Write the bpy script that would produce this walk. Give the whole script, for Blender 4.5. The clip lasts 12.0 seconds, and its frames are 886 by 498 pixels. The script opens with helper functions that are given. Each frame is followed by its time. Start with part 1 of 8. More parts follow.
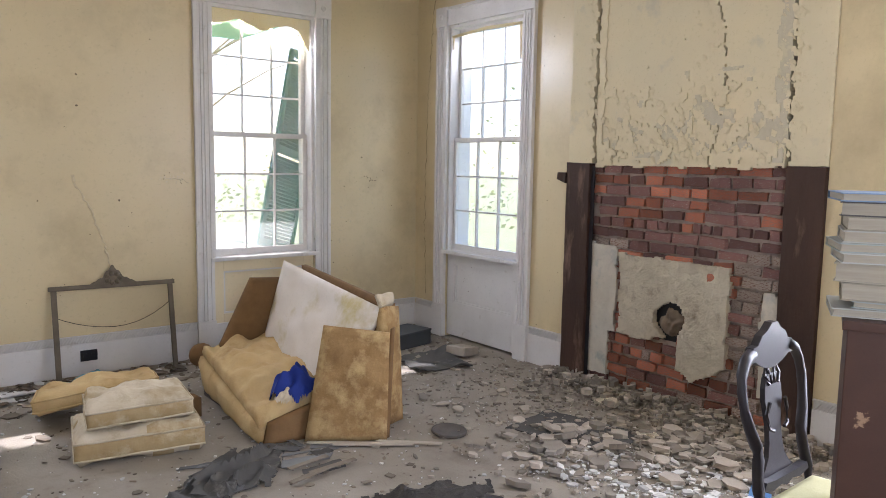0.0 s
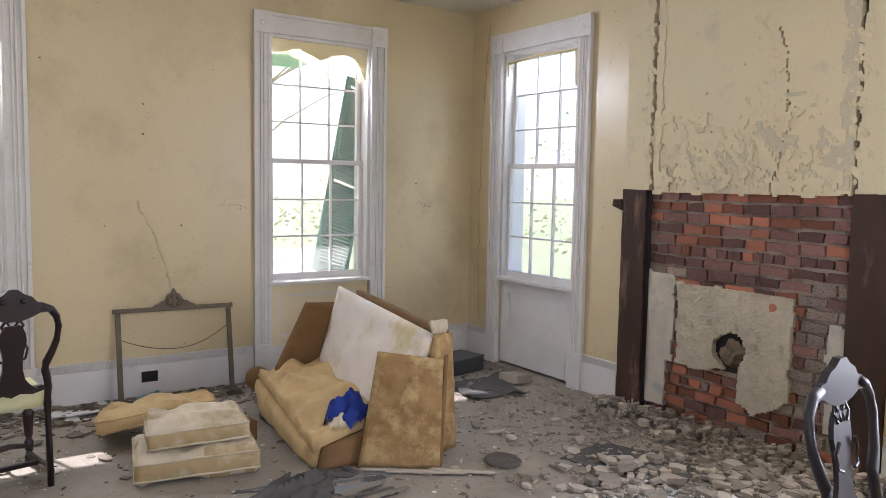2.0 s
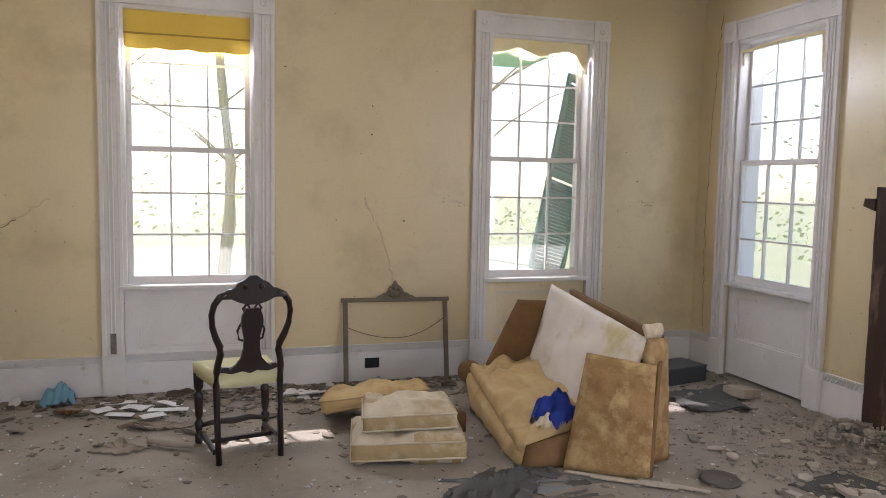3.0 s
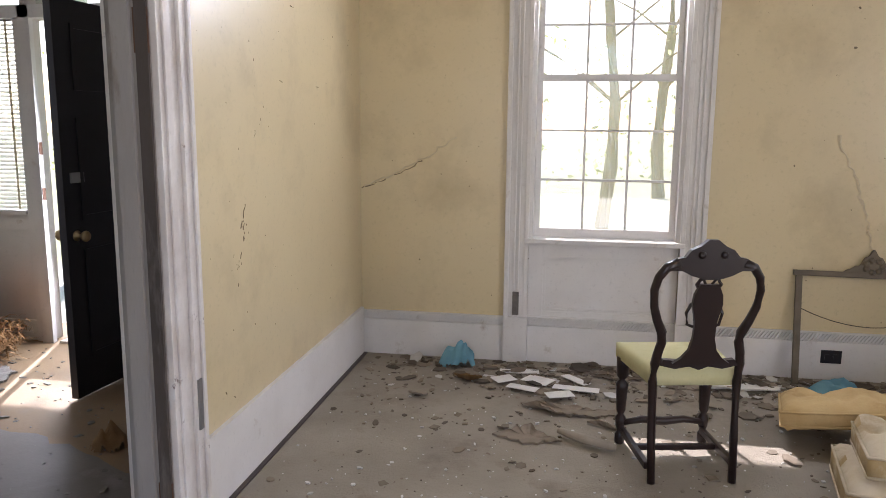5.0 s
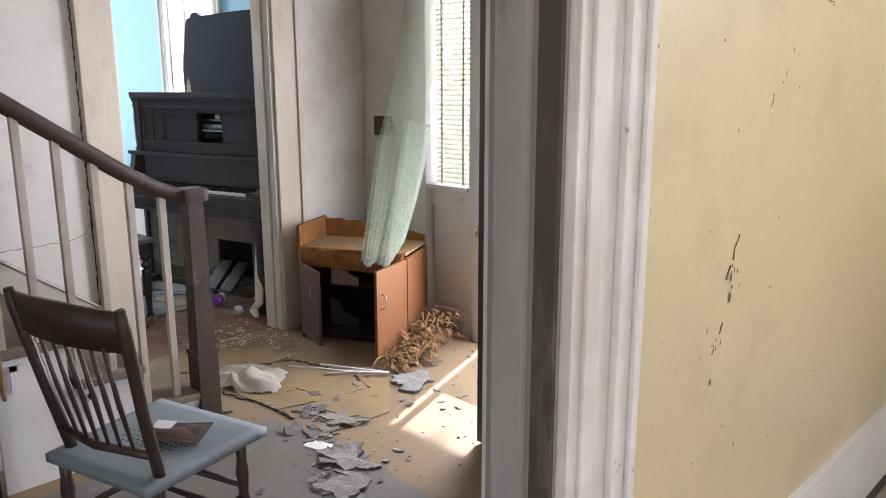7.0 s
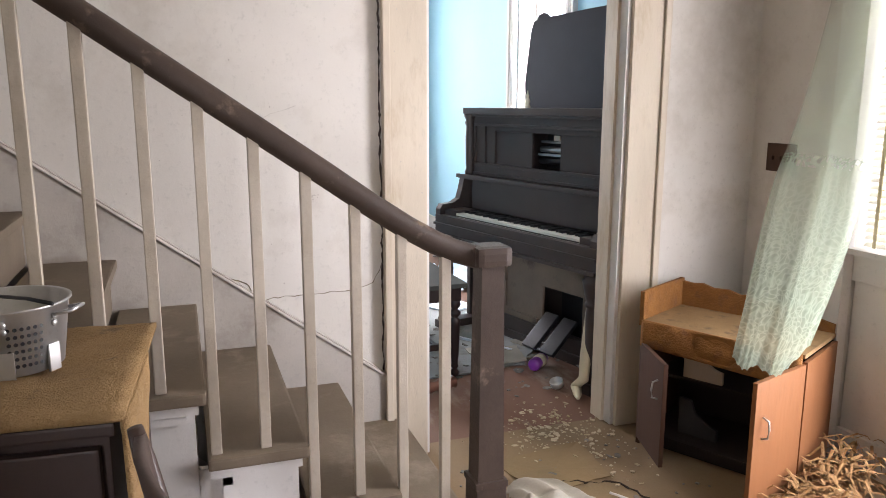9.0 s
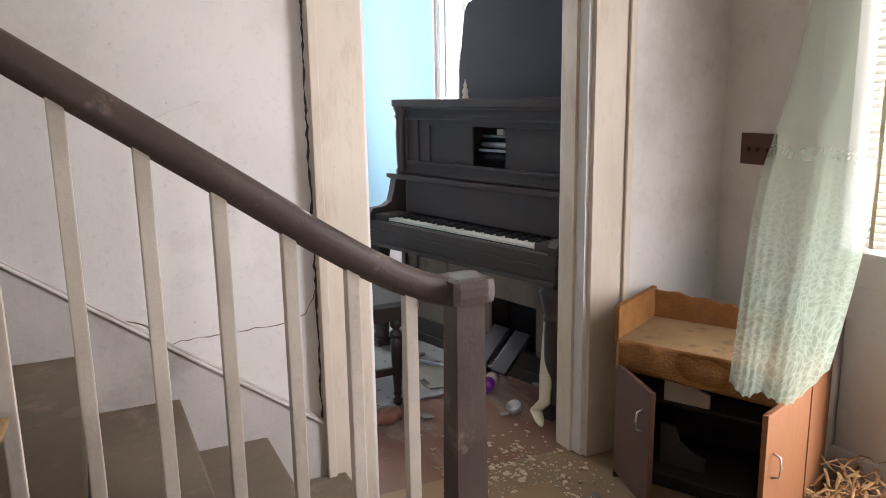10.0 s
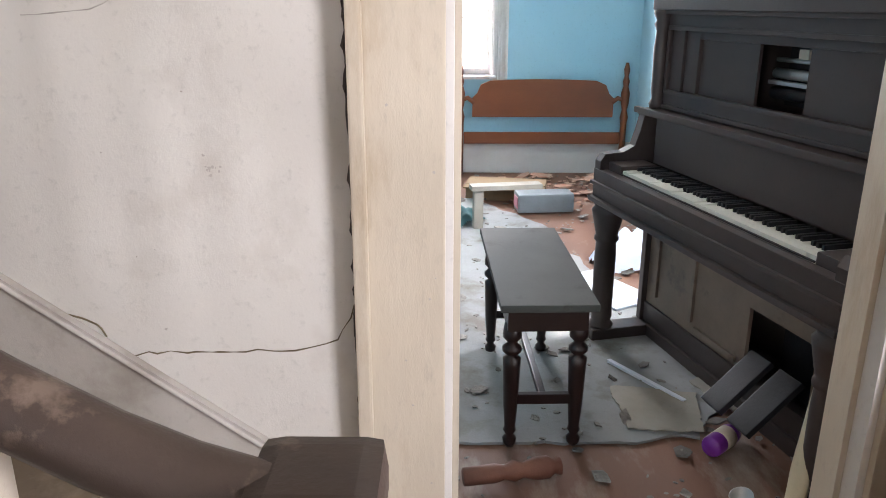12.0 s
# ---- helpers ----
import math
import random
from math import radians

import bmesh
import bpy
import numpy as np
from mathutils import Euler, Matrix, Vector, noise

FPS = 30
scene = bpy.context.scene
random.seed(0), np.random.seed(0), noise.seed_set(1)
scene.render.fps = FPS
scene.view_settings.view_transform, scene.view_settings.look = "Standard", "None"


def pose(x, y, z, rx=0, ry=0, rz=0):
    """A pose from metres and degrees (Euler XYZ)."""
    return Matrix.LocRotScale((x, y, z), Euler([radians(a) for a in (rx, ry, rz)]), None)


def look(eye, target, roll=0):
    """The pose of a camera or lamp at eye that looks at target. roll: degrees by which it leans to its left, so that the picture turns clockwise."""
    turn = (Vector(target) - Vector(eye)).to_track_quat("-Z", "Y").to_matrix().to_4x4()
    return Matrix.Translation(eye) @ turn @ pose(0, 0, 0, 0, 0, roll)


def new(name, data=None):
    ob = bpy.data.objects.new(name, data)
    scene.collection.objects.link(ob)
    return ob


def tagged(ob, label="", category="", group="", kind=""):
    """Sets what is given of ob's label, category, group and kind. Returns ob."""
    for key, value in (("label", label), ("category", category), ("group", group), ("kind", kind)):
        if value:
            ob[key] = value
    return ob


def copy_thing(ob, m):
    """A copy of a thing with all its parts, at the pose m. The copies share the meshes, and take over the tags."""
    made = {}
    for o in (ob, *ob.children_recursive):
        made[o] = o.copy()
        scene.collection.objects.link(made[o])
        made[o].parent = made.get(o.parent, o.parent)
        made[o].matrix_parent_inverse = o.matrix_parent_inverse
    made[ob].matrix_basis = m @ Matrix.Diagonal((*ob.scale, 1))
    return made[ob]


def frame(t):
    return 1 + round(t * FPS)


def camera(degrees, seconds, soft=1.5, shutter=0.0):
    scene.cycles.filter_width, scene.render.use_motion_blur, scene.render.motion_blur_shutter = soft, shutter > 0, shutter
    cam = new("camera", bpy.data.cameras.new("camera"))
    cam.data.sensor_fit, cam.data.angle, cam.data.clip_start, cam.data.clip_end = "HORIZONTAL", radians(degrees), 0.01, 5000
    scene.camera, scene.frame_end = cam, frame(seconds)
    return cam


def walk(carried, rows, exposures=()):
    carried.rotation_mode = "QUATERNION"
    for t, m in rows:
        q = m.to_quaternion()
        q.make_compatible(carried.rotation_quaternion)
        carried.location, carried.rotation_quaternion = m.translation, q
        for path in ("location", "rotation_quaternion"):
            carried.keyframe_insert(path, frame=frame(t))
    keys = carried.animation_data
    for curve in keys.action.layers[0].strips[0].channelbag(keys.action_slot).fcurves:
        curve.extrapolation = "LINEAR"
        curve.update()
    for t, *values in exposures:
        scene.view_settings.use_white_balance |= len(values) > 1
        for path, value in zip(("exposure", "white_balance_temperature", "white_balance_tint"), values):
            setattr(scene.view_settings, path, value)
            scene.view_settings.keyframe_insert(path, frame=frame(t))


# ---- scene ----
cam = camera(60.54, 12.0, soft=0.9)
# t, x, y, z, yaw, pitch, roll
ROWS = [
    (0.0, -0.012, 0.094, 1.588, -37.93, -6.50, -0.99),
    (0.5, -0.023, 0.111, 1.593, -38.02, -5.98, -1.11),
    (1.0, -0.023, 0.105, 1.602, -37.69, -5.48, -1.09),
    (1.5, -0.027, 0.102, 1.611, -36.36, -5.11, -1.06),
    (2.0, -0.023, 0.105, 1.610, -34.00, -4.81, -1.03),
    (2.5, -0.001, 0.122, 1.607, -27.23, -4.81, -0.95),
    (3.0, 0.077, 0.119, 1.585, -17.03, -5.04, -1.08),
    (3.2, 0.021, 0.188, 1.571, -14.24, -5.43, -1.11),
    (4.8, -0.206, 1.074, 1.549, 7.07, -8.64, -0.34),
    (5.0, -0.255, 1.239, 1.508, 9.78, -9.44, -0.45),
    (5.5, -0.414, 1.667, 1.523, 15.16, -10.80, -0.68),
    (6.0, -0.484, 2.054, 1.511, 24.28, -11.73, -0.33),
    (6.5, -0.651, 2.309, 1.501, 33.40, -12.04, -0.14),
    (7.0, -0.902, 2.564, 1.496, 44.74, -12.30, 0.15),
    (7.5, -1.162, 2.874, 1.465, 56.88, -12.22, -0.23),
    (7.7, -1.266, 2.937, 1.471, 60.24, -11.97, -0.22),
    (9.3, -2.046, 3.276, 1.473, 71.29, -10.90, -0.08),
    (9.5, -2.144, 3.285, 1.455, 70.04, -10.88, 0.14),
    (10.0, -2.415, 3.313, 1.471, 64.20, -11.59, 0.89),
    (10.5, -2.590, 3.504, 1.435, 63.59, -13.50, 0.84),
    (11.0, -2.778, 3.813, 1.448, 68.91, -15.69, 0.52),
    (11.5, -3.092, 3.994, 1.416, 75.55, -17.70, -0.22),
    (12.0, -3.366, 4.167, 1.421, 90.34, -17.89, -0.10),
]
EXPOSURES = [(0.0, 1.66, 5800, 20), (1.5, 1.68, 5800, 20), (3.0, 1.36, 6050, 22), (4.5, 1.42, 6100, 22), (6.5, 1.72, 6050, 19), (8.0, 1.98, 6850, 20), (9.5, 2.18, 6650, 21), (10.0, 1.97, 6650, 21), (10.5, 1.97, 6650, 21), (11.0, 2.08, 6700, 21), (11.5, 2.24, 6800, 20), (12.0, 1.99, 6650, 20)]
walk(cam, [(t, pose(x, y, z, 90 + pitch, roll, yaw)) for t, x, y, z, yaw, pitch, roll in ROWS], EXPOSURES)

# ---- world, sun, exposure ----
SUN_EL, SUN_AZ = 35.0, (0.34, -0.94)
world = bpy.data.worlds.new("world")
scene.world = world
world.use_nodes = True
wn = world.node_tree
sky = wn.nodes.new("ShaderNodeTexSky")
sky.sky_type = "NISHITA"
sky.sun_disc = False
sky.sun_elevation = radians(SUN_EL)
sky.sun_rotation = math.atan2(-SUN_AZ[0], -SUN_AZ[1])
wn.links.new(sky.outputs["Color"], wn.nodes["Background"].inputs["Color"])
wn.nodes["Background"].inputs["Strength"].default_value = 0.15
sun_data = bpy.data.lights.new("sun", "SUN")
sun_data.energy, sun_data.angle, sun_data.color = 5.0, radians(0.5), (1.0, 0.95, 0.86)
sun = new("sun", sun_data)
sun.matrix_world = look((-8, 25, 20), (-8 + SUN_AZ[0], 25 + SUN_AZ[1], 20 - math.tan(radians(SUN_EL))))


def window_light(name, x, y, z, w, h, facing, power):
    """An area lamp in one wall opening, standing for light from the sky."""
    d = bpy.data.lights.new(name, "AREA")
    d.shape, d.size, d.size_y, d.energy, d.color = "RECTANGLE", w, h, power, (0.93, 0.97, 1.0)
    ob = new(name, d)
    ob.matrix_world = look((x, y, z), (x + facing[0], y + facing[1], z + facing[2]))
    return ob


# sky light: strips high in the clear windows, full panes where the opening shows only glare
window_light("daylight_a", 2.70, 6.035, 2.645, 0.80, 0.05, (0, -1, -0.12), 11)
window_light("daylight_c", -0.07, 6.035, 2.45, 0.80, 0.09, (0, -1, -0.12), 15)
window_light("daylight_b", 4.40, 5.01, 2.765, 0.84, 0.04, (-1, 0, -0.75), 9)
window_light("daylight_door", -3.25, 5.80, 1.2, 0.76, 1.8, (0, -1, -0.1), 25)
window_light("daylight_sidelight", -4.03, 5.97, 1.5, 0.34, 1.25, (0, -1, -0.1), 2)
window_light("daylight_piano_north", -7.1, 6.15, 1.75, 0.8, 1.8, (0, -1, -0.1), 60)
window_light("daylight_piano_west", -10.14, 4.13, 1.77, 0.8, 1.8, (1, 0, -0.1), 44)
# added fill lamps behind the camera, in unseen openings made for them
window_light("daylight_parlour_south", -0.4, -2.1, 1.75, 0.8, 1.9, (1, 0.6, -0.08), 30)
window_light("daylight_parlour_east", 4.44, 0.65, 1.75, 0.9, 1.9, (-1, 0, -0.1), 60)
window_light("daylight_hall_south", -2.8, -2.1, 1.6, 1.0, 1.9, (0, 1, -0.15), 1.5)


# ---- materials ----
def mat(name, col, col2=None, rough=0.8, scale=6.0, fine=60.0, bump=0.3, spec=0.3, metal=0.0, mix=0.5, contrast=0.25, stain=None, stain_scale=1.5, stain_lo=0.55, stain_hi=0.68, stretch=(1, 1, 1), random_amt=0.0, island=0.0, dist=0.004):
    """A weathered surface: two tones at a coarse and a fine scale, optional stains, fine relief."""
    m = bpy.data.materials.new(name)
    m.use_nodes = True
    nt = m.node_tree
    N, L = nt.nodes, nt.links
    b = N["Principled BSDF"]
    b.inputs["Roughness"].default_value, b.inputs["Metallic"].default_value = rough, metal
    b.inputs["Specular IOR Level"].default_value = spec
    tc = N.new("ShaderNodeTexCoord")
    mp = N.new("ShaderNodeMapping")
    mp.inputs["Scale"].default_value = stretch
    L.new(tc.outputs["Object"], mp.inputs["Vector"])

    def tex(s, det=5.0, ro=0.6):
        t = N.new("ShaderNodeTexNoise")
        t.inputs["Scale"].default_value, t.inputs["Detail"].default_value, t.inputs["Roughness"].default_value = s, det, ro
        L.new(mp.outputs["Vector"], t.inputs["Vector"])
        return t

    def ramp(src, lo, hi):
        r = N.new("ShaderNodeMapRange")
        r.inputs["From Min"].default_value, r.inputs["From Max"].default_value = lo, hi
        L.new(src, r.inputs["Value"])
        return r.outputs["Result"]

    def blend(fac, a, c, kind="MIX"):
        x = N.new("ShaderNodeMix")
        x.data_type, x.blend_type = "RGBA", kind
        for sock, val in ((x.inputs["Factor"], fac), (x.inputs["A"], a), (x.inputs["B"], c)):
            if isinstance(val, (int, float)):
                sock.default_value = val
            elif isinstance(val, tuple):
                sock.default_value = (*val, 1)
            else:
                L.new(val, sock)
        return x.outputs["Result"]

    coarse, grain = tex(scale), tex(fine, 6.0, 0.7)
    col2 = col2 or tuple(c * 0.75 for c in col)
    out = blend(ramp(coarse.outputs["Fac"], 0.5 - contrast, 0.5 + contrast), col, col2)
    dark = tuple(c * 0.62 for c in col)
    out = blend(ramp(grain.outputs["Fac"], 0.56, 0.75), out, blend(mix, out, dark))
    if stain:
        st = tex(stain_scale, 8.0, 0.65)
        out = blend(ramp(st.outputs["Fac"], stain_lo, stain_hi), out, stain)
    if random_amt:
        oi = N.new("ShaderNodeObjectInfo")
        hs = N.new("ShaderNodeHueSaturation")
        mr = N.new("ShaderNodeMapRange")
        mr.inputs["To Min"].default_value, mr.inputs["To Max"].default_value = 1 - random_amt, 1 + random_amt
        L.new(oi.outputs["Random"], mr.inputs["Value"])
        L.new(mr.outputs["Result"], hs.inputs["Value"])
        L.new(out, hs.inputs["Color"])
        out = hs.outputs["Color"]
    if island:
        ge = N.new("ShaderNodeNewGeometry")
        hs = N.new("ShaderNodeHueSaturation")
        mr = N.new("ShaderNodeMapRange")
        mr.inputs["To Min"].default_value, mr.inputs["To Max"].default_value = 1 - island, 1 + island
        L.new(ge.outputs["Random Per Island"], mr.inputs["Value"])
        L.new(mr.outputs["Result"], hs.inputs["Value"])
        L.new(out, hs.inputs["Color"])
        out = hs.outputs["Color"]
    L.new(out, b.inputs["Base Color"])
    bp = N.new("ShaderNodeBump")
    bp.inputs["Strength"].default_value, bp.inputs["Distance"].default_value = bump, dist
    add = N.new("ShaderNodeMath")
    add.operation = "ADD"
    L.new(coarse.outputs["Fac"], add.inputs[0])
    L.new(grain.outputs["Fac"], add.inputs[1])
    L.new(add.outputs["Value"], bp.inputs["Height"])
    L.new(bp.outputs["Normal"], b.inputs["Normal"])
    return m


M_YELLOW = mat("yellow_wall_paint", (0.63, 0.525, 0.325), (0.565, 0.465, 0.285), 0.34, 1.1, 40, 0.12, 0.6, stain=(0.43, 0.345, 0.205), stain_scale=1.3, stain_lo=0.52, stain_hi=0.76)
M_WHITEWASH = mat("white_plaster", (0.66, 0.63, 0.59), (0.57, 0.535, 0.50), 0.85, 1.6, 50, 0.25, stain=(0.46, 0.415, 0.37), stain_scale=1.7, stain_lo=0.52, stain_hi=0.72)
M_BLUE = mat("blue_wall_paint", (0.36, 0.62, 0.74), (0.32, 0.57, 0.70), 0.7, 1.2, 40, 0.1)
M_TRIM = mat("white_trim_paint", (0.69, 0.67, 0.655), (0.60, 0.575, 0.555), 0.5, 3.0, 45, 0.2, stain=(0.42, 0.36, 0.31), stain_scale=7, stain_lo=0.63, stain_hi=0.76)
M_CREAM = mat("cream_trim_paint", (0.60, 0.53, 0.435), (0.48, 0.41, 0.325), 0.55, 3.5, 45, 0.3, stain=(0.36, 0.27, 0.18), stain_scale=5, stain_lo=0.55, stain_hi=0.74, stretch=(1, 1, 0.3))
M_CEIL = mat("ceiling_plaster", (0.70, 0.66, 0.56), (0.6, 0.55, 0.45), 0.9, 1.0, 30, 0.2)
M_FLOOR = mat("dusty_grey_floor", (0.345, 0.303, 0.25), (0.225, 0.195, 0.16), 0.9, 1.8, 70, 0.8, stain=(0.19, 0.155, 0.12), stain_scale=2.2, stain_lo=0.55, stain_hi=0.72, dist=0.01)
M_HALLFLOOR = mat("dusty_brown_floor", (0.26, 0.175, 0.095), (0.19, 0.135, 0.085), 0.7, 1.4, 55, 0.4, stain=(0.20, 0.15, 0.11), stain_scale=2.0, stain_lo=0.56, stain_hi=0.72)
M_PFLOOR = mat("red_brown_floorboards", (0.20, 0.10, 0.066), (0.145, 0.077, 0.055), 0.65, 2.0, 50, 0.3, stain=(0.34, 0.29, 0.25), stain_scale=2.5, stain_lo=0.55, stain_hi=0.7, stretch=(0.4, 1, 1))
M_DARKWOOD = mat("dark_brown_wood", (0.055, 0.038, 0.032), (0.035, 0.024, 0.022), 0.45, 5, 70, 0.2, 0.4)
M_BALWOOD = mat("worn_brown_newel", (0.070, 0.048, 0.038), (0.038, 0.025, 0.020), 0.5, 6, 60, 0.3, stain=(0.14, 0.10, 0.078), stain_scale=9, stain_lo=0.58, stain_hi=0.66)
M_STAIR = mat("brown_painted_tread", (0.21, 0.165, 0.12), (0.15, 0.115, 0.083), 0.7, 3, 55, 0.3, stain=(0.27, 0.22, 0.17), stain_scale=4, stain_lo=0.56, stain_hi=0.7)
M_PALEWOOD = mat("worn_white_baluster", (0.50, 0.44, 0.37), (0.36, 0.31, 0.25), 0.6, 6, 60, 0.3)
M_GLASS = bpy.data.materials.new("dusty_window_glass")
M_GLASS.use_nodes = True
_n = M_GLASS.node_tree
_tp, _td, _gl, _m1, _m2 = _n.nodes.new("ShaderNodeBsdfTransparent"), _n.nodes.new("ShaderNodeBsdfTranslucent"), _n.nodes.new("ShaderNodeBsdfGlossy"), _n.nodes.new("ShaderNodeMixShader"), _n.nodes.new("ShaderNodeMixShader")
_td.inputs["Color"].default_value, _gl.inputs["Roughness"].default_value = (0.85, 0.87, 0.85, 1), 0.04
_m1.inputs["Fac"].default_value = 0.09
_n.links.new(_tp.outputs["BSDF"], _m1.inputs[1])
_n.links.new(_td.outputs["BSDF"], _m1.inputs[2])
_m2.inputs["Fac"].default_value = 0.05
_n.links.new(_m1.outputs["Shader"], _m2.inputs[1])
_n.links.new(_gl.outputs["BSDF"], _m2.inputs[2])
_n.links.new(_m2.outputs["Shader"], _n.nodes["Material Output"].inputs["Surface"])


# ---- building helpers ----
def add_box(bm, x0, x1, y0, y1, z0, z1, m=None, bevel=0.0):
    """One box into bm, between the given bounds, optionally turned by m and with eased edges."""
    r = bmesh.ops.create_cube(bm, size=1.0)
    vs = r["verts"]
    t = Matrix.Translation(((x0 + x1) / 2, (y0 + y1) / 2, (z0 + z1) / 2)) @ Matrix.Diagonal((abs(x1 - x0), abs(y1 - y0), abs(z1 - z0), 1))
    if bevel:
        bmesh.ops.transform(bm, matrix=t, verts=vs)
        es = list({e for v in vs for e in v.link_edges})
        g = bmesh.ops.bevel(bm, geom=es, offset=bevel, segments=2, affect="EDGES", profile=0.7)
        vs = list({v for f in g["faces"] for v in f.verts} | {v for v in vs if v.is_valid})
        if m is not None:
            bmesh.ops.transform(bm, matrix=m, verts=vs)
    else:
        bmesh.ops.transform(bm, matrix=(m @ t) if m is not None else t, verts=vs)
    return vs


def mesh_of(name, bm, material, smooth=False):
    me = bpy.data.meshes.new(name)
    bmesh.ops.recalc_face_normals(bm, faces=bm.faces)
    if smooth:
        for f in bm.faces:
            f.smooth = True
    bm.to_mesh(me)
    bm.free()
    for mm in material if isinstance(material, (list, tuple)) else [material]:
        me.materials.append(mm)
    return me


def part(name, bm, material, parent=None, label="", smooth=False):
    """Links bm as one mesh object under its thing or part."""
    ob = new(name, mesh_of(name, bm, material, smooth))
    if parent:
        ob.parent = parent
    if label:
        ob["label"] = label
    return ob


def boxpart(name, b, material, parent=None, label="", m=None, bevel=0.0):
    bm = bmesh.new()
    add_box(bm, *b, m=m, bevel=bevel)
    return part(name, bm, material, parent, label)


def base(name, m, label, category, group="", kind=""):
    ob = new(name)
    ob.matrix_world = m
    ob.empty_display_size = 0.1
    return tagged(ob, label, category, group, kind)


def structure(name, boxes, material, label, category):
    bm = bmesh.new()
    for b in boxes:
        add_box(bm, *b)
    return tagged(part(name, bm, material), label, category, kind="structure")


def lathe(bm, profile, m=None, seg=14):
    """Turned shape: profile of (radius, z)."""
    rings = []
    for r, z in profile:
        rings.append([bm.verts.new((max(r, 0.0005) * math.cos(2 * math.pi * k / seg), max(r, 0.0005) * math.sin(2 * math.pi * k / seg), z)) for k in range(seg)])
    for a, b in zip(rings, rings[1:]):
        for k in range(seg):
            bm.faces.new((a[k], a[(k + 1) % seg], b[(k + 1) % seg], b[k]))
    bm.faces.new(rings[0][::-1])
    bm.faces.new(rings[-1])
    if m is not None:
        bmesh.ops.transform(bm, matrix=m, verts=[v for r in rings for v in r])


def sweep(bm, pts, rad, seg=8, flat=1.0):
    """A tube along pts with a radius for each point (or one for all)."""
    pts = [Vector(p) for p in pts]
    rings = []
    n = len(pts)
    up = Vector((0, 0, 1))
    for i, p in enumerate(pts):
        d = (pts[min(i + 1, n - 1)] - pts[max(i - 1, 0)]).normalized()
        s = d.cross(up)
        s = s.normalized() if s.length > 1e-3 else Vector((1, 0, 0))
        u = s.cross(d).normalized()
        r = rad[i] if isinstance(rad, (list, tuple)) else rad
        rings.append([bm.verts.new(p + s * (r * math.cos(2 * math.pi * k / seg)) + u * (r * flat * math.sin(2 * math.pi * k / seg))) for k in range(seg)])
    for a, b in zip(rings, rings[1:]):
        for k in range(seg):
            bm.faces.new((a[k], a[(k + 1) % seg], b[(k + 1) % seg], b[k]))
    bm.faces.new(rings[0][::-1])
    bm.faces.new(rings[-1])


def plate(bm, outline, thick, m=None):
    """A flat board from an outline of (x, z), thick along y."""
    f = [bm.verts.new((x, -thick / 2, z)) for x, z in outline]
    b = [bm.verts.new((x, thick / 2, z)) for x, z in outline]
    bm.faces.new(f)
    bm.faces.new(b[::-1])
    n = len(outline)
    for k in range(n):
        bm.faces.new((f[k], b[k], b[(k + 1) % n], f[(k + 1) % n]))
    if m is not None:
        bmesh.ops.transform(bm, matrix=m, verts=f + b)


# ---- rooms ----
NY, EX, WX, CEIL = 5.97, 4.25, -1.605, 3.2   # parlour: north, east and west wall faces
HX, HW, HY = -1.735, -4.79, 5.76              # hall: east, west and north wall faces
PX, PN = -10.0, 5.80                         # piano room: west and north wall faces
SY = -2.0
FAC = 6.22                                   # outer face of the facade
HFAC = 5.90                                  # outer face of the thinner hall front
A0, A1 = 2.245, 3.165                        # window openings
C0, C1 = -0.525, 0.40
B0, B1 = 4.53, 5.50
HEAD = 2.79
D0, D1, DH = 2.45, 3.55, 2.35                # parlour to hall door
P0, P1, PH = 4.152, 5.088, 2.6                 # hall to piano room door
F0, F1, FH = -3.68, -2.80, 2.15              # front door
S0, S1, SB, SH = -4.20, -3.80, 0.86, 2.15    # sidelight

structure("wall_north", [(WX - 0.1, C0, NY, FAC, 0, CEIL), (C1, A0, NY, FAC, 0, CEIL), (A1, EX + 0.25, NY, FAC, 0, CEIL),
          (C0, C1, NY, FAC, HEAD, CEIL), (A0, A1, NY, FAC, HEAD, CEIL), (C0, C1, 6.10, FAC, 0, 0.79), (A0, A1, 6.10, FAC, 0, 0.79)],
          M_YELLOW, "stained yellow painted plaster wall with two tall windows", "wall")
# the opening from y 0.2 to 1.1 is unseen, added for a fill lamp
structure("wall_east", [(EX, EX + 0.25, SY, 0.2, 0, CEIL), (EX, EX + 0.25, 1.1, 2.10, 0, CEIL), (EX, EX + 0.25, 0.2, 1.1, 0, 0.8), (EX, EX + 0.25, 0.2, 1.1, HEAD, CEIL), (EX, EX + 0.25, 4.02, B0, 0, CEIL), (EX, EX + 0.25, B1, NY, 0, CEIL),
          (EX, EX + 0.25, B0, B1, HEAD, CEIL), (EX + 0.13, EX + 0.25, B0, B1, 0, 0.79), (EX + 0.10, EX + 0.25, 2.10, 4.02, 0, CEIL)],
          M_YELLOW, "yellow plaster wall holding the ruined fireplace", "wall")
structure("wall_west", [(HX, WX, D1, NY + 0.1, 0, CEIL), (HX, WX, SY, D0, 0, CEIL), (HX, WX, D0, D1, DH, CEIL)], [M_YELLOW], "yellow partition wall with dark scratches beside a doorway", "wall")
structure("wall_hall_east", [(HX - 0.006, HX, D1, HY, 0, CEIL), (HX - 0.006, HX, SY, D0, 0, CEIL), (HX - 0.006, HX, D0, D1, DH, CEIL)], M_WHITEWASH, "white plaster facing of the hall partition", "wall")
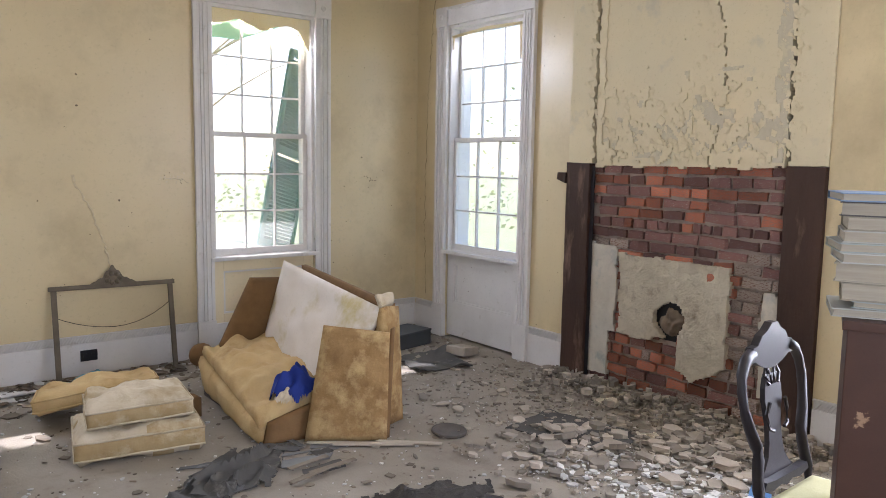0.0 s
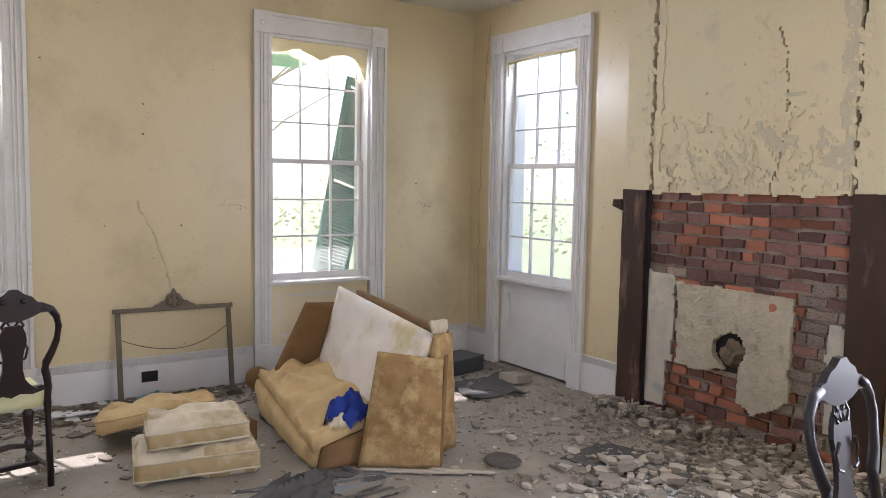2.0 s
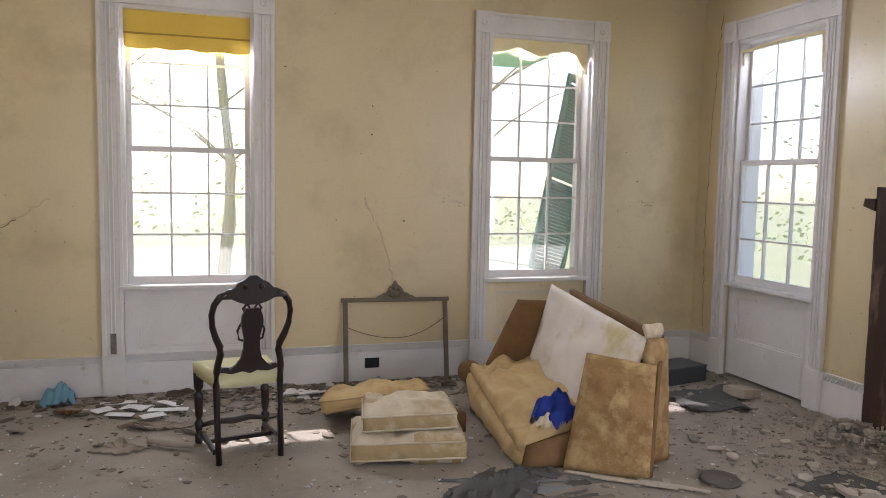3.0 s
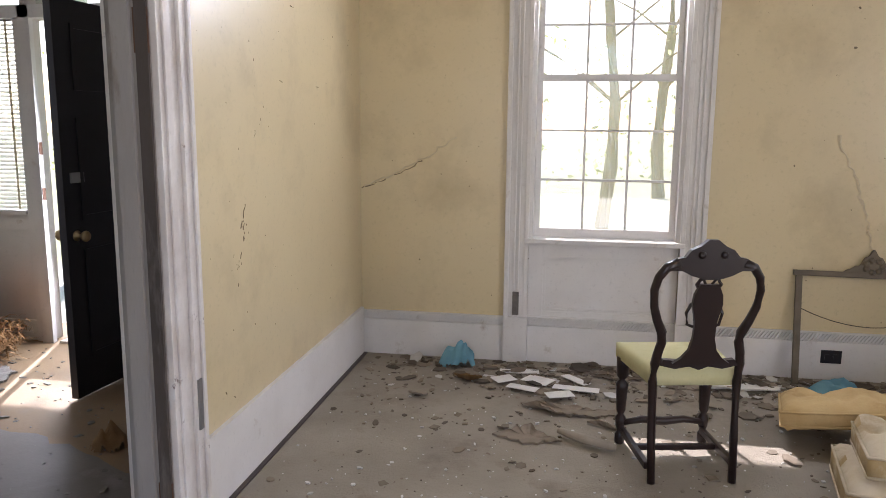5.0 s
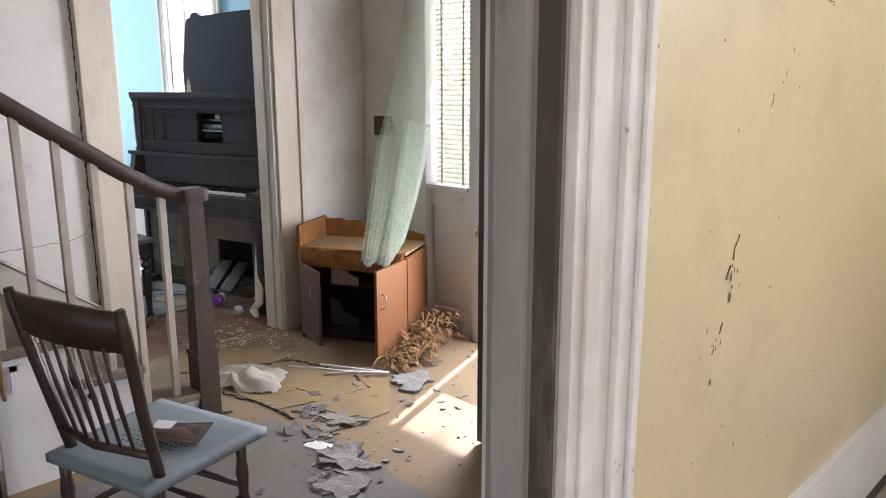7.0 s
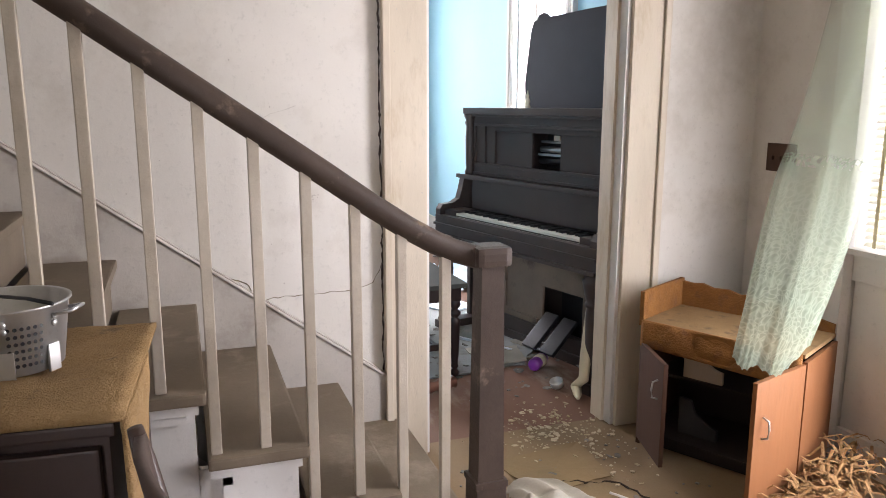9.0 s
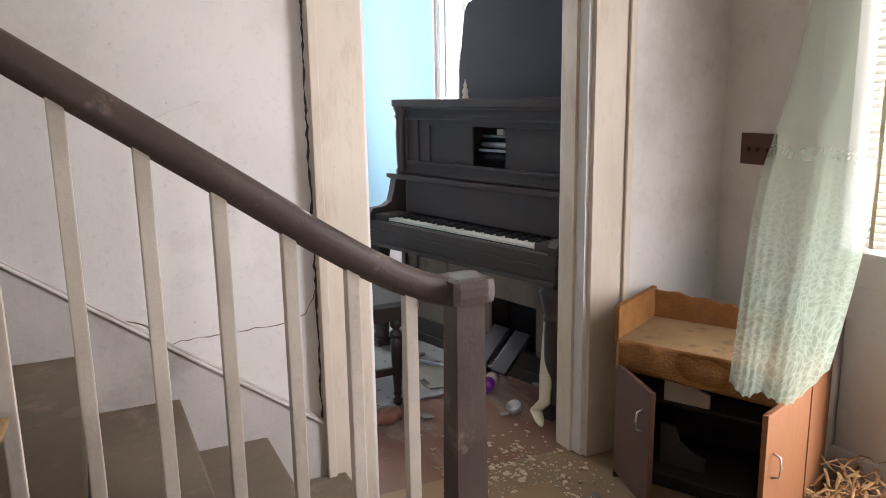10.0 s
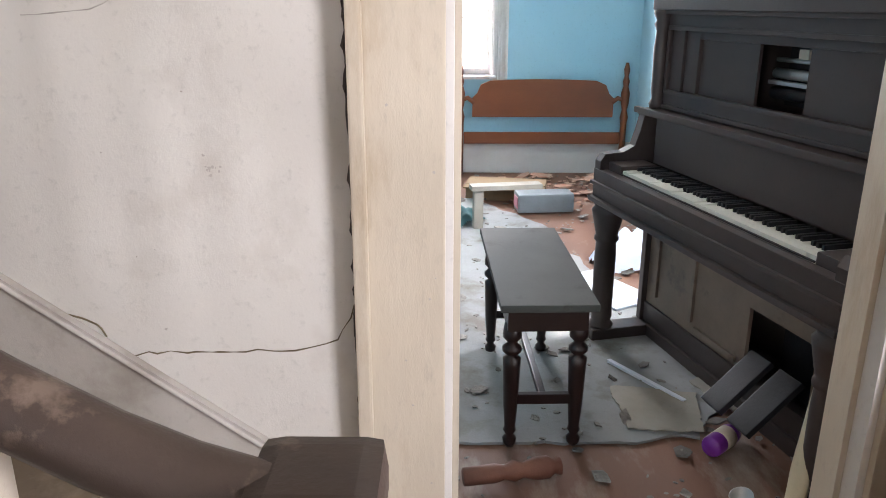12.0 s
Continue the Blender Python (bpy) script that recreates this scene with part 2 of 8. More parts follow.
# unseen opening added in this wall for the parlour fill lamp
structure("wall_south", [(HX, -1.25, SY - 0.2, SY, 0, CEIL), (0.45, EX + 0.25, SY - 0.2, SY, 0, CEIL), (-1.25, 0.45, SY - 0.2, SY, 0, 0.8), (-1.25, 0.45, SY - 0.2, SY, HEAD, CEIL)], M_YELLOW, "plain yellow plaster wall at the back of the room", "wall")
structure("wall_hall_north", [(HW - 0.16, S0, HY, HFAC, 0, CEIL), (S1, F0 - 0.09, HY, HFAC, 0, CEIL), (F1, HX, HY, HFAC, 0, CEIL), (S0, F1, HY, HFAC, FH + 0.55, CEIL), (S0, S1, HY + 0.08, HFAC, 0, SB), (S0, F1, HY + 0.05, HFAC, FH, FH + 0.08), (S1, F0, HY + 0.001, HFAC, FH + 0.08, FH + 0.55)], M_WHITEWASH, "dirty white plaster wall around the front door", "wall")
structure("wall_hall_west", [(HW - 0.16, HW, SY, P0, 0, CEIL + 2), (HW - 0.16, HW, P1, HY, 0, CEIL), (HW - 0.16, HW, P0, P1, PH, CEIL)], M_WHITEWASH, "cracked grimy white plaster wall beside the stairs", "wall")
# unseen opening added in this wall for the hall fill lamp
structure("wall_hall_south", [(HW, -3.4, SY - 0.2, SY, 0, CEIL + 2), (-2.2, HX, SY - 0.2, SY, 0, CEIL), (-3.4, -2.2, SY - 0.2, SY, 2.6, CEIL)], M_WHITEWASH, "plain white plaster wall at the back of the hall", "wall")
structure("wall_piano_north", [(PX - 0.2, -7.52, PN, FAC, 0, CEIL), (-6.68, HW - 0.16, PN, FAC, 0, CEIL), (-7.52, -6.68, PN, FAC, 0, 0.8), (-7.52, -6.68, PN, FAC, 2.7, CEIL)], M_BLUE, "sky blue painted wall with a window behind the piano", "wall")
structure("wall_piano_west", [(PX - 0.2, PX, 4.56, PN, 0, CEIL), (PX - 0.2, PX, SY, 3.7, 0, CEIL), (PX - 0.2, PX, 3.7, 4.56, 0, 0.84), (PX - 0.2, PX, 3.7, 4.56, 2.7, CEIL)], M_BLUE, "sky blue painted wall behind the headboard", "wall")
structure("wall_piano_east", [(HW - 0.166, HW - 0.16, SY, P0, 0, CEIL), (HW - 0.166, HW - 0.16, P1, PN, 0, CEIL), (HW - 0.166, HW - 0.16, P0, P1, PH, CEIL)], M_BLUE, "sky blue facing of the partition wall", "wall")
structure("wall_piano_south", [(PX, HW - 0.16, SY - 0.2, SY, 0, CEIL)], M_BLUE, "plain blue wall at the back of the room", "wall")
structure("ceiling", [(HX - 0.1, EX + 0.25, SY - 0.2, FAC, CEIL, CEIL + 0.12), (-3.82, HX - 0.1, SY - 0.2, FAC, CEIL, CEIL + 0.12), (HW - 0.16, -3.82, 1.9, FAC, CEIL, CEIL + 0.12), (PX - 0.2, HW - 0.16, SY - 0.2, FAC, CEIL, CEIL + 0.12)], M_CEIL, "discoloured cream plaster ceiling", "ceiling")
structure("wall_stairwell", [(-3.82, -3.7, SY, 1.9, CEIL + 0.12, CEIL + 2), (HW, -3.7, 1.9, 2.0, CEIL + 0.12, CEIL + 2), (HW - 0.16, -3.7, SY - 0.2, 2.0, CEIL + 2, CEIL + 2.1)], M_WHITEWASH, "white plaster walls of the stairwell above", "wall")
structure("floor", [(HX + 0.08, EX + 0.25, SY - 0.2, FAC, -0.12, 0)], M_FLOOR, "grey dusty floor strewn with fallen plaster", "floor")
structure("floor_hall", [(HW - 0.08, HX + 0.08, SY - 0.2, FAC, -0.12, 0)], M_HALLFLOOR, "dusty tan hall floor with torn linoleum", "floor")
structure("floor_piano_room", [(PX - 0.2, HW - 0.08, SY - 0.2, FAC, -0.12, 0)], M_PFLOOR, "dull red-brown wooden floor under dust", "floor")


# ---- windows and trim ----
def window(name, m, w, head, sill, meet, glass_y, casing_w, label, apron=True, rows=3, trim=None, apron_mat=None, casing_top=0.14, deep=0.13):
    """A double-hung window in an opening of width w; local x along the wall, y outward, z up."""
    trim = trim or M_TRIM
    win = base(name, m, label, "window", kind="structure")
    l, r = -casing_w, w + casing_w
    top = head + casing_top
    z0 = 0.0 if apron else sill - 0.10
    for nm, b in (("casing", (l, 0.004, -0.026, 0, z0, head)), ("casing", (w - 0.004, r, -0.026, 0, z0, head)), ("head_casing", (l, r, -0.028, 0, head - 0.004, top))):
        boxpart(nm, b, trim, win, bevel=0.005)
    boxpart("back_band", (l - 0.006, l + 0.022, -0.042, -0.024, z0, top + 0.012), trim, win, bevel=0.005)
    boxpart("back_band", (r - 0.022, r + 0.006, -0.042, -0.024, z0, top + 0.012), trim, win, bevel=0.005)
    boxpart("back_band", (l + 0.022, r - 0.022, -0.042, -0.024, top - 0.014, top + 0.012), trim, win, bevel=0.005)
    boxpart("inner_bead", (-0.02, 0.008, -0.034, -0.022, z0, head), trim, win, bevel=0.004)
    boxpart("inner_bead", (w - 0.008, w + 0.02, -0.034, -0.022, z0, head), trim, win, bevel=0.004)
    for x0, x1 in ((l - 0.008, 0.012), (w - 0.012, r + 0.008)):
        blk = boxpart("corner_block", (x0, x1, -0.047, -0.020, head - 0.012, top + 0.016), trim, win, bevel=0.004)
        bm = bmesh.new()
        lathe(bm, [(0.026, 0), (0.026, 0.004), (0.016, 0.006), (0.014, 0.002), (0.004, 0.002)], Matrix.Translation(((x0 + x1) / 2, -0.046, (head + top) / 2)) @ Matrix.Rotation(radians(90), 4, "X"), 16)
        part("rosette", bm, trim, blk, smooth=True)
        if apron:
            boxpart("plinth_block", (x0 + 0.002, x1, -0.048, 0.0, 0, 0.296), trim, win, bevel=0.004)
    for a in (l + 0.048, l + 0.074):
        boxpart("reed", (a, a + 0.012, -0.036, -0.024, z0, head - 0.012), trim, win, bevel=0.004)
        boxpart("reed", (w - a - 0.012, w - a, -0.036, -0.024, z0, head - 0.012), trim, win, bevel=0.004)
    boxpart("jamb", (0.002, 0.03, 0.002, 0.24, sill, head), trim, win)
    boxpart("jamb", (w - 0.03, w - 0.002, 0.002, 0.24, sill, head), trim, win)
    boxpart("jamb_head", (0.03, w - 0.03, 0.002, 0.24, head - 0.03, head - 0.002), trim, win)
    boxpart("window_sill", (-0.02, w + 0.02, -0.045, deep + 0.05, sill - 0.03, sill), trim, win, bevel=0.006)
    if apron:
        fy = 0.02
        for nm, b in (("apron_stile", (0.006, 0.10, fy, fy + 0.05, 0.02, sill - 0.03)), ("apron_stile", (w - 0.10, w - 0.006, fy, fy + 0.05, 0.02, sill - 0.03)),
                      ("apron_rail", (0.10, w - 0.10, fy, fy + 0.05, sill - 0.12, sill - 0.03)), ("apron_rail", (0.10, w - 0.10, fy, fy + 0.05, 0.02, 0.33))):
            boxpart(nm, b, apron_mat or trim, win, bevel=0.003)
        boxpart("apron_panel", (0.10, w - 0.10, fy + 0.018, fy + 0.05, 0.33, sill - 0.12), apron_mat or trim, win)
        for b in ((0.10, 0.115, fy + 0.006, fy + 0.018, 0.33, sill - 0.12), (w - 0.115, w - 0.10, fy + 0.006, fy + 0.018, 0.33, sill - 0.12), (0.115, w - 0.115, fy + 0.006, fy + 0.018, 0.33, 0.345), (0.115, w - 0.115, fy + 0.006, fy + 0.018, sill - 0.135, sill - 0.12)):
            boxpart("panel_moulding", b, trim, win)
    for nm, y, a, b in (("lower_sash", glass_y, sill, meet + 0.02), ("upper_sash", glass_y + 0.042, meet - 0.02, head - 0.03)):
        x0, x1, st = 0.032, w - 0.032, 0.034
        bm = bmesh.new()
        add_box(bm, x0, x0 + st, y, y + 0.036, a, b)
        add_box(bm, x1 - st, x1, y, y + 0.036, a, b)
        lo = 0.055 if nm == "lower_sash" else 0.036
        hi = 0.034 if nm == "lower_sash" else 0.045
        add_box(bm, x0 + st, x1 - st, y + 0.001, y + 0.035, a, a + lo)
        add_box(bm, x0 + st, x1 - st, y + 0.001, y + 0.035, b - hi, b)
        gx0, gx1, gz0, gz1 = x0 + st, x1 - st, a + lo, b - hi
        for k in (1, 2):
            xx = gx0 + (gx1 - gx0) * k / 3
            add_box(bm, xx - 0.007, xx + 0.007, y + 0.006, y + 0.032, gz0, gz1)
        for k in range(1, rows):
            zz = gz0 + (gz1 - gz0) * k / rows
            add_box(bm, gx0, gx1, y + 0.008, y + 0.030, zz - 0.007, zz + 0.007)
        sash = part(nm, bm, trim, win)
        pw, ph = (gx1 - gx0) / 3, (gz1 - gz0) / rows
        for i in range(3):
            for j in range(rows):
                p = boxpart("pane", (gx0 + i * pw + 0.006, gx0 + (i + 1) * pw - 0.006, y + 0.017, y + 0.020, gz0 + j * ph + 0.006, gz0 + (j + 1) * ph - 0.006), M_GLASS, sash)
                p.visible_shadow = False
    return win


w1 = window("window_1", pose(C0, NY, 0), C1 - C0, HEAD, 0.80, 1.787, 0.085, 0.135, "tall white painted sash window with many small panes")
boxpart("hinge_leaf", (-0.085, -0.045, -0.044, -0.036, 0.31, 0.46), mat("tarnished_hinge", (0.22, 0.20, 0.18), (0.12, 0.10, 0.09), 0.6, 18, 80, 0.4, metal=0.5), w1, "tarnished iron hinge leaf", bevel=0.002)
# this apron's cream holds the warm glow of reflected sun as colour
window("window_2", pose(A0, NY, 0), A1 - A0, HEAD, 0.80, 1.787, 0.085, 0.13, "tall white sash window above a panelled apron tinted by reflected sun", apron_mat=mat("sun_glow_apron_paint", (0.74, 0.64, 0.43), (0.68, 0.57, 0.37), 0.5, 3, 45, 0.15))
window("window_3", pose(EX, B1, 0, 0, 0, -90), B1 - B0, HEAD, 0.80, 1.787, 0.05, 0.13, "tall white sash window beside the fireplace")
window("window_4", pose(-7.52, PN, 0), 0.84, 2.7, 0.80, 1.75, 0.10, 0.11, "white sash window behind the upright piano", apron=False, rows=2)
window("window_5", pose(PX, 3.7, 0, 0, 0, 90), 0.86, 2.7, 0.84, 1.75, 0.10, 0.11, "white sash window in the blue room", apron=False, rows=2)


def baseboard(name, m, spans, h=0.292, frieze=True, mat_=None, label="tall white baseboard with a fluted band"):
    """Baseboard runs; local x along the wall, -y into the room."""
    bb = base(name, m, label, "baseboard", kind="structure")
    for a, b in spans:
        boxpart("board", (a, b, -0.022, 0, 0, h - 0.058 if frieze else h), mat_ or M_TRIM, bb, bevel=0.003)
        if frieze:
            boxpart("band", (a, b, -0.007, 0, h - 0.058, h - 0.008), mat_ or M_TRIM, bb)
            boxpart("cap", (a, b, -0.024, 0, h - 0.008, h), mat_ or M_TRIM, bb)
            bm = bmesh.new()
            n = int((b - a - 0.06) / 0.021)
            for k in range(n):
                x = a + 0.02 + k * 0.021
                add_box(bm, -0.0045, 0.0045, -0.0195, -0.007, -0.027, 0.027, m=Matrix.Translation((x + 0.01, 0, h - 0.033)) @ Matrix.Rotation(radians(35), 4, "Y"))
            if n > 0:
                part("fluting", bm, mat_ or M_TRIM, bb)
    return bb


baseboard("baseboard_north", pose(0, NY, 0), [(WX, C0 - 0.142), (C1 + 0.142, A0 - 0.138), (A1 + 0.138, EX)])
baseboard("baseboard_window", pose(0, NY + 0.018, 0), [(C0 + 0.01, C1 - 0.01)])
baseboard("baseboard_window_second", pose(0, NY + 0.018, 0), [(A0 + 0.01, A1 - 0.01)], frieze=False, h=0.26, label="plain white base below the window apron")
baseboard("baseboard_east", pose(EX, 0, 0, 0, 0, -90), [(-NY + 0.025, -B1 - 0.138), (-B0 + 0.138, -4.03), (-2.09, -SY)])
baseboard("baseboard_west", pose(WX, 0, 0, 0, 0, 90), [(D1 + 0.166, NY - 0.025)], frieze=False, h=0.312, label="tall chipped white baseboard along the partition")
structure("trim_gap", [(WX + 0.022, WX + 0.045, D1 + 0.166, NY - 0.03, 0.0, 0.006)], M_DARKWOOD, "dark gap of missing moulding along the baseboard", "trim")
baseboard("baseboard_piano_west", pose(PX, 0, 0, 0, 0, 90), [(SY, PN)], frieze=False, h=0.27, label="plain white baseboard in the blue room")
baseboard("baseboard_piano_north", pose(0, PN, 0), [(PX + 0.03, HW - 0.17)], frieze=False, h=0.27, label="plain white baseboard in the blue room")
baseboard("baseboard_hall_west", pose(HW, 0, 0, 0, 0, 90), [(P1 + 0.19, HY)], frieze=False, h=0.2, mat_=M_CREAM, label="scuffed cream baseboard in the hall")


def door_casing(name, m, w, h, cw, depth, trim, label, far=True, bead=True, band=0.03, jamb_mat=None):
    """A cased opening: local x along the wall from the jamb, y into the wall; jambs, casings with mouldings on both sides."""
    d = base(name, m, label, "doorway", kind="structure")
    boxpart("jamb", (0, 0.028, -0.004, depth + 0.004, 0, h), jamb_mat or trim, d, bevel=0.002)
    boxpart("jamb", (w - 0.028, w, -0.004, depth + 0.004, 0, h), jamb_mat or trim, d, bevel=0.002)
    boxpart("jamb_head", (0.028, w - 0.028, -0.004, depth + 0.004, h - 0.028, h), trim, d)
    for xs in ((0.028, 0.043), (w - 0.043, w - 0.028)):
        boxpart("door_stop", (*xs, 0.05, depth - 0.02, 0, h - 0.028), trim, d, bevel=0.002)
    for y0, y1, s in ((-0.028, -0.004, -1), (depth + 0.004, depth + 0.028, 1)):
        if s > 0 and not far:
            continue
        for x0, x1, o in ((-cw, 0.012, -cw), (w - 0.012, w + cw, w + cw - band)):
            boxpart("casing", (x0, x1, y0, y1, 0, h + cw), trim, d, bevel=0.004)
            ya = y0 - 0.016 if s < 0 else y1
            boxpart("back_band", (o, o + band, ya, ya + 0.016, 0, h + cw + 0.01), trim, d, bevel=0.005)
            if band > 0.05:
                yo = sorted((ya if s < 0 else ya + 0.016, ya - 0.012 if s < 0 else ya + 0.028))
                boxpart("outer_bead", (o, o + 0.022, *yo, 0, h + cw + 0.012) if o < 0 else (o + band - 0.022, o + band, *yo, 0, h + cw + 0.012), trim, d, bevel=0.006)
            mid = (0.012 - 0.045 if o < 0 else w - 0.012 + 0.045) if band > 0.05 else (x0 + x1) / 2
            if not bead:
                continue
            boxpart("bead", (mid - 0.018, mid + 0.018, ya + 0.006 if s < 0 else ya, ya + 0.016 if s < 0 else ya + 0.01, 0, h), trim, d, bevel=0.004)
        boxpart("head_casing", (0.012, w - 0.012, y0, y1, h - 0.012, h + cw), trim, d, bevel=0.004)
    return d


M_CASING = mat("grimy_white_casing", (0.72, 0.69, 0.67), (0.52, 0.47, 0.44), 0.5, 5, 60, 0.25, stain=(0.16, 0.11, 0.09), stain_scale=9, stain_lo=0.66, stain_hi=0.72)
# jamb paint: grime, plus the shade of the reveal put into the grey
M_JAMB = mat("grimy_shaded_jamb", (0.34, 0.315, 0.30), (0.24, 0.215, 0.20), 0.6, 4, 60, 0.3, stain=(0.16, 0.12, 0.10), stain_scale=6, stain_lo=0.6, stain_hi=0.72, stretch=(1, 1, 0.25))
M_RUST = mat("rusty_iron", (0.16, 0.085, 0.055), (0.09, 0.05, 0.035), 0.7, 14, 90, 0.4, metal=0.5)
pd = door_casing("door_1", pose(WX, D0, 0, 0, 0, 90), D1 - D0, DH, 0.165, WX - HX + 0.006, M_CASING, "chipped white cased doorway with rusty hinge leaves", band=0.062)
# jambs and stops take the darker tone that includes their shade
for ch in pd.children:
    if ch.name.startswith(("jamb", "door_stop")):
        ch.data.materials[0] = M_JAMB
for z in (0.12, 1.72):
    boxpart("hinge", (D1 - D0 - 0.034, D1 - D0 - 0.026, -0.01, 0.04, z, z + 0.14), M_RUST, pd, "rusty hinge leaf")
# brown rabbet strip: dirty wood with the rabbet's shade in its dark colour
boxpart("rabbet_edge", (D1 - D0 - 0.036, D1 - D0 - 0.024, -0.008, 0.034, 0, DH - 0.03), mat("bare_shaded_jamb_edge", (0.085, 0.068, 0.060), (0.05, 0.04, 0.035), 0.7, 6, 60, 0.4, stain=(0.15, 0.13, 0.115), stain_scale=8, stain_lo=0.58, stain_hi=0.7, stretch=(1, 1, 0.2)), pd, "bare dirty wood of the door rabbet, darkened as in shade")
boxpart("strike_plate", (D1 - D0 + 0.112, D1 - D0 + 0.140, -0.050, -0.044, 0.40, 0.59), mat("dull_steel", (0.32, 0.31, 0.31), rough=0.45, metal=0.8), pd, "dull steel plate")
door_casing("door_2", pose(HW, P0, 0, 0, 0, 90), P1 - P0, PH, 0.166, 0.166, M_CREAM, "worn cream cased doorway to the blue room", bead=False, jamb_mat=M_TRIM)

# ---- front door ----
M_DOOR = mat("near_black_door_paint", (0.018, 0.017, 0.022), (0.012, 0.012, 0.016), 0.42, 5, 60, 0.15, 0.5)
M_BRASS = mat("tarnished_brass", (0.55, 0.42, 0.22), (0.38, 0.28, 0.14), 0.35, 20, 80, 0.1, metal=0.9)
M_STEEL = mat("dull_aluminium", (0.55, 0.55, 0.55), (0.45, 0.45, 0.46), 0.4, 12, 80, 0.1, metal=0.85)
fd = base("door_3", pose(-2.80, 5.72, 0, 0, 0, -94.5), "near-black panelled front door standing wide open", "door", kind="structure")
leaf = boxpart("door_leaf", (0, 0.95, -0.022, 0.022, 0.015, 2.12), M_DOOR, fd, bevel=0.003)
for x0, x1 in ((0.12, 0.44), (0.51, 0.83)):
    for z0, z1 in ((0.22, 0.82), (0.98, 1.52), (1.66, 2.0)):
        for s in (-1, 1):
            ring = bmesh.new()
            yy = sorted((s * 0.022, s * 0.031))
            add_box(ring, x0, x1, *yy, z0, z0 + 0.025)
            add_box(ring, x0, x1, *yy, z1 - 0.025, z1)
            add_box(ring, x0, x0 + 0.025, *yy, z0 + 0.025, z1 - 0.025)
            add_box(ring, x1 - 0.025, x1, *yy, z0 + 0.025, z1 - 0.025)
            part("panel_moulding", ring, M_DOOR, fd)
for s in (-1, 1):
    kb = bmesh.new()
    lathe(kb, [(0.028, 0), (0.03, 0.006), (0.012, 0.012), (0.011, 0.035), (0.026, 0.045), (0.031, 0.06), (0.024, 0.072), (0.002, 0.076)], Matrix.Translation((0.88, s * 0.022, 0.90)) @ Matrix.Rotation(radians(-90 * s), 4, "X"))
    part("door_knob", kb, M_BRASS, fd, "tarnished brass knob", True)
    boxpart("lock_plate", (0.80, 0.90, *sorted((s * 0.022, s * 0.03)), 1.18, 1.235), M_STEEL, fd, "pale metal lock plate", bevel=0.003)
kc = bmesh.new()
sweep(kc, [(0.845, -0.036, 1.10), (0.848, -0.04, 1.05), (0.852, -0.036, 1.0)], 0.006, 6)
part("key_tag", kc, mat("green_tag", (0.25, 0.42, 0.12), rough=0.5), fd, "green key tag on the lock", True)

sl = base("door_surround", pose(0, HY, 0), "white front door frame with a sidelight and transom", "door frame", kind="structure")
for nm, b in (("post", (-3.80, -3.718, -0.03, 0.01, 0, FH + 0.08)), ("post", (F1, F1 + 0.10, -0.03, 0.13, 0, FH + 0.08)), ("casing", (S0 - 0.12, S0 + 0.01, -0.028, 0.02, 0, FH + 0.60)),
              ("transom_bar", (S0, F1, -0.03, 0.05, FH, FH + 0.08)), ("head", (S0 - 0.12, F1 + 0.14, -0.03, 0.02, FH + 0.55, FH + 0.70)), ("stile", (-3.86, -3.80, 0.0, 0.08, 0, FH)),
              ("panel_rail", (S0 + 0.01, -3.86, 0.02, 0.07, SB - 0.09, SB + 0.02)), ("panel_rail", (S0 + 0.01, -3.86, 0.02, 0.07, 0, 0.14)), ("panel", (S0 + 0.01, -3.86, 0.04, 0.07, 0.14, SB - 0.09)),
              ("sill_board", (S0, -3.86, -0.02, 0.10, SB + 0.02, SB + 0.045)), ("threshold", (F0, F1, -0.02, 0.32, 0.0, 0.015))):
    boxpart(nm, b, M_TRIM, sl, bevel=0.003)
for z in (0.98, 1.28):
    boxpart("strike", (-3.722, -3.714, -0.025, 0.005, z, z + 0.08), M_RUST, sl, "rusty strike plate")
p = boxpart("transom_pane", (F0, F1, 0.12, 0.124, FH + 0.08, FH + 0.55), M_GLASS, sl)
p.visible_shadow = False
p = boxpart("sidelight_pane", (S0 + 0.02, -3.86, 0.14, 0.144, SB + 0.05, FH), M_GLASS, sl)
p.visible_shadow = False
blind = base("venetian_blind", pose(-4.03, HY + 0.055, 0), "white venetian blind with yellowed tapes in the sidelight", "blind")
M_BLIND = mat("white_blind_slat", (0.80, 0.78, 0.72), (0.72, 0.69, 0.6), 0.5, 8, 60, 0.05)
slat_me = None
for k in range(44):
    if slat_me is None:
        bm = bmesh.new()
        add_box(bm, -0.145, 0.145, -0.012, 0.012, -0.001, 0.001, m=Matrix.Rotation(radians(38), 4, "X"))
        slat_me = mesh_of("slat", bm, M_BLIND)
    o = new("slat", slat_me)
    o.parent = blind
    o.location = (0, 0, SB + 0.06 + k * 0.0285)
    o.rotation_euler = (0, radians(random.uniform(-0.5, 0.5)), 0)
M_TAPE = mat("yellowed_tape", (0.74, 0.65, 0.44), rough=0.8)
for x in (-0.09, 0.085):
    boxpart("tape", (x - 0.008, x + 0.008, -0.016, -0.014, SB + 0.05, FH), M_TAPE, blind, "yellowed ladder tape")
storm = base("storm_door", pose(-2.81, 5.99, 0, 0, 0, 180), "white storm door with a solid lower panel", "door", kind="structure")
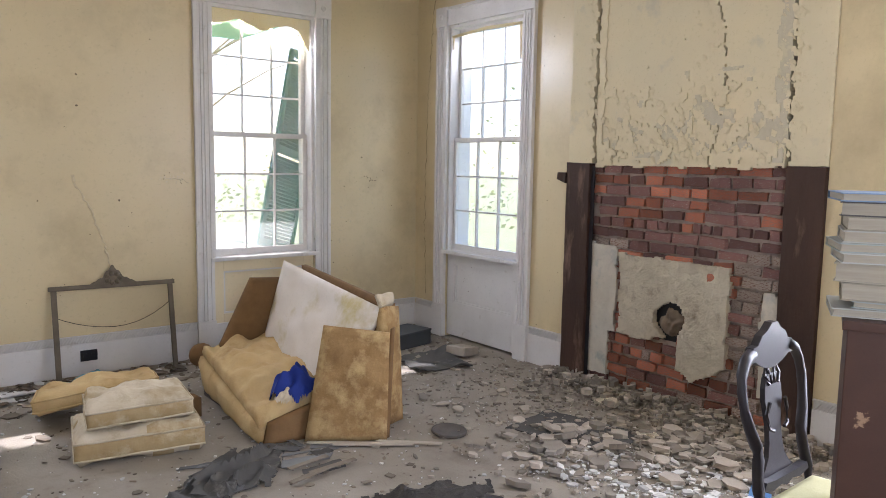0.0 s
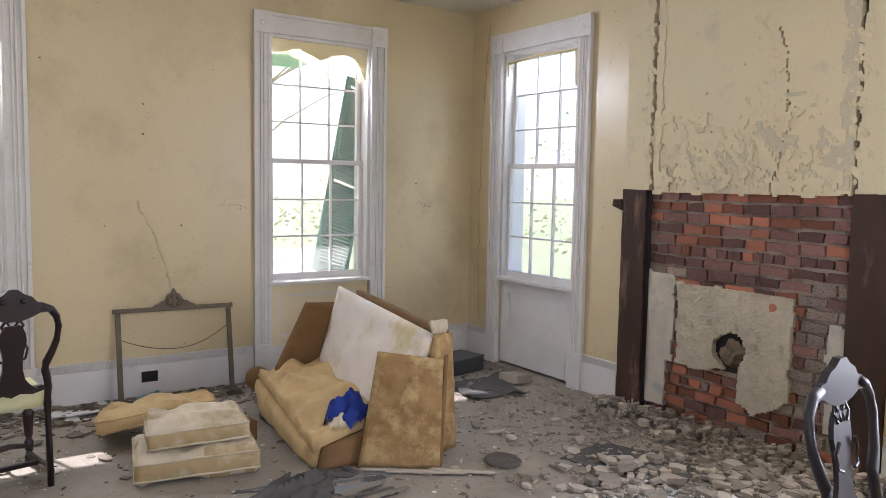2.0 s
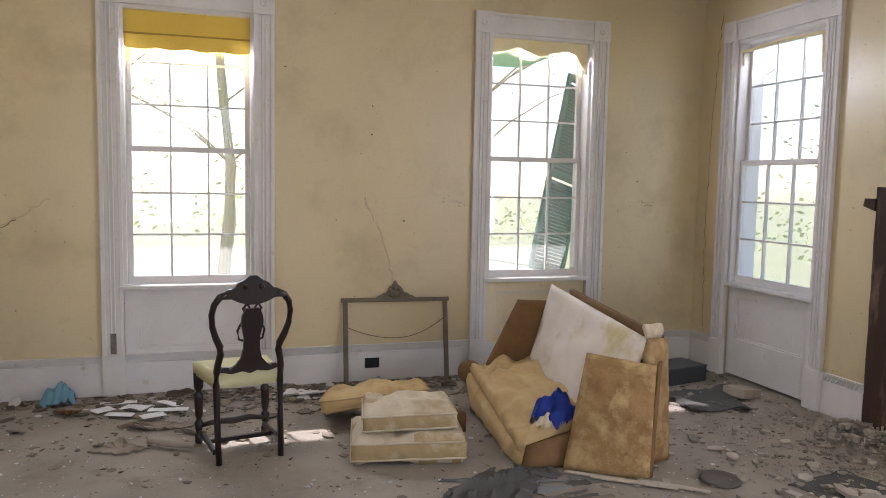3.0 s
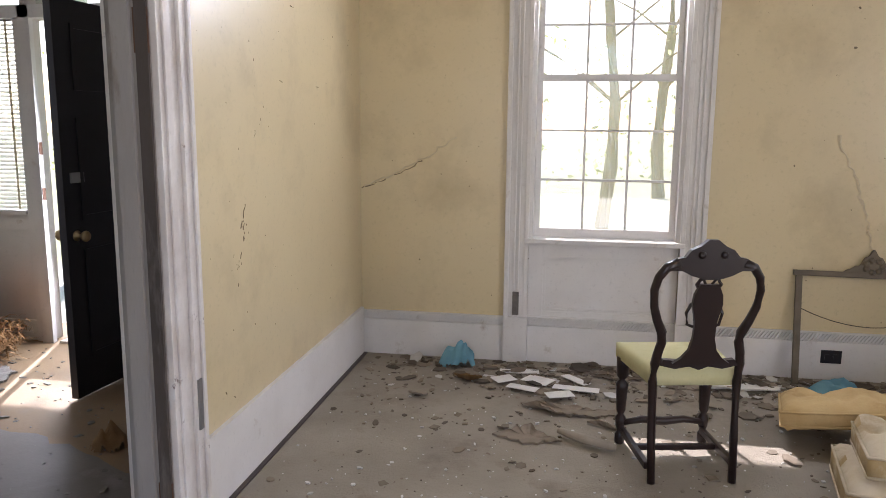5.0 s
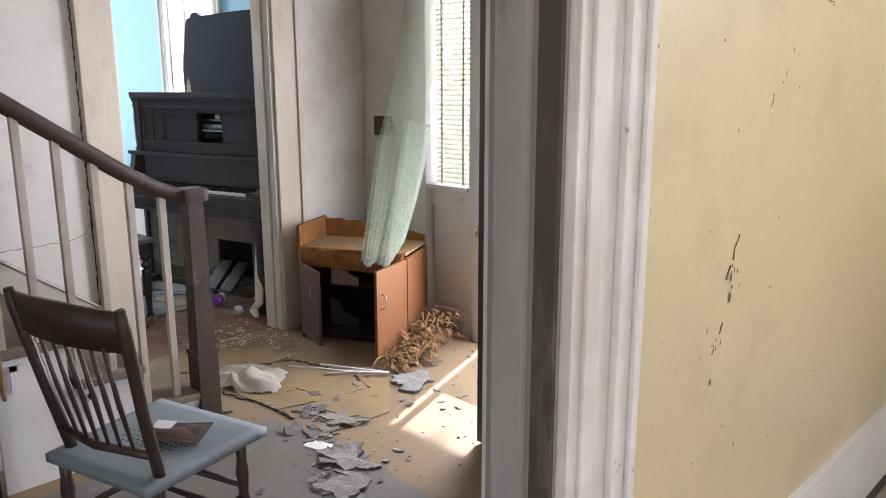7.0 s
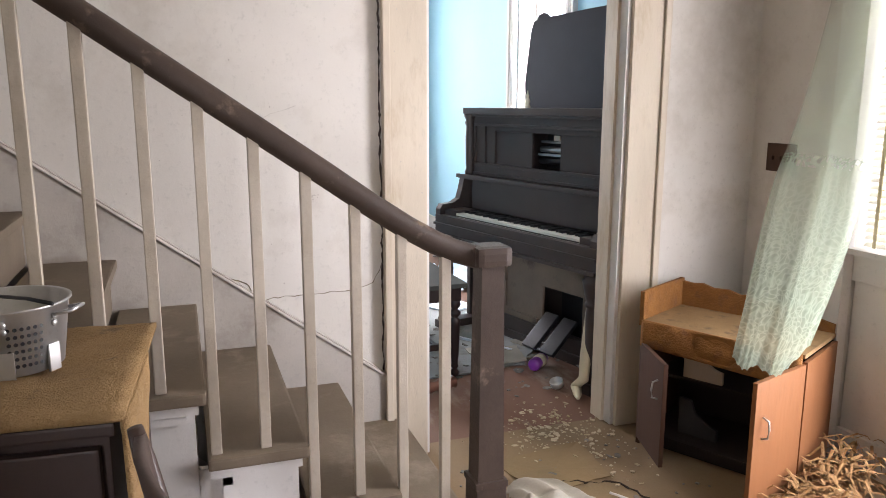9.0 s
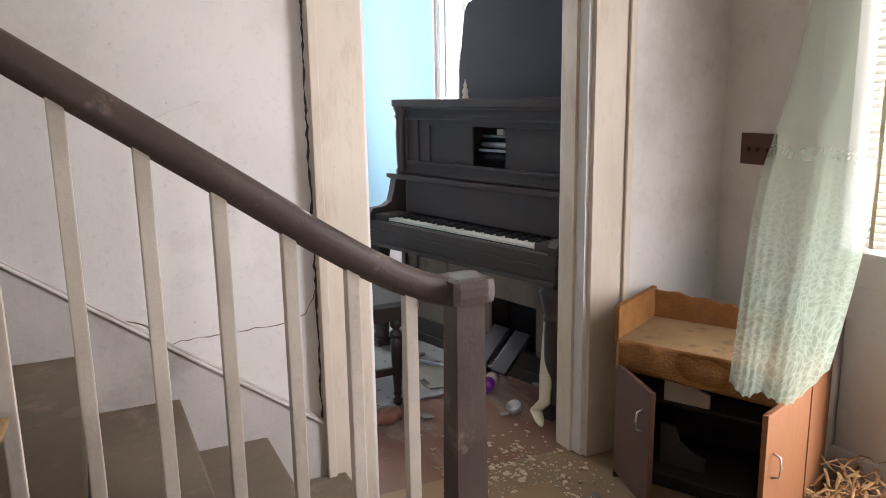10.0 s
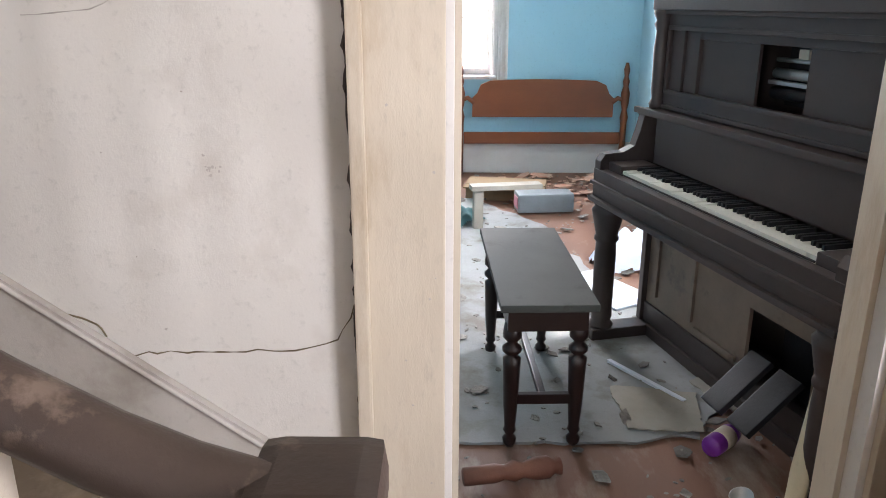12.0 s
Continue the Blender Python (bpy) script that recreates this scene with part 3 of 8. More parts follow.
for nm, b in (("stile", (0.0, 0.07, -0.015, 0.015, 0.02, 2.12)), ("stile", (0.915, 0.95, -0.015, 0.015, 0.02, 2.12)), ("lower_panel", (0.07, 0.915, -0.012, 0.012, 0.02, 0.63)), ("rail", (0.07, 0.915, -0.015, 0.015, 0.63, 0.685)), ("rail", (0.07, 0.915, -0.015, 0.015, 1.06, 1.11)), ("rail", (0.07, 0.915, -0.015, 0.015, 2.04, 2.12))):
    boxpart(nm, b, M_TRIM, storm)

# ---- stairs ----
stair = base("staircase", pose(0, 0, 0), "brown-treaded staircase with a white string and dark handrail", "staircase")
RISE, RUN, SX0, SX1 = 0.185, 0.26, HW, -3.88
for k in range(1, 19):
    yn = 4.05 - RUN * (k - 1)
    z = RISE * k
    boxpart("tread", (SX0, SX1 + 0.045, yn - RUN - 0.005, yn, z - 0.032, z), M_STAIR, stair, bevel=0.008)
    boxpart("riser", (SX0, SX1, yn - 0.045, yn - 0.027, z - RISE, z - 0.032), M_STAIR, stair)
    boxpart("string_block", (SX1, SX1 + 0.02, yn - RUN - 0.027, yn - 0.03, max(0.0, z - RISE - 0.45), z - 0.032), M_TRIM, stair)
    boxpart("cove", (SX1 + 0.02, SX1 + 0.034, yn - RUN, yn - 0.02, z - 0.058, z - 0.032), M_TRIM, stair)
    bm = bmesh.new()
    add_box(bm, SX1 + 0.02, SX1 + 0.03, yn - RUN + 0.03, yn - RUN + 0.055, z - 0.16, z - 0.06)
    add_box(bm, SX1 + 0.02, SX1 + 0.03, yn - RUN + 0.03, yn - 0.05, z - 0.082, z - 0.06)
    part("bracket", bm, M_TRIM, stair)
# spandrel under the string, down to the floor
bm = bmesh.new()
plate(bm, [(4.0, 0.0), (4.0, 0.02), (2.0, 0.02 + 2.0 * RISE / RUN - 0.25), (0.0, 0.02 + 4 * RISE / RUN - 0.25), (0.0, 0.0)], 0.02, Matrix.Translation((SX1 + 0.004, 0, 0)) @ Matrix.Rotation(radians(90), 4, "Z"))
part("spandrel", bm, M_TRIM, stair)
# wall skirting that follows the slope
M_SKIRT = mat("grimy_grey_skirting", (0.50, 0.465, 0.43), (0.37, 0.335, 0.30), 0.8, 3, 50, 0.3, stain=(0.30, 0.26, 0.23), stain_scale=3, stain_lo=0.54, stain_hi=0.7)
sk = base("stair_skirting", pose(0, 0, 0), "grimy white raking skirting along the stair wall", "skirting", kind="structure")
bm = bmesh.new()
zs = lambda y: 0.43 + (3.93 - y) * 0.735
plate(bm, [(3.985, 0.0), (3.985, zs(3.985)), (0.5, zs(0.5)), (0.5, zs(0.5) - 0.5), (3.4, 0.0)], 0.02, Matrix.Translation((HW + 0.012, 0, 0)) @ Matrix.Rotation(radians(90), 4, "Z"))
part("skirt_board", bm, M_SKIRT, sk)
bm = bmesh.new()
sweep(bm, [(HW + 0.026, 3.985, zs(3.985) - 0.012), (HW + 0.026, 0.5, zs(0.5) - 0.012)], 0.005, 8)
part("skirt_cap", bm, M_SKIRT, sk, smooth=True)
boxpart("casing_edge", (HW, HW + 0.014, 3.989, 3.994, 0.0, PH + 0.18), M_DARKWOOD, sk)

bal = base("balustrade", pose(-3.88, 0, 0), "dark curved handrail on slim worn white balusters", "balustrade")
rail_z = lambda y: 1.36 - (y - 3.495) * 0.69
rp = [(0, y, rail_z(y)) for y in (0.6, 1.2, 1.8, 2.4, 2.8, 3.1, 3.4, 3.6)]
rp += [(0, 3.72, 1.202), (0, 3.82, 1.136), (0, 3.90, 1.090), (0, 3.96, 1.062), (0, 4.02, 1.042), (0, 4.06, 1.034)]
bm = bmesh.new()
sweep(bm, rp, 0.030, 14, 1.12)
part("handrail", bm, M_BALWOOD, bal, "dark brown rounded handrail", True)


def rail_at(y):
    for (x0, ya, za), (x1, yb, zb) in zip(rp, rp[1:]):
        if ya <= y <= yb:
            return za + (zb - za) * (y - ya) / (yb - ya)
    return 1.04


for k in range(24):
    y = 3.932 - k * 0.1285
    step = int((4.05 - y) / RUN) + 1
    boxpart("baluster", (-0.014, 0.014, y - 0.014, y + 0.014, step * RISE, rail_at(y) - 0.02), M_PALEWOOD, bal, bevel=0.003)
bm = bmesh.new()
for z0, z1, w in ((0.0, 0.34, 0.048), (0.34, 0.36, 0.052)):
    add_box(bm, -w, w, 4.065 - w, 4.065 + w, z0, z1, bevel=0.004)
vs = add_box(bm, -0.034, 0.034, 4.031, 4.099, 0.36, 1.016)
for v in vs:
    if v.co.z < 0.5:
        v.co.x *= 1.2
        v.co.y = 4.065 + (v.co.y - 4.065) * 1.2
part("newel_post", bm, M_BALWOOD, bal, "square worn brown newel post")
boxpart("newel_cap", (-0.054, 0.054, 4.011, 4.119, 1.014, 1.074), M_BALWOOD, bal, "worn square newel cap", bevel=0.020)

# ---- outdoors ----
M_PORCHGREEN = mat("green_porch_ceiling", (0.22, 0.50, 0.33), (0.18, 0.44, 0.29), 0.6, 3, 40, 0.1)
M_GRASS = mat("pale_dry_grass", (0.30, 0.30, 0.16), (0.22, 0.24, 0.11), 0.9, 0.5, 8, 0.4)
M_BARK = mat("sunlit_ochre_bark", (0.42, 0.33, 0.17), (0.32, 0.25, 0.14), 0.9, 4, 30, 0.6, stretch=(1, 1, 0.2))
M_LEAF = mat("pale_green_leaves", (0.115, 0.14, 0.05), (0.08, 0.10, 0.035), 0.7, 3, 20, 0.0, random_amt=0.1)
_ln = M_LEAF.node_tree
_tl, _mx = _ln.nodes.new("ShaderNodeBsdfTranslucent"), _ln.nodes.new("ShaderNodeMixShader")
_tl.inputs["Color"].default_value = (0.45, 0.50, 0.22, 1)
_mx.inputs["Fac"].default_value = 0.6
_ln.links.new(_ln.nodes["Principled BSDF"].outputs["BSDF"], _mx.inputs[1])
_ln.links.new(_tl.outputs["BSDF"], _mx.inputs[2])
_ln.links.new(_mx.outputs["Shader"], _ln.nodes["Material Output"].inputs["Surface"])
structure("ground", [(-90, 90, -60, 110, -0.75, -0.60)], M_GRASS, "pale grass ground around the house", "ground")
structure("porch_floor", [(-11.5, 3.6, FAC, 8.6, -0.6, -0.05)], mat("grey_porch_boards", (0.40, 0.38, 0.35), rough=0.8), "weathered grey porch floor", "porch")
structure("porch_ceiling", [(-11.5, 3.6, FAC, 8.62, 2.95, 3.05)], M_PORCHGREEN, "green painted porch ceiling", "ceiling")
structure("porch_roof", [(-11.6, 3.7, FAC, 8.75, 3.05, 3.25)], M_TRIM, "white porch roof edge", "roof")
column_bm = bmesh.new()
lathe(column_bm, [(0.13, -0.05), (0.13, 0.05), (0.10, 0.1), (0.085, 2.8), (0.12, 2.86), (0.12, 2.95)], seg=16)
col0 = tagged(part("porch_column", column_bm, M_TRIM, smooth=True), "round white porch column", "column", "porch columns")
col0.matrix_world = pose(-11.3, 8.4, 0)
for x in (-8.6, -5.2):
    copy_thing(col0, pose(x, 8.4, 0))


def tree(x, y, h, seed, leafy=True, trunk=0.16, lean=0.0):
    rng = random.Random(seed)
    t = base("tree", pose(x, y, -0.6), "tall tree with an ochre trunk and pale sparse foliage" if leafy else "bare ochre-trunked tree", "tree", "trees outside")
    bm = bmesh.new()
    n = 8
    pts = [(lean * h * (k / n) + 0.12 * math.sin(k * 1.3 + seed), 0.1 * math.cos(k * 1.7 + seed), h * k / n) for k in range(n + 1)]
    sweep(bm, pts, [trunk * (1 - 0.8 * k / n) for k in range(n + 1)], 8)
    tips = []
    for b in range(16):
        k = rng.randint(2, n - 1)
        a = rng.uniform(0, 6.28)
        L = rng.uniform(0.15, 0.34) * h
        p0 = Vector(pts[k])
        q = [p0 + Vector((math.cos(a), math.sin(a), 0.55)) * L * s + Vector((0, 0, 0.1 * L * math.sin(s * 3))) for s in (0, 0.35, 0.7, 1.0)]
        r0 = trunk * (1 - 0.8 * k / n) * 0.28
        sweep(bm, q, [r0, r0 * 0.7, r0 * 0.45, r0 * 0.15], 5)
        tips += q[1:]
    part("trunk", bm, M_BARK, t)
    if leafy:
        vs, fs = [], []
        for _ in range(650):
            c = tips[rng.randrange(len(tips))] + Vector((rng.gauss(0, 0.45), rng.gauss(0, 0.45), rng.gauss(0, 0.4)))
            u = Vector((rng.gauss(0, 1), rng.gauss(0, 1), rng.gauss(0, 1))).normalized()
            w = u.orthogonal().normalized()
            s = rng.uniform(0.03, 0.08)
            i = len(vs)
            vs += [c - u * s, c + w * s * 0.5, c + u * s, c - w * s * 0.5]
            fs.append((i, i + 1, i + 2, i + 3))
        me = bpy.data.meshes.new("crown")
        me.from_pydata([tuple(v) for v in vs], [], fs)
        me.materials.append(M_LEAF)
        o = new("crown", me)
        o.parent = t


for i, (x, y, h, lf, tr_) in enumerate([(-1.52, 13.0, 9, True, 0.15), (0.4, 17.0, 10, True, 0.15), (-4.2, 19.0, 11, True, 0.2), (4.2, 16.5, 9, True, 0.14), (7.5, 21.0, 12, True, 0.2), (2.2, 24.0, 12, True, 0.2), (-8.5, 16.0, 9, True, 0.17),
                                   (12.0, 9.0, 8, True, 0.14), (13.5, 12.5, 9, True, 0.15), (16.0, 7.0, 10, True, 0.2), (11.0, 14.5, 8, True, 0.12), (-17.0, 5.0, 9, True, 0.2), (-16.5, 2.5, 9, True, 0.2)]):
    tree(x, y, h, 11 + i, lf, tr_)
bm = None
vs, fs = [], []
rng = random.Random(5)
for _ in range(6000):
    a = rng.uniform(-0.5, 3.6)
    d = rng.uniform(22, 34)
    c = Vector((d * math.cos(a), 4 + d * math.sin(a), -0.6 + abs(rng.gauss(0, 1.0)) * (1.3 + 0.8 * math.sin(a * 9))))
    u = Vector((rng.gauss(0, 1), rng.gauss(0, 1), rng.gauss(0, 1))).normalized()
    w = u.orthogonal().normalized()
    s = rng.uniform(0.06, 0.16)
    i = len(vs)
    vs += [c - u * s, c + w * s * 0.6, c + u * s, c - w * s * 0.6]
    fs.append((i, i + 1, i + 2, i + 3))
me = bpy.data.meshes.new("shrubs")
me.from_pydata([tuple(v) for v in vs], [], fs)
me.materials.append(M_LEAF)
tagged(new("shrubs", me), "pale overgrown shrubs beyond the yard", "shrubs", kind="stuff")


# ---- soft and ragged shapes ----
def soft_panel(bm, c00, c10, c11, c01, thick, nu=14, nv=10, puff=0.02, rough=0.006, edge=0.35, seed=0, sag=0.0):
    """A padded slab over the quad c00 c10 c11 c01: rounded rim, puffed faces and uneven surface."""
    c00, c10, c11, c01 = map(Vector, (c00, c10, c11, c01))
    nrm = ((c10 - c00).cross(c01 - c00)).normalized()
    rows = []
    for s in (1, -1):
        g = []
        for j in range(nv + 1):
            r = []
            for i in range(nu + 1):
                u, v = i / nu, j / nv
                p = c00.lerp(c10, u).lerp(c01.lerp(c11, u), v)
                e = min(min(u, 1 - u) * nu, min(v, 1 - v) * nv) / 2.0
                k = math.sqrt(max(0.0, 1 - (1 - min(1.0, e)) ** 2))
                t = thick / 2 * (edge + (1 - edge) * k) + puff * math.sin(math.pi * u) * math.sin(math.pi * v) * s
                q = p * 7 + Vector((seed * 3.1, seed, 0))
                t += rough * noise.noise(q) * 2 * k + rough * 0.6 * noise.noise(q * 2.7) * k
                r.append(bm.verts.new(p + nrm * t * s - Vector((0, 0, sag * math.sin(math.pi * u) * math.sin(math.pi * v)))))
            g.append(r)
        rows.append(g)
    for g, s in zip(rows, (1, -1)):
        for j in range(nv):
            for i in range(nu):
                f = (g[j][i], g[j][i + 1], g[j + 1][i + 1], g[j + 1][i])
                bm.faces.new(f if s > 0 else f[::-1])
    a, b = rows
    rim = [(0, i) for i in range(nu)] + [(j, nu) for j in range(nv)] + [(nv, i) for i in range(nu, 0, -1)] + [(j, 0) for j in range(nv, 0, -1)]
    for k in range(len(rim)):
        (j0, i0), (j1, i1) = rim[k], rim[(k + 1) % len(rim)]
        bm.faces.new((a[j0][i0], b[j0][i0], b[j1][i1], a[j1][i1]))


def cloth_heap(bm, cx, cy, cz, rx, ry, h, seed, n=34):
    """A crumpled heap of cloth: rounded folds over a low mound, with an uneven rim."""
    rr = []
    for j in range(n + 1):
        r = []
        for i in range(n + 1):
            u, v = i / n * 2 - 1, j / n * 2 - 1
            d = math.sqrt(u * u + v * v)
            q = Vector((u * 1.3 + seed, v * 1.3, seed * 0.7))
            bend = Vector((noise.noise(q), noise.noise(q + Vector((5, 1, 3))), 0))
            w = 1 + 0.30 * bend.x
            x, y = cx + rx * (u * w + 0.16 * bend.y), cy + ry * (v * w + 0.16 * bend.x)
            a = math.sin((u * 1.7 + v * 2.3) * 2.4 + 5 * bend.x + seed) * 0.5 + 0.5
            c = math.sin((u * 2.6 - v * 1.5) * 2.9 + 6 * bend.y) * 0.5 + 0.5
            dome = max(0.0, 1 - d ** 2.4) ** 0.7
            z = cz + h * dome * (0.42 + 0.38 * a + 0.22 * c + 0.35 * bend.y) + 0.004
            r.append(bm.verts.new((x, y, max(z, cz + 0.003))))
        rr.append(r)
    for j in range(n):
        for i in range(n):
            u, v = (i + 0.5) / n * 2 - 1, (j + 0.5) / n * 2 - 1
            if u * u + v * v < 0.92 + 0.35 * noise.noise(Vector((u * 2.2 + seed, v * 2.2, 1))):
                bm.faces.new((rr[j][i], rr[j][i + 1], rr[j + 1][i + 1], rr[j + 1][i]))
    for v in [v for v in bm.verts if not v.link_faces]:
        bm.verts.remove(v)


def ragged_sheet(bm, outline, z, thick, seed, jag=0.03, curl=0.0, steps=14):
    """A torn sheet lying flat, with a jagged rim; curl lifts its rim here and there."""
    pts = []
    n = len(outline)
    for k in range(n):
        a, b = Vector(outline[k]), Vector(outline[(k + 1) % n])
        for s in range(steps):
            p = a.lerp(b, s / steps)
            o = (noise.noise(Vector((p.x * 6 + seed, p.y * 6, seed))) * 1.3 + noise.noise(Vector((p.x * 31, p.y * 31 + seed, seed))) * 0.8 + noise.noise(Vector((p.x * 90, p.y * 90, seed))) * 0.4) * jag
            d = (b - a).normalized()
            pts.append((p.x - d.y * o, p.y + d.x * o))
    cx, cy = sum(p[0] for p in pts) / len(pts), sum(p[1] for p in pts) / len(pts)
    for side, dz in ((1, thick), (-1, 0)):
        c = bm.verts.new((cx, cy, z + dz))
        rings = []
        for f in (0.45, 0.8, 1.0):
            ring = []
            for x, y in pts:
                lift = curl * (f ** 3) * max(0.0, noise.noise(Vector((x * 4, y * 4, seed + 9))) + 0.1) * 2
                ring.append(bm.verts.new((cx + (x - cx) * f, cy + (y - cy) * f, z + dz + lift + 0.002 * noise.noise(Vector((x * 9 * f, y * 9 * f, seed))))))
            rings.append(ring)
        m = len(pts)
        for k in range(m):
            bm.faces.new((c, rings[0][k], rings[0][(k + 1) % m]))
        for r0, r1 in zip(rings, rings[1:]):
            for k in range(m):
                bm.faces.new((r0[k], r1[k], r1[(k + 1) % m], r0[(k + 1) % m]))
        if side == 1:
            top = rings[-1]
        else:
            for k in range(m):
                bm.faces.new((top[k], rings[-1][k], rings[-1][(k + 1) % m], top[(k + 1) % m]))


def chips(name, count, area, size, material, label, category, seed, zs=(0.0, 0.0), dens=None, thick=(0.004, 0.018)):
    """Loose flat fragments scattered over an area (x0, x1, y0, y1)."""
    rng = random.Random(seed)
    vs, fs = [], []
    x0, x1, y0, y1 = area
    made = 0
    while made < count:
        x, y = rng.uniform(x0, x1), rng.uniform(y0, y1)
        if dens and rng.random() > dens(x, y):
            continue
        made += 1
        s = size[0] * (size[1] / size[0]) ** (rng.random() ** 2.2)
        n = rng.randint(4, 6)
        a0 = rng.uniform(0, 6.28)
        th = rng.uniform(*thick) * (0.5 + s / size[1])
        tilt = rng.gauss(0, 0.16)
        ta = rng.uniform(0, 6.28)
        zb = rng.uniform(*zs) + abs(tilt) * s * 0.5
        i = len(vs)
        asp = rng.uniform(0.4, 1.0)
        for top in (0, 1):
            for k in range(n):
                a = a0 + 6.28 * k / n + rng.uniform(-0.25, 0.25)
                px, py = s * math.cos(a), s * asp * math.sin(a)
                px, py = px * math.cos(a0) - py * math.sin(a0), px * math.sin(a0) + py * math.cos(a0)
                vs.append((x + px, y + py, zb + top * th + tilt * (px * math.cos(ta) + py * math.sin(ta))))
        fs.append(tuple(range(i + n - 1, i - 1, -1)))
        fs.append(tuple(range(i + n, i + 2 * n)))
        for k in range(n):
            fs.append((i + k, i + (k + 1) % n, i + n + (k + 1) % n, i + n + k))
    me = bpy.data.meshes.new(name)
    me.from_pydata(vs, [], fs)
    me.materials.append(material)
    return tagged(new(name, me), label, category, kind="stuff")


# ---- parlour: sofa and cushions ----
M_VELVET = mat("stained_gold_velour", (0.36, 0.225, 0.095), (0.22, 0.128, 0.052), 0.9, 8, 70, 0.6, contrast=0.16, stain=(0.47, 0.335, 0.16), stain_scale=7, stain_lo=0.46, stain_hi=0.62, dist=0.008)
M_SEAT = mat("faded_gold_seat_fabric", (0.54, 0.40, 0.205), (0.42, 0.285, 0.12), 0.9, 6, 80, 0.5, stain=(0.32, 0.20, 0.085), stain_scale=4, stain_lo=0.56, stain_hi=0.72, dist=0.008)
M_BACK = mat("bleached_back_lining", (0.72, 0.67, 0.62), (0.62, 0.55, 0.47), 0.9, 3, 70, 0.4, stain=(0.50, 0.42, 0.22), stain_scale=2.2, stain_lo=0.52, stain_hi=0.66, dist=0.006)
M_BROWNV = mat("brown_velour", (0.21, 0.12, 0.05), (0.12, 0.066, 0.027), 0.9, 7, 70, 0.4)
M_CUSH = mat("dirty_cream_cushion", (0.60, 0.525, 0.40), (0.44, 0.36, 0.24), 0.9, 5, 90, 0.5, mix=0.25, stain=(0.33, 0.25, 0.14), stain_scale=4, stain_lo=0.5, stain_hi=0.66, dist=0.012)
sofa = base("sofa", pose(0, 0, 0), "collapsed gold velour sofa with a bleached bare back", "sofa")
bm = bmesh.new()
soft_panel(bm, (1.70, 3.93, 0.125), (2.16, 3.93, 0.24), (2.36, 5.06, 0.31), (1.84, 5.12, 0.25), 0.13, 34, 48, 0.045, 0.030, 0.45, 1)
part("seat_cushion", bm, M_SEAT, sofa, "sagging wrinkled gold seat cushion", True)
bm = bmesh.new()
soft_panel(bm, (1.735, 3.935, 0.01), (1.735, 3.935, 0.13), (1.85, 5.12, 0.24), (1.86, 5.12, 0.03), 0.10, 8, 24, 0.02, 0.012, 0.5, 2)
part("front_roll", bm, M_SEAT, sofa, "padded gold front edge", True)
bm = bmesh.new()
soft_panel(bm, (1.73, 3.915, 0.0), (2.25, 3.86, 0.0), (2.2, 3.88, 0.245), (1.76, 3.925, 0.125), 0.05, 10, 6, 0.005, 0.006, 0.6, 3)
part("end_board", bm, M_BROWNV, sofa, "brown velour end of the base", True)
boxpart("base_frame", (1.80, 2.45, 4.0, 5.0, 0.0, 0.12), M_DARKWOOD, sofa)
bm = bmesh.new()
soft_panel(bm, (2.14, 3.93, 0.20), (2.44, 3.80, 0.72), (2.40, 4.96, 0.87), (2.26, 5.00, 0.32), 0.10, 14, 22, 0.01, 0.012, 0.6, 4)
part("backrest", bm, M_BACK, sofa, "bleached pale backrest lining", True)
bm = bmesh.new()
soft_panel(bm, (2.40, 3.78, 0.0), (2.62, 3.86, 0.0), (2.62, 3.92, 0.70), (2.42, 3.80, 0.74), 0.07, 8, 16, 0.012, 0.01, 0.6, 5)
part("back_end", bm, M_VELVET, sofa, "torn gold velour at the end of the back", True)
bm = bmesh.new()
soft_panel(bm, (2.60, 3.86, 0.0), (2.66, 4.95, 0.05), (2.54, 4.98, 0.84), (2.58, 3.90, 0.72), 0.06, 10, 14, 0.01, 0.01, 0.6, 6)
part("back_cover", bm, M_BROWNV, sofa, "brown rear cover", True)
bm = bmesh.new()
soft_panel(bm, (1.955, 3.855, 0.0), (2.345, 3.60, 0.0), (2.42, 3.69, 0.60), (2.10, 3.895, 0.645), 0.085, 14, 20, 0.012, 0.008, 0.6, 7)
part("armrest", bm, M_VELVET, sofa, "splayed gold velour arm panel", True)
bm = bmesh.new()
soft_panel(bm, (1.93, 5.06, 0.30), (2.26, 5.02, 0.32), (2.40, 5.02, 0.755), (2.165, 5.055, 0.765), 0.07, 10, 14, 0.006, 0.006, 0.6, 8)
part("armrest", bm, M_BROWNV, sofa, "brown velour arm panel", True)
bm = bmesh.new()
lathe(bm, [(0.005, 0), (0.075, 0.01), (0.085, 0.04), (0.075, 0.07), (0.005, 0.08)], Matrix.Translation((1.84, 5.13, 0.235)) @ Matrix.Rotation(radians(-90), 4, "X") @ Matrix.Rotation(radians(12), 4, "Y"))
part("arm_scroll", bm, M_BROWNV, sofa, "rounded arm front", True)
strap = bmesh.new()
soft_panel(strap, (2.335, 3.615, 0.0), (2.375, 3.625, 0.0), (2.47, 3.72, 0.62), (2.43, 3.69, 0.62), 0.02, 4, 14, 0.0, 0.004, 0.6, 9)
part("loose_strip", strap, M_BROWNV, sofa, "brown torn fabric strip", True)
bm = bmesh.new()
soft_panel(bm, (2.40, 3.76, 0.74), (2.55, 3.86, 0.72), (2.56, 3.93, 0.77), (2.42, 3.84, 0.80), 0.05, 8, 8, 0.02, 0.02, 0.5, 10)
part("torn_stuffing", bm, M_CUSH, sofa, "torn stuffing at the top corner", True)


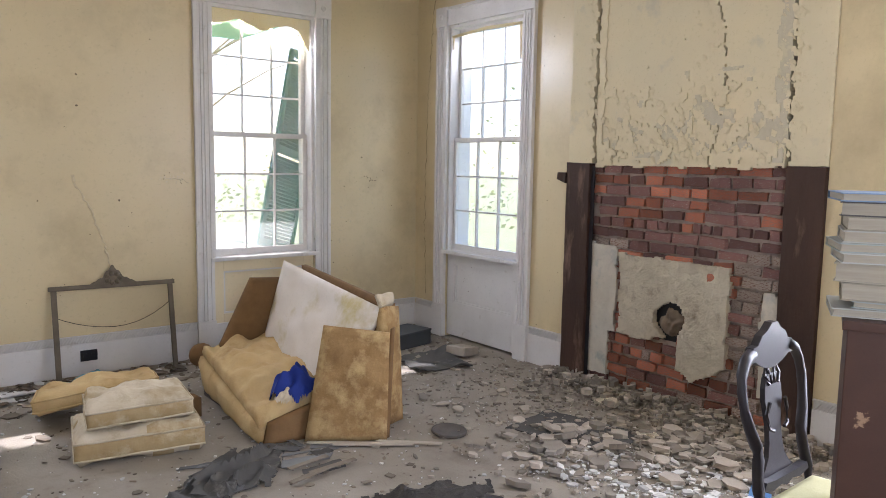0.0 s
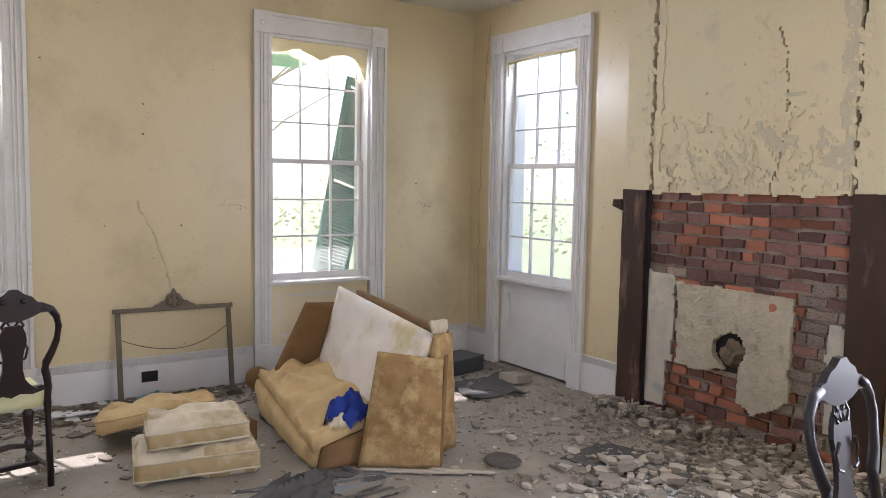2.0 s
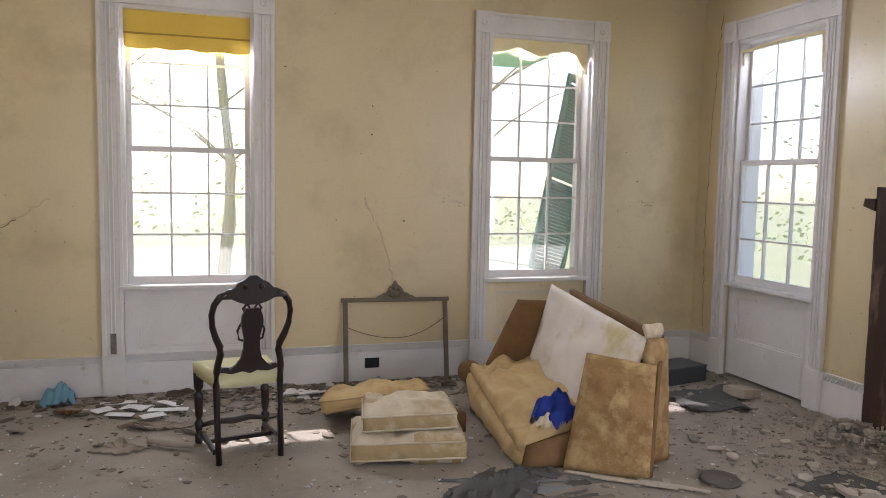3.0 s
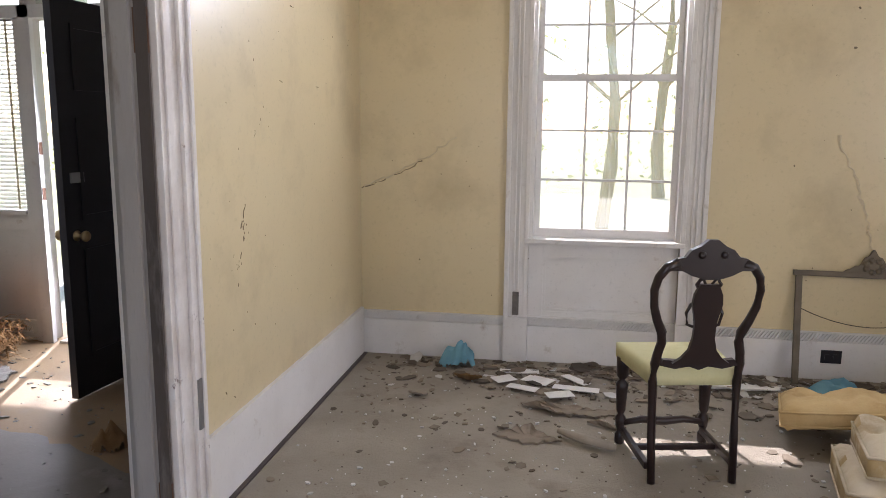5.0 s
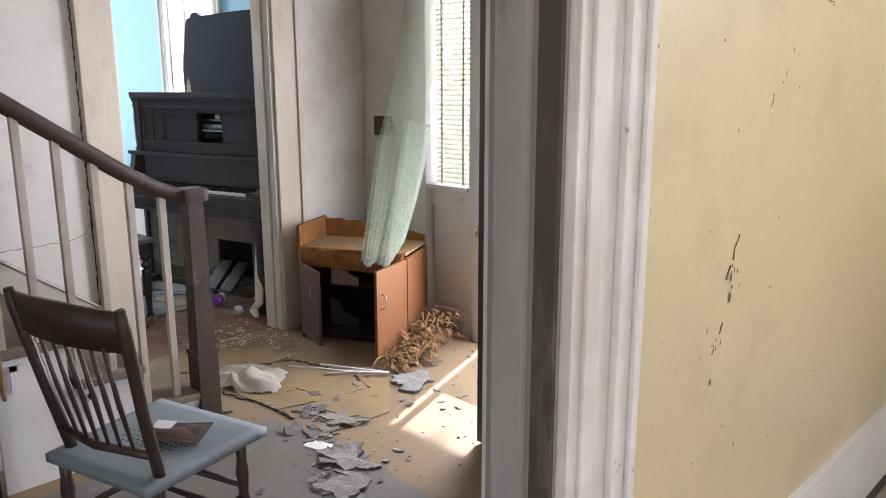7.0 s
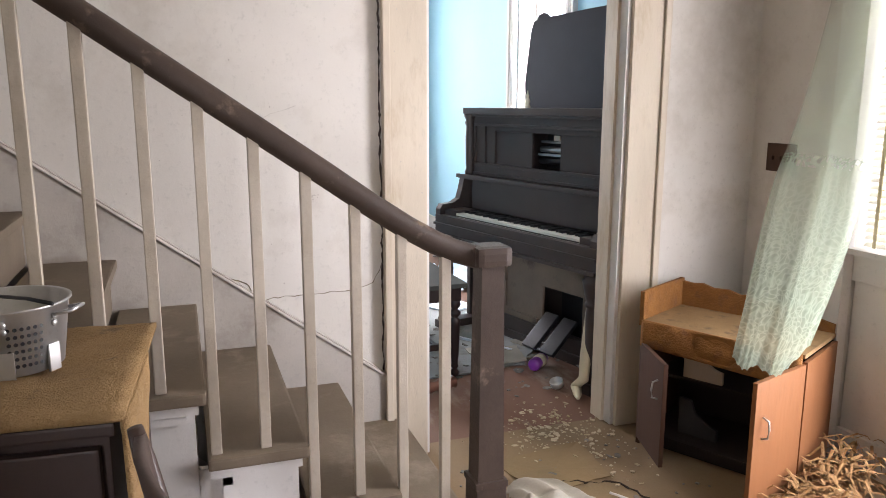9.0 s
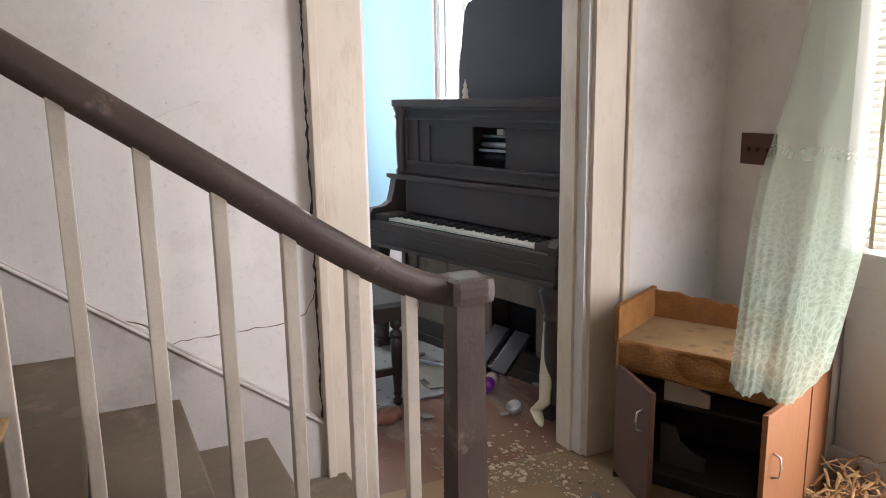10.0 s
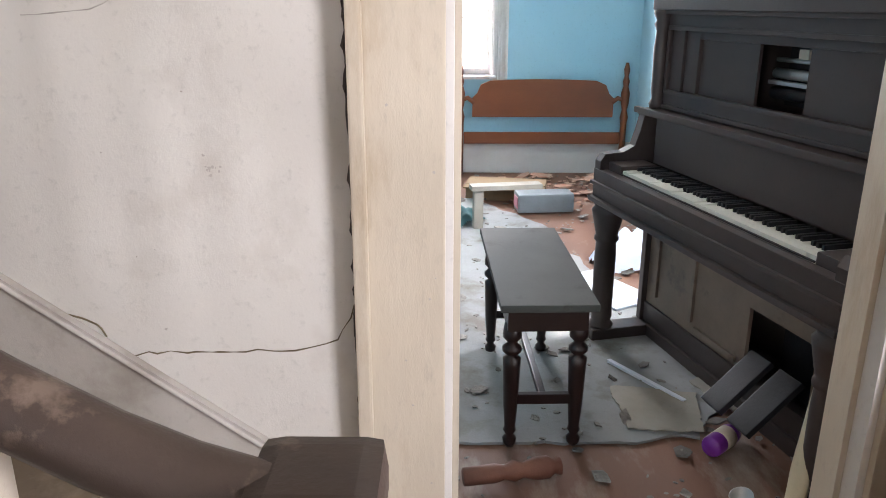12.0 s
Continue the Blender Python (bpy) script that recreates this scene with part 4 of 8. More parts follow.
# stained gold for cushion sides, darkened to hold their shade below the lit tops
M_BOXING = mat("stained_shaded_boxing", (0.42, 0.32, 0.17), (0.30, 0.20, 0.09), 0.9, 6, 80, 0.5, stain=(0.52, 0.44, 0.30), stain_scale=5, stain_lo=0.5, stain_hi=0.65, dist=0.01)


def cushion(c00, c10, c11, c01, thick, material, label, seed, puff=0.015):
    bm = bmesh.new()
    c = (Vector(c00) + Vector(c11)) / 2
    soft_panel(bm, *[Vector(p) - c for p in (c00, c10, c11, c01)], thick, 24, 18, puff + 0.012, 0.020, 0.55, seed)
    ob = part("sofa_cushion", bm, material, None, smooth=True)
    ob.location = c
    # upward faces keep the pale tone, the rest get the shaded side colour
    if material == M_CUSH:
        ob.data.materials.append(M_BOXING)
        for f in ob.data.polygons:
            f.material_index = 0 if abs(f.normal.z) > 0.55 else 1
    pipe = bmesh.new()
    for s in (1, -1):
        q = []
        cs = [Vector(p) - c for p in (c00, c10, c11, c01)]
        nrm = (cs[1] - cs[0]).cross(cs[3] - cs[0]).normalized()
        for k in range(4):
            for t in range(6):
                p = cs[k].lerp(cs[(k + 1) % 4], t / 6)
                q.append(p * 1.0 + nrm * s * thick * 0.29 + Vector((0, 0, 0.004 * noise.noise(p * 9))))
        q.append(q[0])
        sweep(pipe, q, 0.006, 6)
    part("piping", pipe, material, ob, smooth=True)
    return tagged(ob, label, "cushion", "loose sofa cushions")


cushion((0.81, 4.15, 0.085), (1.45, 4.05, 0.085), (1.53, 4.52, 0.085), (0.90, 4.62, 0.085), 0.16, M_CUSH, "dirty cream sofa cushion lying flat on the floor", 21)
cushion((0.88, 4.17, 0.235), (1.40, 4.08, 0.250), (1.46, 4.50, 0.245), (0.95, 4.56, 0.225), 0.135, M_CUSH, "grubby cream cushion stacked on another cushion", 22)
cushion((0.74, 4.84, 0.15), (1.42, 4.72, 0.22), (1.50, 5.10, 0.16), (0.84, 5.25, 0.10), 0.11, M_SEAT, "yellow-gold cushion tipped against the pile", 23)
bm = bmesh.new()
soft_panel(bm, (-0.13, -0.1, 0), (0.13, -0.1, 0), (0.13, 0.1, 0), (-0.13, 0.1, 0), 0.15, 10, 8, 0.01, 0.006, 0.8, 31)
o = tagged(part("bolster", bm, M_BROWNV, smooth=True), "small brown padded block on the floor", "bolster")
o.matrix_world = pose(1.46, 4.60, 0.08, 0, 0, 15)
bm = bmesh.new()
cloth_heap(bm, 0, 0, 0, 0.15, 0.12, 0.19, 3.0, 44)
o = tagged(part("blue_cloth", bm, mat("royal_blue_cloth", (0.014, 0.035, 0.24), (0.010, 0.022, 0.15), 0.75, 8, 80, 0.3), smooth=True), "crumpled royal blue cloth on the sofa seat", "cloth")
o.matrix_world = pose(1.985, 4.01, 0.230, 0, -10, 20)
bm = bmesh.new()
cloth_heap(bm, 0, 0, 0, 0.085, 0.06, 0.075, 5.0, 20)
o = tagged(part("white_rag", bm, M_CUSH, smooth=True), "small white rag beside the blue cloth", "cloth")
o.matrix_world = pose(1.90, 3.955, 0.215)

# ---- parlour: frame, chairs, chest, books ----
M_FRAME = mat("aged_bronze_frame", (0.17, 0.135, 0.095), (0.10, 0.08, 0.055), 0.6, 9, 60, 0.4)
mf = base("mirror_frame", pose(1.47, 5.80, 0, -11, 0, -4), "empty carved wooden mirror frame leaning on the wall", "frame")
for nm, b in (("side_rail", (-0.415, -0.378, -0.014, 0.014, 0, 0.645)), ("side_rail", (0.385, 0.42, -0.014, 0.014, 0, 0.645)), ("top_rail", (-0.43, 0.435, -0.017, 0.017, 0.645, 0.678))):
    boxpart(nm, b, M_FRAME, mf, bevel=0.006)
bm = bmesh.new()
out = []
for k in range(41):
    t = k / 40 * 2 - 1
    h = 0.045 + 0.085 * math.exp(-(t / 0.32) ** 2) + 0.012 * math.cos(t * 22) * (1 - abs(t)) if abs(t) < 0.96 else 0.0
    out.append((0.165 * t, 0.672 + max(0.0, h * (1 - abs(t) ** 3))))
plate(bm, out[::-1] + [(-0.165, 0.67)], 0.03)
for a in range(7):
    r = 0.018
    bmesh.ops.create_uvsphere(bm, u_segments=8, v_segments=6, radius=r, matrix=Matrix.Translation((0.045 * math.cos(a * 0.9), -0.016, 0.715 + 0.035 * math.sin(a * 0.9))))
part("crest", bm, M_FRAME, mf, "carved floral crest", False)
bm = bmesh.new()
sweep(bm, [(0.40 * t, 0.004, 0.36 + 0.0 + 0.10 * t * t * (1.6 if t > 0 else 1)) for t in [k / 12 * 2 - 1 for k in range(13)]], 0.0025, 5)
part("hanging_wire", bm, M_DARKWOOD, mf, "slack hanging wire")
ow_ = base("outlet", pose(1.30, NY - 0.026, 0.145), "black electrical outlet plate on the baseboard", "outlet")
M_BLACK = mat("black_plastic", (0.02, 0.02, 0.024), rough=0.4)
boxpart("plate", (-0.058, 0.058, -0.004, 0.004, -0.04, 0.04), M_BLACK, ow_, bevel=0.002)
for x in (-0.025, 0.025):
    boxpart("socket", (x - 0.013, x + 0.013, -0.008, -0.004, -0.016, 0.016), M_BLACK, ow_, bevel=0.002)

M_MAHOG = mat("dark_mahogany", (0.020, 0.009, 0.008), (0.012, 0.006, 0.006), 0.34, 6, 70, 0.15, 0.5)
M_MAHOGB = mat("blackened_chair_wood", (0.030, 0.024, 0.030), (0.018, 0.015, 0.02), 0.48, 6, 70, 0.15, 0.5)
M_OLIVE = mat("cream_olive_upholstery", (0.56, 0.53, 0.32), (0.46, 0.43, 0.22), 0.85, 6, 80, 0.3)


def antique_chair(m, wood, seat_mat, label):
    """Carved vase-back chair; local origin between the back feet, y to the front."""
    c = base("antique_chair", m, label, "chair", "carved vase-back chairs")
    for s in (-1, 1):
        bm = bmesh.new()
        sweep(bm, [(s * 0.175, 0.0, 0.0), (s * 0.178, 0.02, 0.2), (s * 0.18, 0.035, 0.44), (s * 0.180, 0.02, 0.52), (s * 0.174, 0.010, 0.57), (s * 0.162, 0.003, 0.62), (s * 0.166, -0.005, 0.665), (s * 0.192, -0.015, 0.72), (s * 0.211, -0.028, 0.78), (s * 0.218, -0.040, 0.85), (s * 0.206, -0.050, 0.905), (s * 0.178, -0.056, 0.945), (s * 0.13, -0.06, 0.965)],
              [0.017, 0.018, 0.020, 0.020, 0.019, 0.020, 0.021, 0.019, 0.017, 0.017, 0.018, 0.020, 0.022], 10)
        part("back_leg", bm, wood, c, smooth=True)
        bm = bmesh.new()
        lathe(bm, [(0.016, 0), (0.024, 0.01), (0.024, 0.05), (0.014, 0.065), (0.022, 0.09), (0.026, 0.13), (0.013, 0.15), (0.022, 0.17), (0.028, 0.28), (0.030, 0.30), (0.014, 0.32), (0.028, 0.34), (0.030, 0.40), (0.030, 0.43)], Matrix.Translation((s * 0.20, 0.41, 0)))
        part("front_leg", bm, wood, c, smooth=True)
        boxpart("side_stretcher", (s * 0.19 - 0.012, s * 0.19 + 0.012, 0.02, 0.40, 0.055, 0.085), wood, c, bevel=0.004)
    boxpart("cross_stretcher", (-0.18, 0.18, 0.20, 0.226, 0.058, 0.082), wood, c, bevel=0.004)
    bm = bmesh.new()
    sweep(bm, [(-0.19, 0.40, 0.11), (-0.1, 0.40, 0.125), (0, 0.40, 0.115), (0.1, 0.40, 0.125), (0.19, 0.40, 0.11)], [0.014, 0.018, 0.022, 0.018, 0.014], 8)
    part("front_stretcher", bm, wood, c, smooth=True)
    crest = [(-0.17, 0.935), (-0.14, 0.985), (-0.11, 0.99), (-0.085, 1.02), (-0.05, 1.035), (-0.02, 1.06), (0.02, 1.06), (0.05, 1.035), (0.085, 1.02), (0.11, 0.99), (0.14, 0.985), (0.17, 0.935), (0.12, 0.935), (0.08, 0.915), (0.03, 0.90), (-0.03, 0.90), (-0.08, 0.915), (-0.12, 0.935)]
    bm = bmesh.new()
    plate(bm, crest, 0.028, Matrix.Translation((0, -0.062, 0)))
    for s in (-1, 1):
        bmesh.ops.create_uvsphere(bm, u_segments=8, v_segments=6, radius=0.016, matrix=Matrix.Translation((s * 0.045, -0.078, 1.0)))
    part("crest_rail", bm, wood, c, "carved crest rail")
    half = [(0.02, 0.525), (0.12, 0.53), (0.085, 0.555), (0.058, 0.59), (0.046, 0.64), (0.044, 0.70), (0.052, 0.745), (0.062, 0.79), (0.058, 0.83), (0.044, 0.862), (0.036, 0.875)]
    bm = bmesh.new()
    plate(bm, half + [(-x, z) for x, z in half[::-1]], 0.018, Matrix.Translation((0, -0.025, 0)) @ Matrix.Rotation(radians(7), 4, "X") @ Matrix.Translation((0, 0.078, 0)))
    for s in (-1, 1):
        sweep(bm, [(s * 0.03, -0.04, 0.845), (s * 0.05, -0.048, 0.875), (s * 0.028, -0.055, 0.91)], 0.008, 6)
        sweep(bm, [(s * 0.008, -0.04, 0.845), (s * 0.012, -0.048, 0.875), (s * 0.03, -0.055, 0.905)], 0.006, 6)
        sweep(bm, [(s * 0.055, -0.02, 0.79), (s * 0.075, -0.02, 0.75), (s * 0.066, -0.012, 0.70), (s * 0.04, -0.008, 0.69)], 0.007, 6)
    part("vase_splat", bm, wood, c, "pierced vase splat")
    shoe = [(-0.165, 0.52), (-0.15, 0.545), (-0.09, 0.54), (0.09, 0.54), (0.15, 0.545), (0.165, 0.52), (0.10, 0.505), (0.04, 0.515), (0, 0.50), (-0.04, 0.515), (-0.10, 0.505)]
    bm = bmesh.new()
    plate(bm, shoe[::-1], 0.03, Matrix.Translation((0, 0.018, 0)))
    part("lower_rail", bm, wood, c)
    bm = bmesh.new()
    soft_panel(bm, (-0.185, 0.04, 0.455), (0.185, 0.04, 0.455), (0.225, 0.45, 0.455), (-0.225, 0.45, 0.455), 0.085, 14, 14, 0.012, 0.004, 0.8, 41)
    part("seat", bm, seat_mat, c, "cream and olive padded seat", True)
    return c


antique_chair(pose(0.286, 4.41, 0, 0, 0, 12), M_MAHOG, M_OLIVE, "dark carved mahogany chair with a cream upholstered seat")
antique_chair(pose(2.49, 1.37, 0, 0, 0, 183), M_MAHOGB, M_OLIVE, "blackened carved vase-back chair beside the chest")

M_VENEER = mat("peeling_brown_veneer", (0.075, 0.036, 0.026), (0.052, 0.026, 0.02), 0.45, 4, 60, 0.2, stain=(0.30, 0.20, 0.13), stain_scale=9, stain_lo=0.64, stain_hi=0.67)
ch = base("tall_chest", pose(1.935, 0.937, 0, 0, 0, -65), "tall brown veneered chest with peeling corners", "chest")
boxpart("body", (0.0, 0.75, 0.0, 0.42, 0.06, 1.19), M_VENEER, ch, bevel=0.004)
boxpart("top", (-0.012, 0.762, -0.012, 0.42, 1.19, 1.215), M_VENEER, ch, bevel=0.004)
boxpart("plinth", (0.02, 0.73, 0.02, 0.40, 0, 0.06), M_DARKWOOD, ch)
bk_cols = [(0.62, 0.62, 0.58), (0.44, 0.40, 0.32), (0.70, 0.70, 0.68), (0.50, 0.56, 0.55), (0.16, 0.15, 0.15), (0.58, 0.54, 0.44), (0.28, 0.40, 0.62), (0.10, 0.10, 0.12)]
M_PAGE = mat("aged_page_edges", (0.44, 0.40, 0.33), (0.30, 0.265, 0.21), 0.9, 4, 160, 0.4, stretch=(1, 1, 12))
rngb = random.Random(8)
zb = 1.217
mbase = pose(1.935, 0.937, 0, 0, 0, -65)
for k, th in enumerate((0.022, 0.018, 0.045, 0.048, 0.026, 0.024, 0.030, 0.034, 0.036, 0.022)):
    w, d = rngb.uniform(0.20, 0.235), rngb.uniform(0.27, 0.30)
    cm = mat("book_cover", tuple(0.72 * c for c in bk_cols[[0, 3, 1, 5, 2, 3, 0, 1, 4, 6][k]]), rough=0.55, scale=5)
    b = base("book", mbase @ pose(0.08 + rngb.uniform(-0.025, 0.025), 0.03, zb, 0, 0, rngb.uniform(-9, 9)), "worn pale hardback book in a stack" if k < 9 else "blue-covered book on top of a stack", "book", "stack of books")
    cov = bmesh.new()
    add_box(cov, -0.10, -0.10 + d, 0, w, 0, 0.003)
    add_box(cov, -0.10, -0.10 + d, 0, w, th - 0.003, th)
    add_box(cov, -0.10, -0.10 + d, w - 0.003, w, 0.003, th - 0.003)
    part("cover", cov, cm, b)
    boxpart("page_block", (-0.095, -0.104 + d, 0.006, w - 0.004, 0.003, th - 0.003), M_PAGE, b)
    zb += th + 0.001
br = tagged(boxpart("broken_strut", (-0.018, 0.018, -0.012, 0.012, 0, 1.0), M_MAHOGB, bevel=0.003), "black broken wooden strut leaning beside the chest", "strut")
br.matrix_world = pose(2.42, 1.14, 0, 10, 17, 30)

# ---- parlour: shades and shutter ----
M_SHADE = mat("yellow_roller_shade", (0.72, 0.50, 0.08), (0.66, 0.44, 0.07), 0.7, 3, 60, 0.1)
M_SHADEPALE = mat("faded_yellow_shade", (0.76, 0.62, 0.30), (0.72, 0.66, 0.46), 0.75, 4, 60, 0.1)


def hanging_shade(name, x0, x1, z_top, drop, material, label, scallop, seed, torn=False):
    sh = base(name, pose(0, NY + 0.03, 0), label, "shade")
    bm = bmesh.new()
    n = 48
    top, bot = [], []
    for k in range(n + 1):
        t = k / n
        x = x0 + (x1 - x0) * t
        d = drop(t) + (0.014 * abs(math.sin(t * math.pi * scallop)) if scallop else 0) + (0.02 * noise.noise(Vector((t * 9, seed, 0))) if torn else 0)
        y = 0.004 * math.sin(t * 9)
        top.append(bm.verts.new((x, y, z_top)))
        bot.append(bm.verts.new((x, y + 0.006 * math.sin(t * 14), z_top - d)))
    for k in range(n):
        bm.faces.new((top[k], top[k + 1], bot[k + 1], bot[k]))
    o = part("fabric", bm, material, sh)
    o.modifiers.new("thick", "SOLIDIFY").thickness = 0.002
    bm = bmesh.new()
    sweep(bm, [(x0 - 0.005, 0, z_top), (x1 + 0.005, 0, z_top)], 0.014, 10)
    part("roller", bm, M_SHADEPALE, sh, smooth=True)
    return sh


sh = hanging_shade("roller_shade", -0.50, 0.375, 2.765, lambda t: 0.265, M_SHADE, "yellow scalloped roller shade pulled part way down", 4, 1)
boxpart("hem_bar", (-0.50, 0.375, -0.008, 0.006, 2.590, 2.602), mat("ochre_hem", (0.42, 0.26, 0.04), rough=0.7), sh)
hanging_shade("roller_shade", 2.26, 3.15, 2.775, lambda t: 0.09 + 0.05 * math.cos(t * 6.3) ** 2 + (0.17 * max(0.0, (t - 0.86) / 0.14)), M_SHADEPALE, "torn yellow remains of a roller shade", 0, 2, True)
rodb = base("curtain_rod", pose(EX + 0.02, 0, 0), "pale broken shade roller with tatters", "rod")
bm = bmesh.new()
sweep(bm, [(0, B0 + 0.03, 2.70), (0, (B0 + B1) / 2, 2.715), (0, B1 - 0.03, 2.69)], 0.013, 8)
part("roller", bm, M_SHADEPALE, rodb, smooth=True)
for y, l in ((B1 - 0.05, 0.12), (B0 + 0.06, 0.28)):
    bm = bmesh.new()
    soft_panel(bm, (0, y, 2.70), (0, y + 0.035, 2.70), (0.005, y + 0.025, 2.70 - l), (0, y + 0.005, 2.70 - l), 0.004, 4, 8, 0, 0.006, 0.6, y)
    part("tatter", bm, M_SHADEPALE, rodb)

M_SHUT = mat("teal_green_shutter_paint", (0.012, 0.085, 0.062), (0.022, 0.12, 0.09), 0.6, 6, 50, 0.3, stain=(0.02, 0.10, 0.08), stain_scale=5, stain_lo=0.58, stain_hi=0.7)
st = base("shutter", pose(3.01, 6.44, 0.78, 0, 14.5, 22), "green louvred shutter hanging crooked outside the window", "shutter")
for b in ((-0.23, -0.185, -0.015, 0.015, 0, 1.82), (0.185, 0.23, -0.015, 0.015, 0, 1.82)):
    boxpart("stile", b, M_SHUT, st)
for z in (0.0, 0.86, 1.76):
    boxpart("rail", (-0.185, 0.185, -0.014, 0.014, z, z + 0.07), M_SHUT, st)
lm = None
for z in [0.085 + 0.032 * k for k in range(24)] + [0.95 + 0.032 * k for k in range(25)]:
    if lm is None:
        b_ = bmesh.new()
        add_box(b_, -0.19, 0.19, -0.018, 0.018, -0.003, 0.003, m=Matrix.Rotation(radians(-35), 4, "X"))
        lm = mesh_of("louvre", b_, M_SHUT)
    o = new("louvre", lm)
    o.parent = st
    o.location = (0, 0, z)


# ---- hall: chair, chest, cabinet, curtain ----
M_CHAIRB = mat("dark_brown_chair_paint", (0.06, 0.036, 0.030), (0.04, 0.024, 0.02), 0.4, 7, 60, 0.2, 0.4)
M_SEATBLUE = mat("grey_blue_painted_seat", (0.24, 0.275, 0.30), (0.19, 0.22, 0.245), 0.55, 7, 60, 0.2, stain=(0.22, 0.20, 0.18), stain_scale=8, stain_lo=0.6, stain_hi=0.72)
sc = base("spindle_chair", pose(-2.94, 3.22, 0, 0, 0, 16), "dark brown spindle-back chair with a worn blue-grey seat", "chair")
for s in (-1, 1):
    bm = bmesh.new()
    sweep(bm, [(s * 0.185, 0.10, 0.43), (s * 0.20, 0.05, 0.65), (s * 0.222, 0.0, 0.90), (s * 0.226, -0.01, 0.955)], [0.017, 0.017, 0.018, 0.013], 8)
    part("back_post", bm, M_CHAIRB, sc, smooth=True)
    for y, dy in ((0.07, -0.05), (0.40, 0.03)):
        bm = bmesh.new()
        lathe(bm, [(0.012, 0), (0.016, 0.05), (0.015, 0.18), (0.021, 0.22), (0.015, 0.25), (0.021, 0.32), (0.016, 0.36), (0.019, 0.43)], Matrix.Translation((s * 0.19, y, 0)))
        part("leg", bm, M_CHAIRB, sc, smooth=True)
    for z in (0.14, 0.24):
        bm = bmesh.new()
        sweep(bm, [(s * 0.19, 0.07, z), (s * 0.19, 0.235, z), (s * 0.19, 0.40, z)], [0.008, 0.012, 0.008], 8)
        part("side_rung", bm, M_CHAIRB, sc, smooth=True)
for y, z in ((0.40, 0.17), (0.40, 0.27), (0.07, 0.2)):
    bm = bmesh.new()
    sweep(bm, [(-0.19, y, z), (0, y, z), (0.19, y, z)], [0.008, 0.013, 0.008], 8)
    part("rung", bm, M_CHAIRB, sc, smooth=True)
bm = bmesh.new()
soft_panel(bm, (-0.215, 0.03, 0.435), (0.215, 0.03, 0.435), (0.235, 0.47, 0.435), (-0.235, 0.47, 0.435), 0.035, 14, 12, 0.0, 0.002, 0.75, 51)
part("seat", bm, M_SEATBLUE, sc, "worn blue-grey painted seat", True)
bm = bmesh.new()
rngs = random.Random(3)
for i in range(13):
    for j in range(9):
        x, y = -0.12 + i * 0.02, 0.17 + j * 0.02
        if (i - 6) ** 2 / 36 + (j - 4) ** 2 / 16 < 1.05:
            bmesh.ops.create_circle(bm, cap_ends=True, radius=0.006, segments=6, matrix=Matrix.Translation((x, y, 0.4545)))
part("perforations", bm, M_DARKWOOD, sc, "pattern of small drilled holes")
n = 24
bm = bmesh.new()
ra, rb = [], []
for k in range(n + 1):
    t = k / n * 2 - 1
    x, y = 0.218 * t, -0.004 - 0.035 * (1 - t * t)
    zt = 0.945 + 0.012 * (1 - t * t)
    for lst, dy in ((ra, -0.009), (rb, 0.009)):
        lst.append((bm.verts.new((x, y + dy + 0.02, 0.835)), bm.verts.new((x, y + dy, zt))))
for k in range(n):
    for lst in (ra, rb):
        bm.faces.new((lst[k][0], lst[k + 1][0], lst[k + 1][1], lst[k][1]))
    bm.faces.new((ra[k][1], ra[k + 1][1], rb[k + 1][1], rb[k][1]))
    bm.faces.new((ra[k][0], ra[k + 1][0], rb[k + 1][0], rb[k][0]))
part("crest_rail", bm, M_CHAIRB, sc, "broad curved crest rail", True)
bm = bmesh.new()
sweep(bm, [(-0.19, 0.075, 0.52), (0, 0.045, 0.52), (0.19, 0.075, 0.52)], 0.013, 8)
part("lower_back_rail", bm, M_CHAIRB, sc, smooth=True)
for k in range(7):
    t = (k - 3) / 3
    bm = bmesh.new()
    sweep(bm, [(0.135 * t, 0.052 + 0.012 * t * t, 0.52), (0.148 * t, 0.02, 0.68), (0.155 * t, -0.015, 0.845)], [0.005, 0.008, 0.005], 6)
    part("spindle", bm, M_CHAIRB, sc, smooth=True)
bx = base("magazine", pose(-2.95, 3.50, 0.457, 0, 0, 40), "crumpled dark printed packet on the chair seat", "packet")
bm = bmesh.new()
soft_panel(bm, (-0.09, -0.05, 0.03), (0.08, -0.06, 0.012), (0.09, 0.05, 0.03), (-0.07, 0.06, 0.015), 0.008, 8, 6, 0.006, 0.012, 0.6, 61)
part("wrapper", bm, mat("dark_red_print", (0.16, 0.07, 0.06), (0.05, 0.05, 0.05), 0.35, 18, 90, 0.2), bx)
boxpart("white_label", (-0.07, -0.01, -0.03, 0.02, 0.045, 0.047), M_TRIM, bx)

M_CHEST = mat("dark_brown_chest", (0.040, 0.021, 0.018), (0.026, 0.014, 0.012), 0.5, 5, 60, 0.2, 0.4)
M_MATTING = mat("frayed_tan_carpet", (0.40, 0.25, 0.115), (0.29, 0.175, 0.075), 0.95, 12, 120, 1.0, stain=(0.20, 0.13, 0.07), stain_scale=10, stain_lo=0.6, stain_hi=0.7, dist=0.012)
dr = base("chest_of_drawers", pose(-3.26, 3.095, 0, 0, 0, -94), "dark chest of drawers with a sagging bottom drawer", "chest")
boxpart("body", (0.0, 0.95, -0.56, -0.02, 0.03, 0.90), M_CHEST, dr, bevel=0.004)
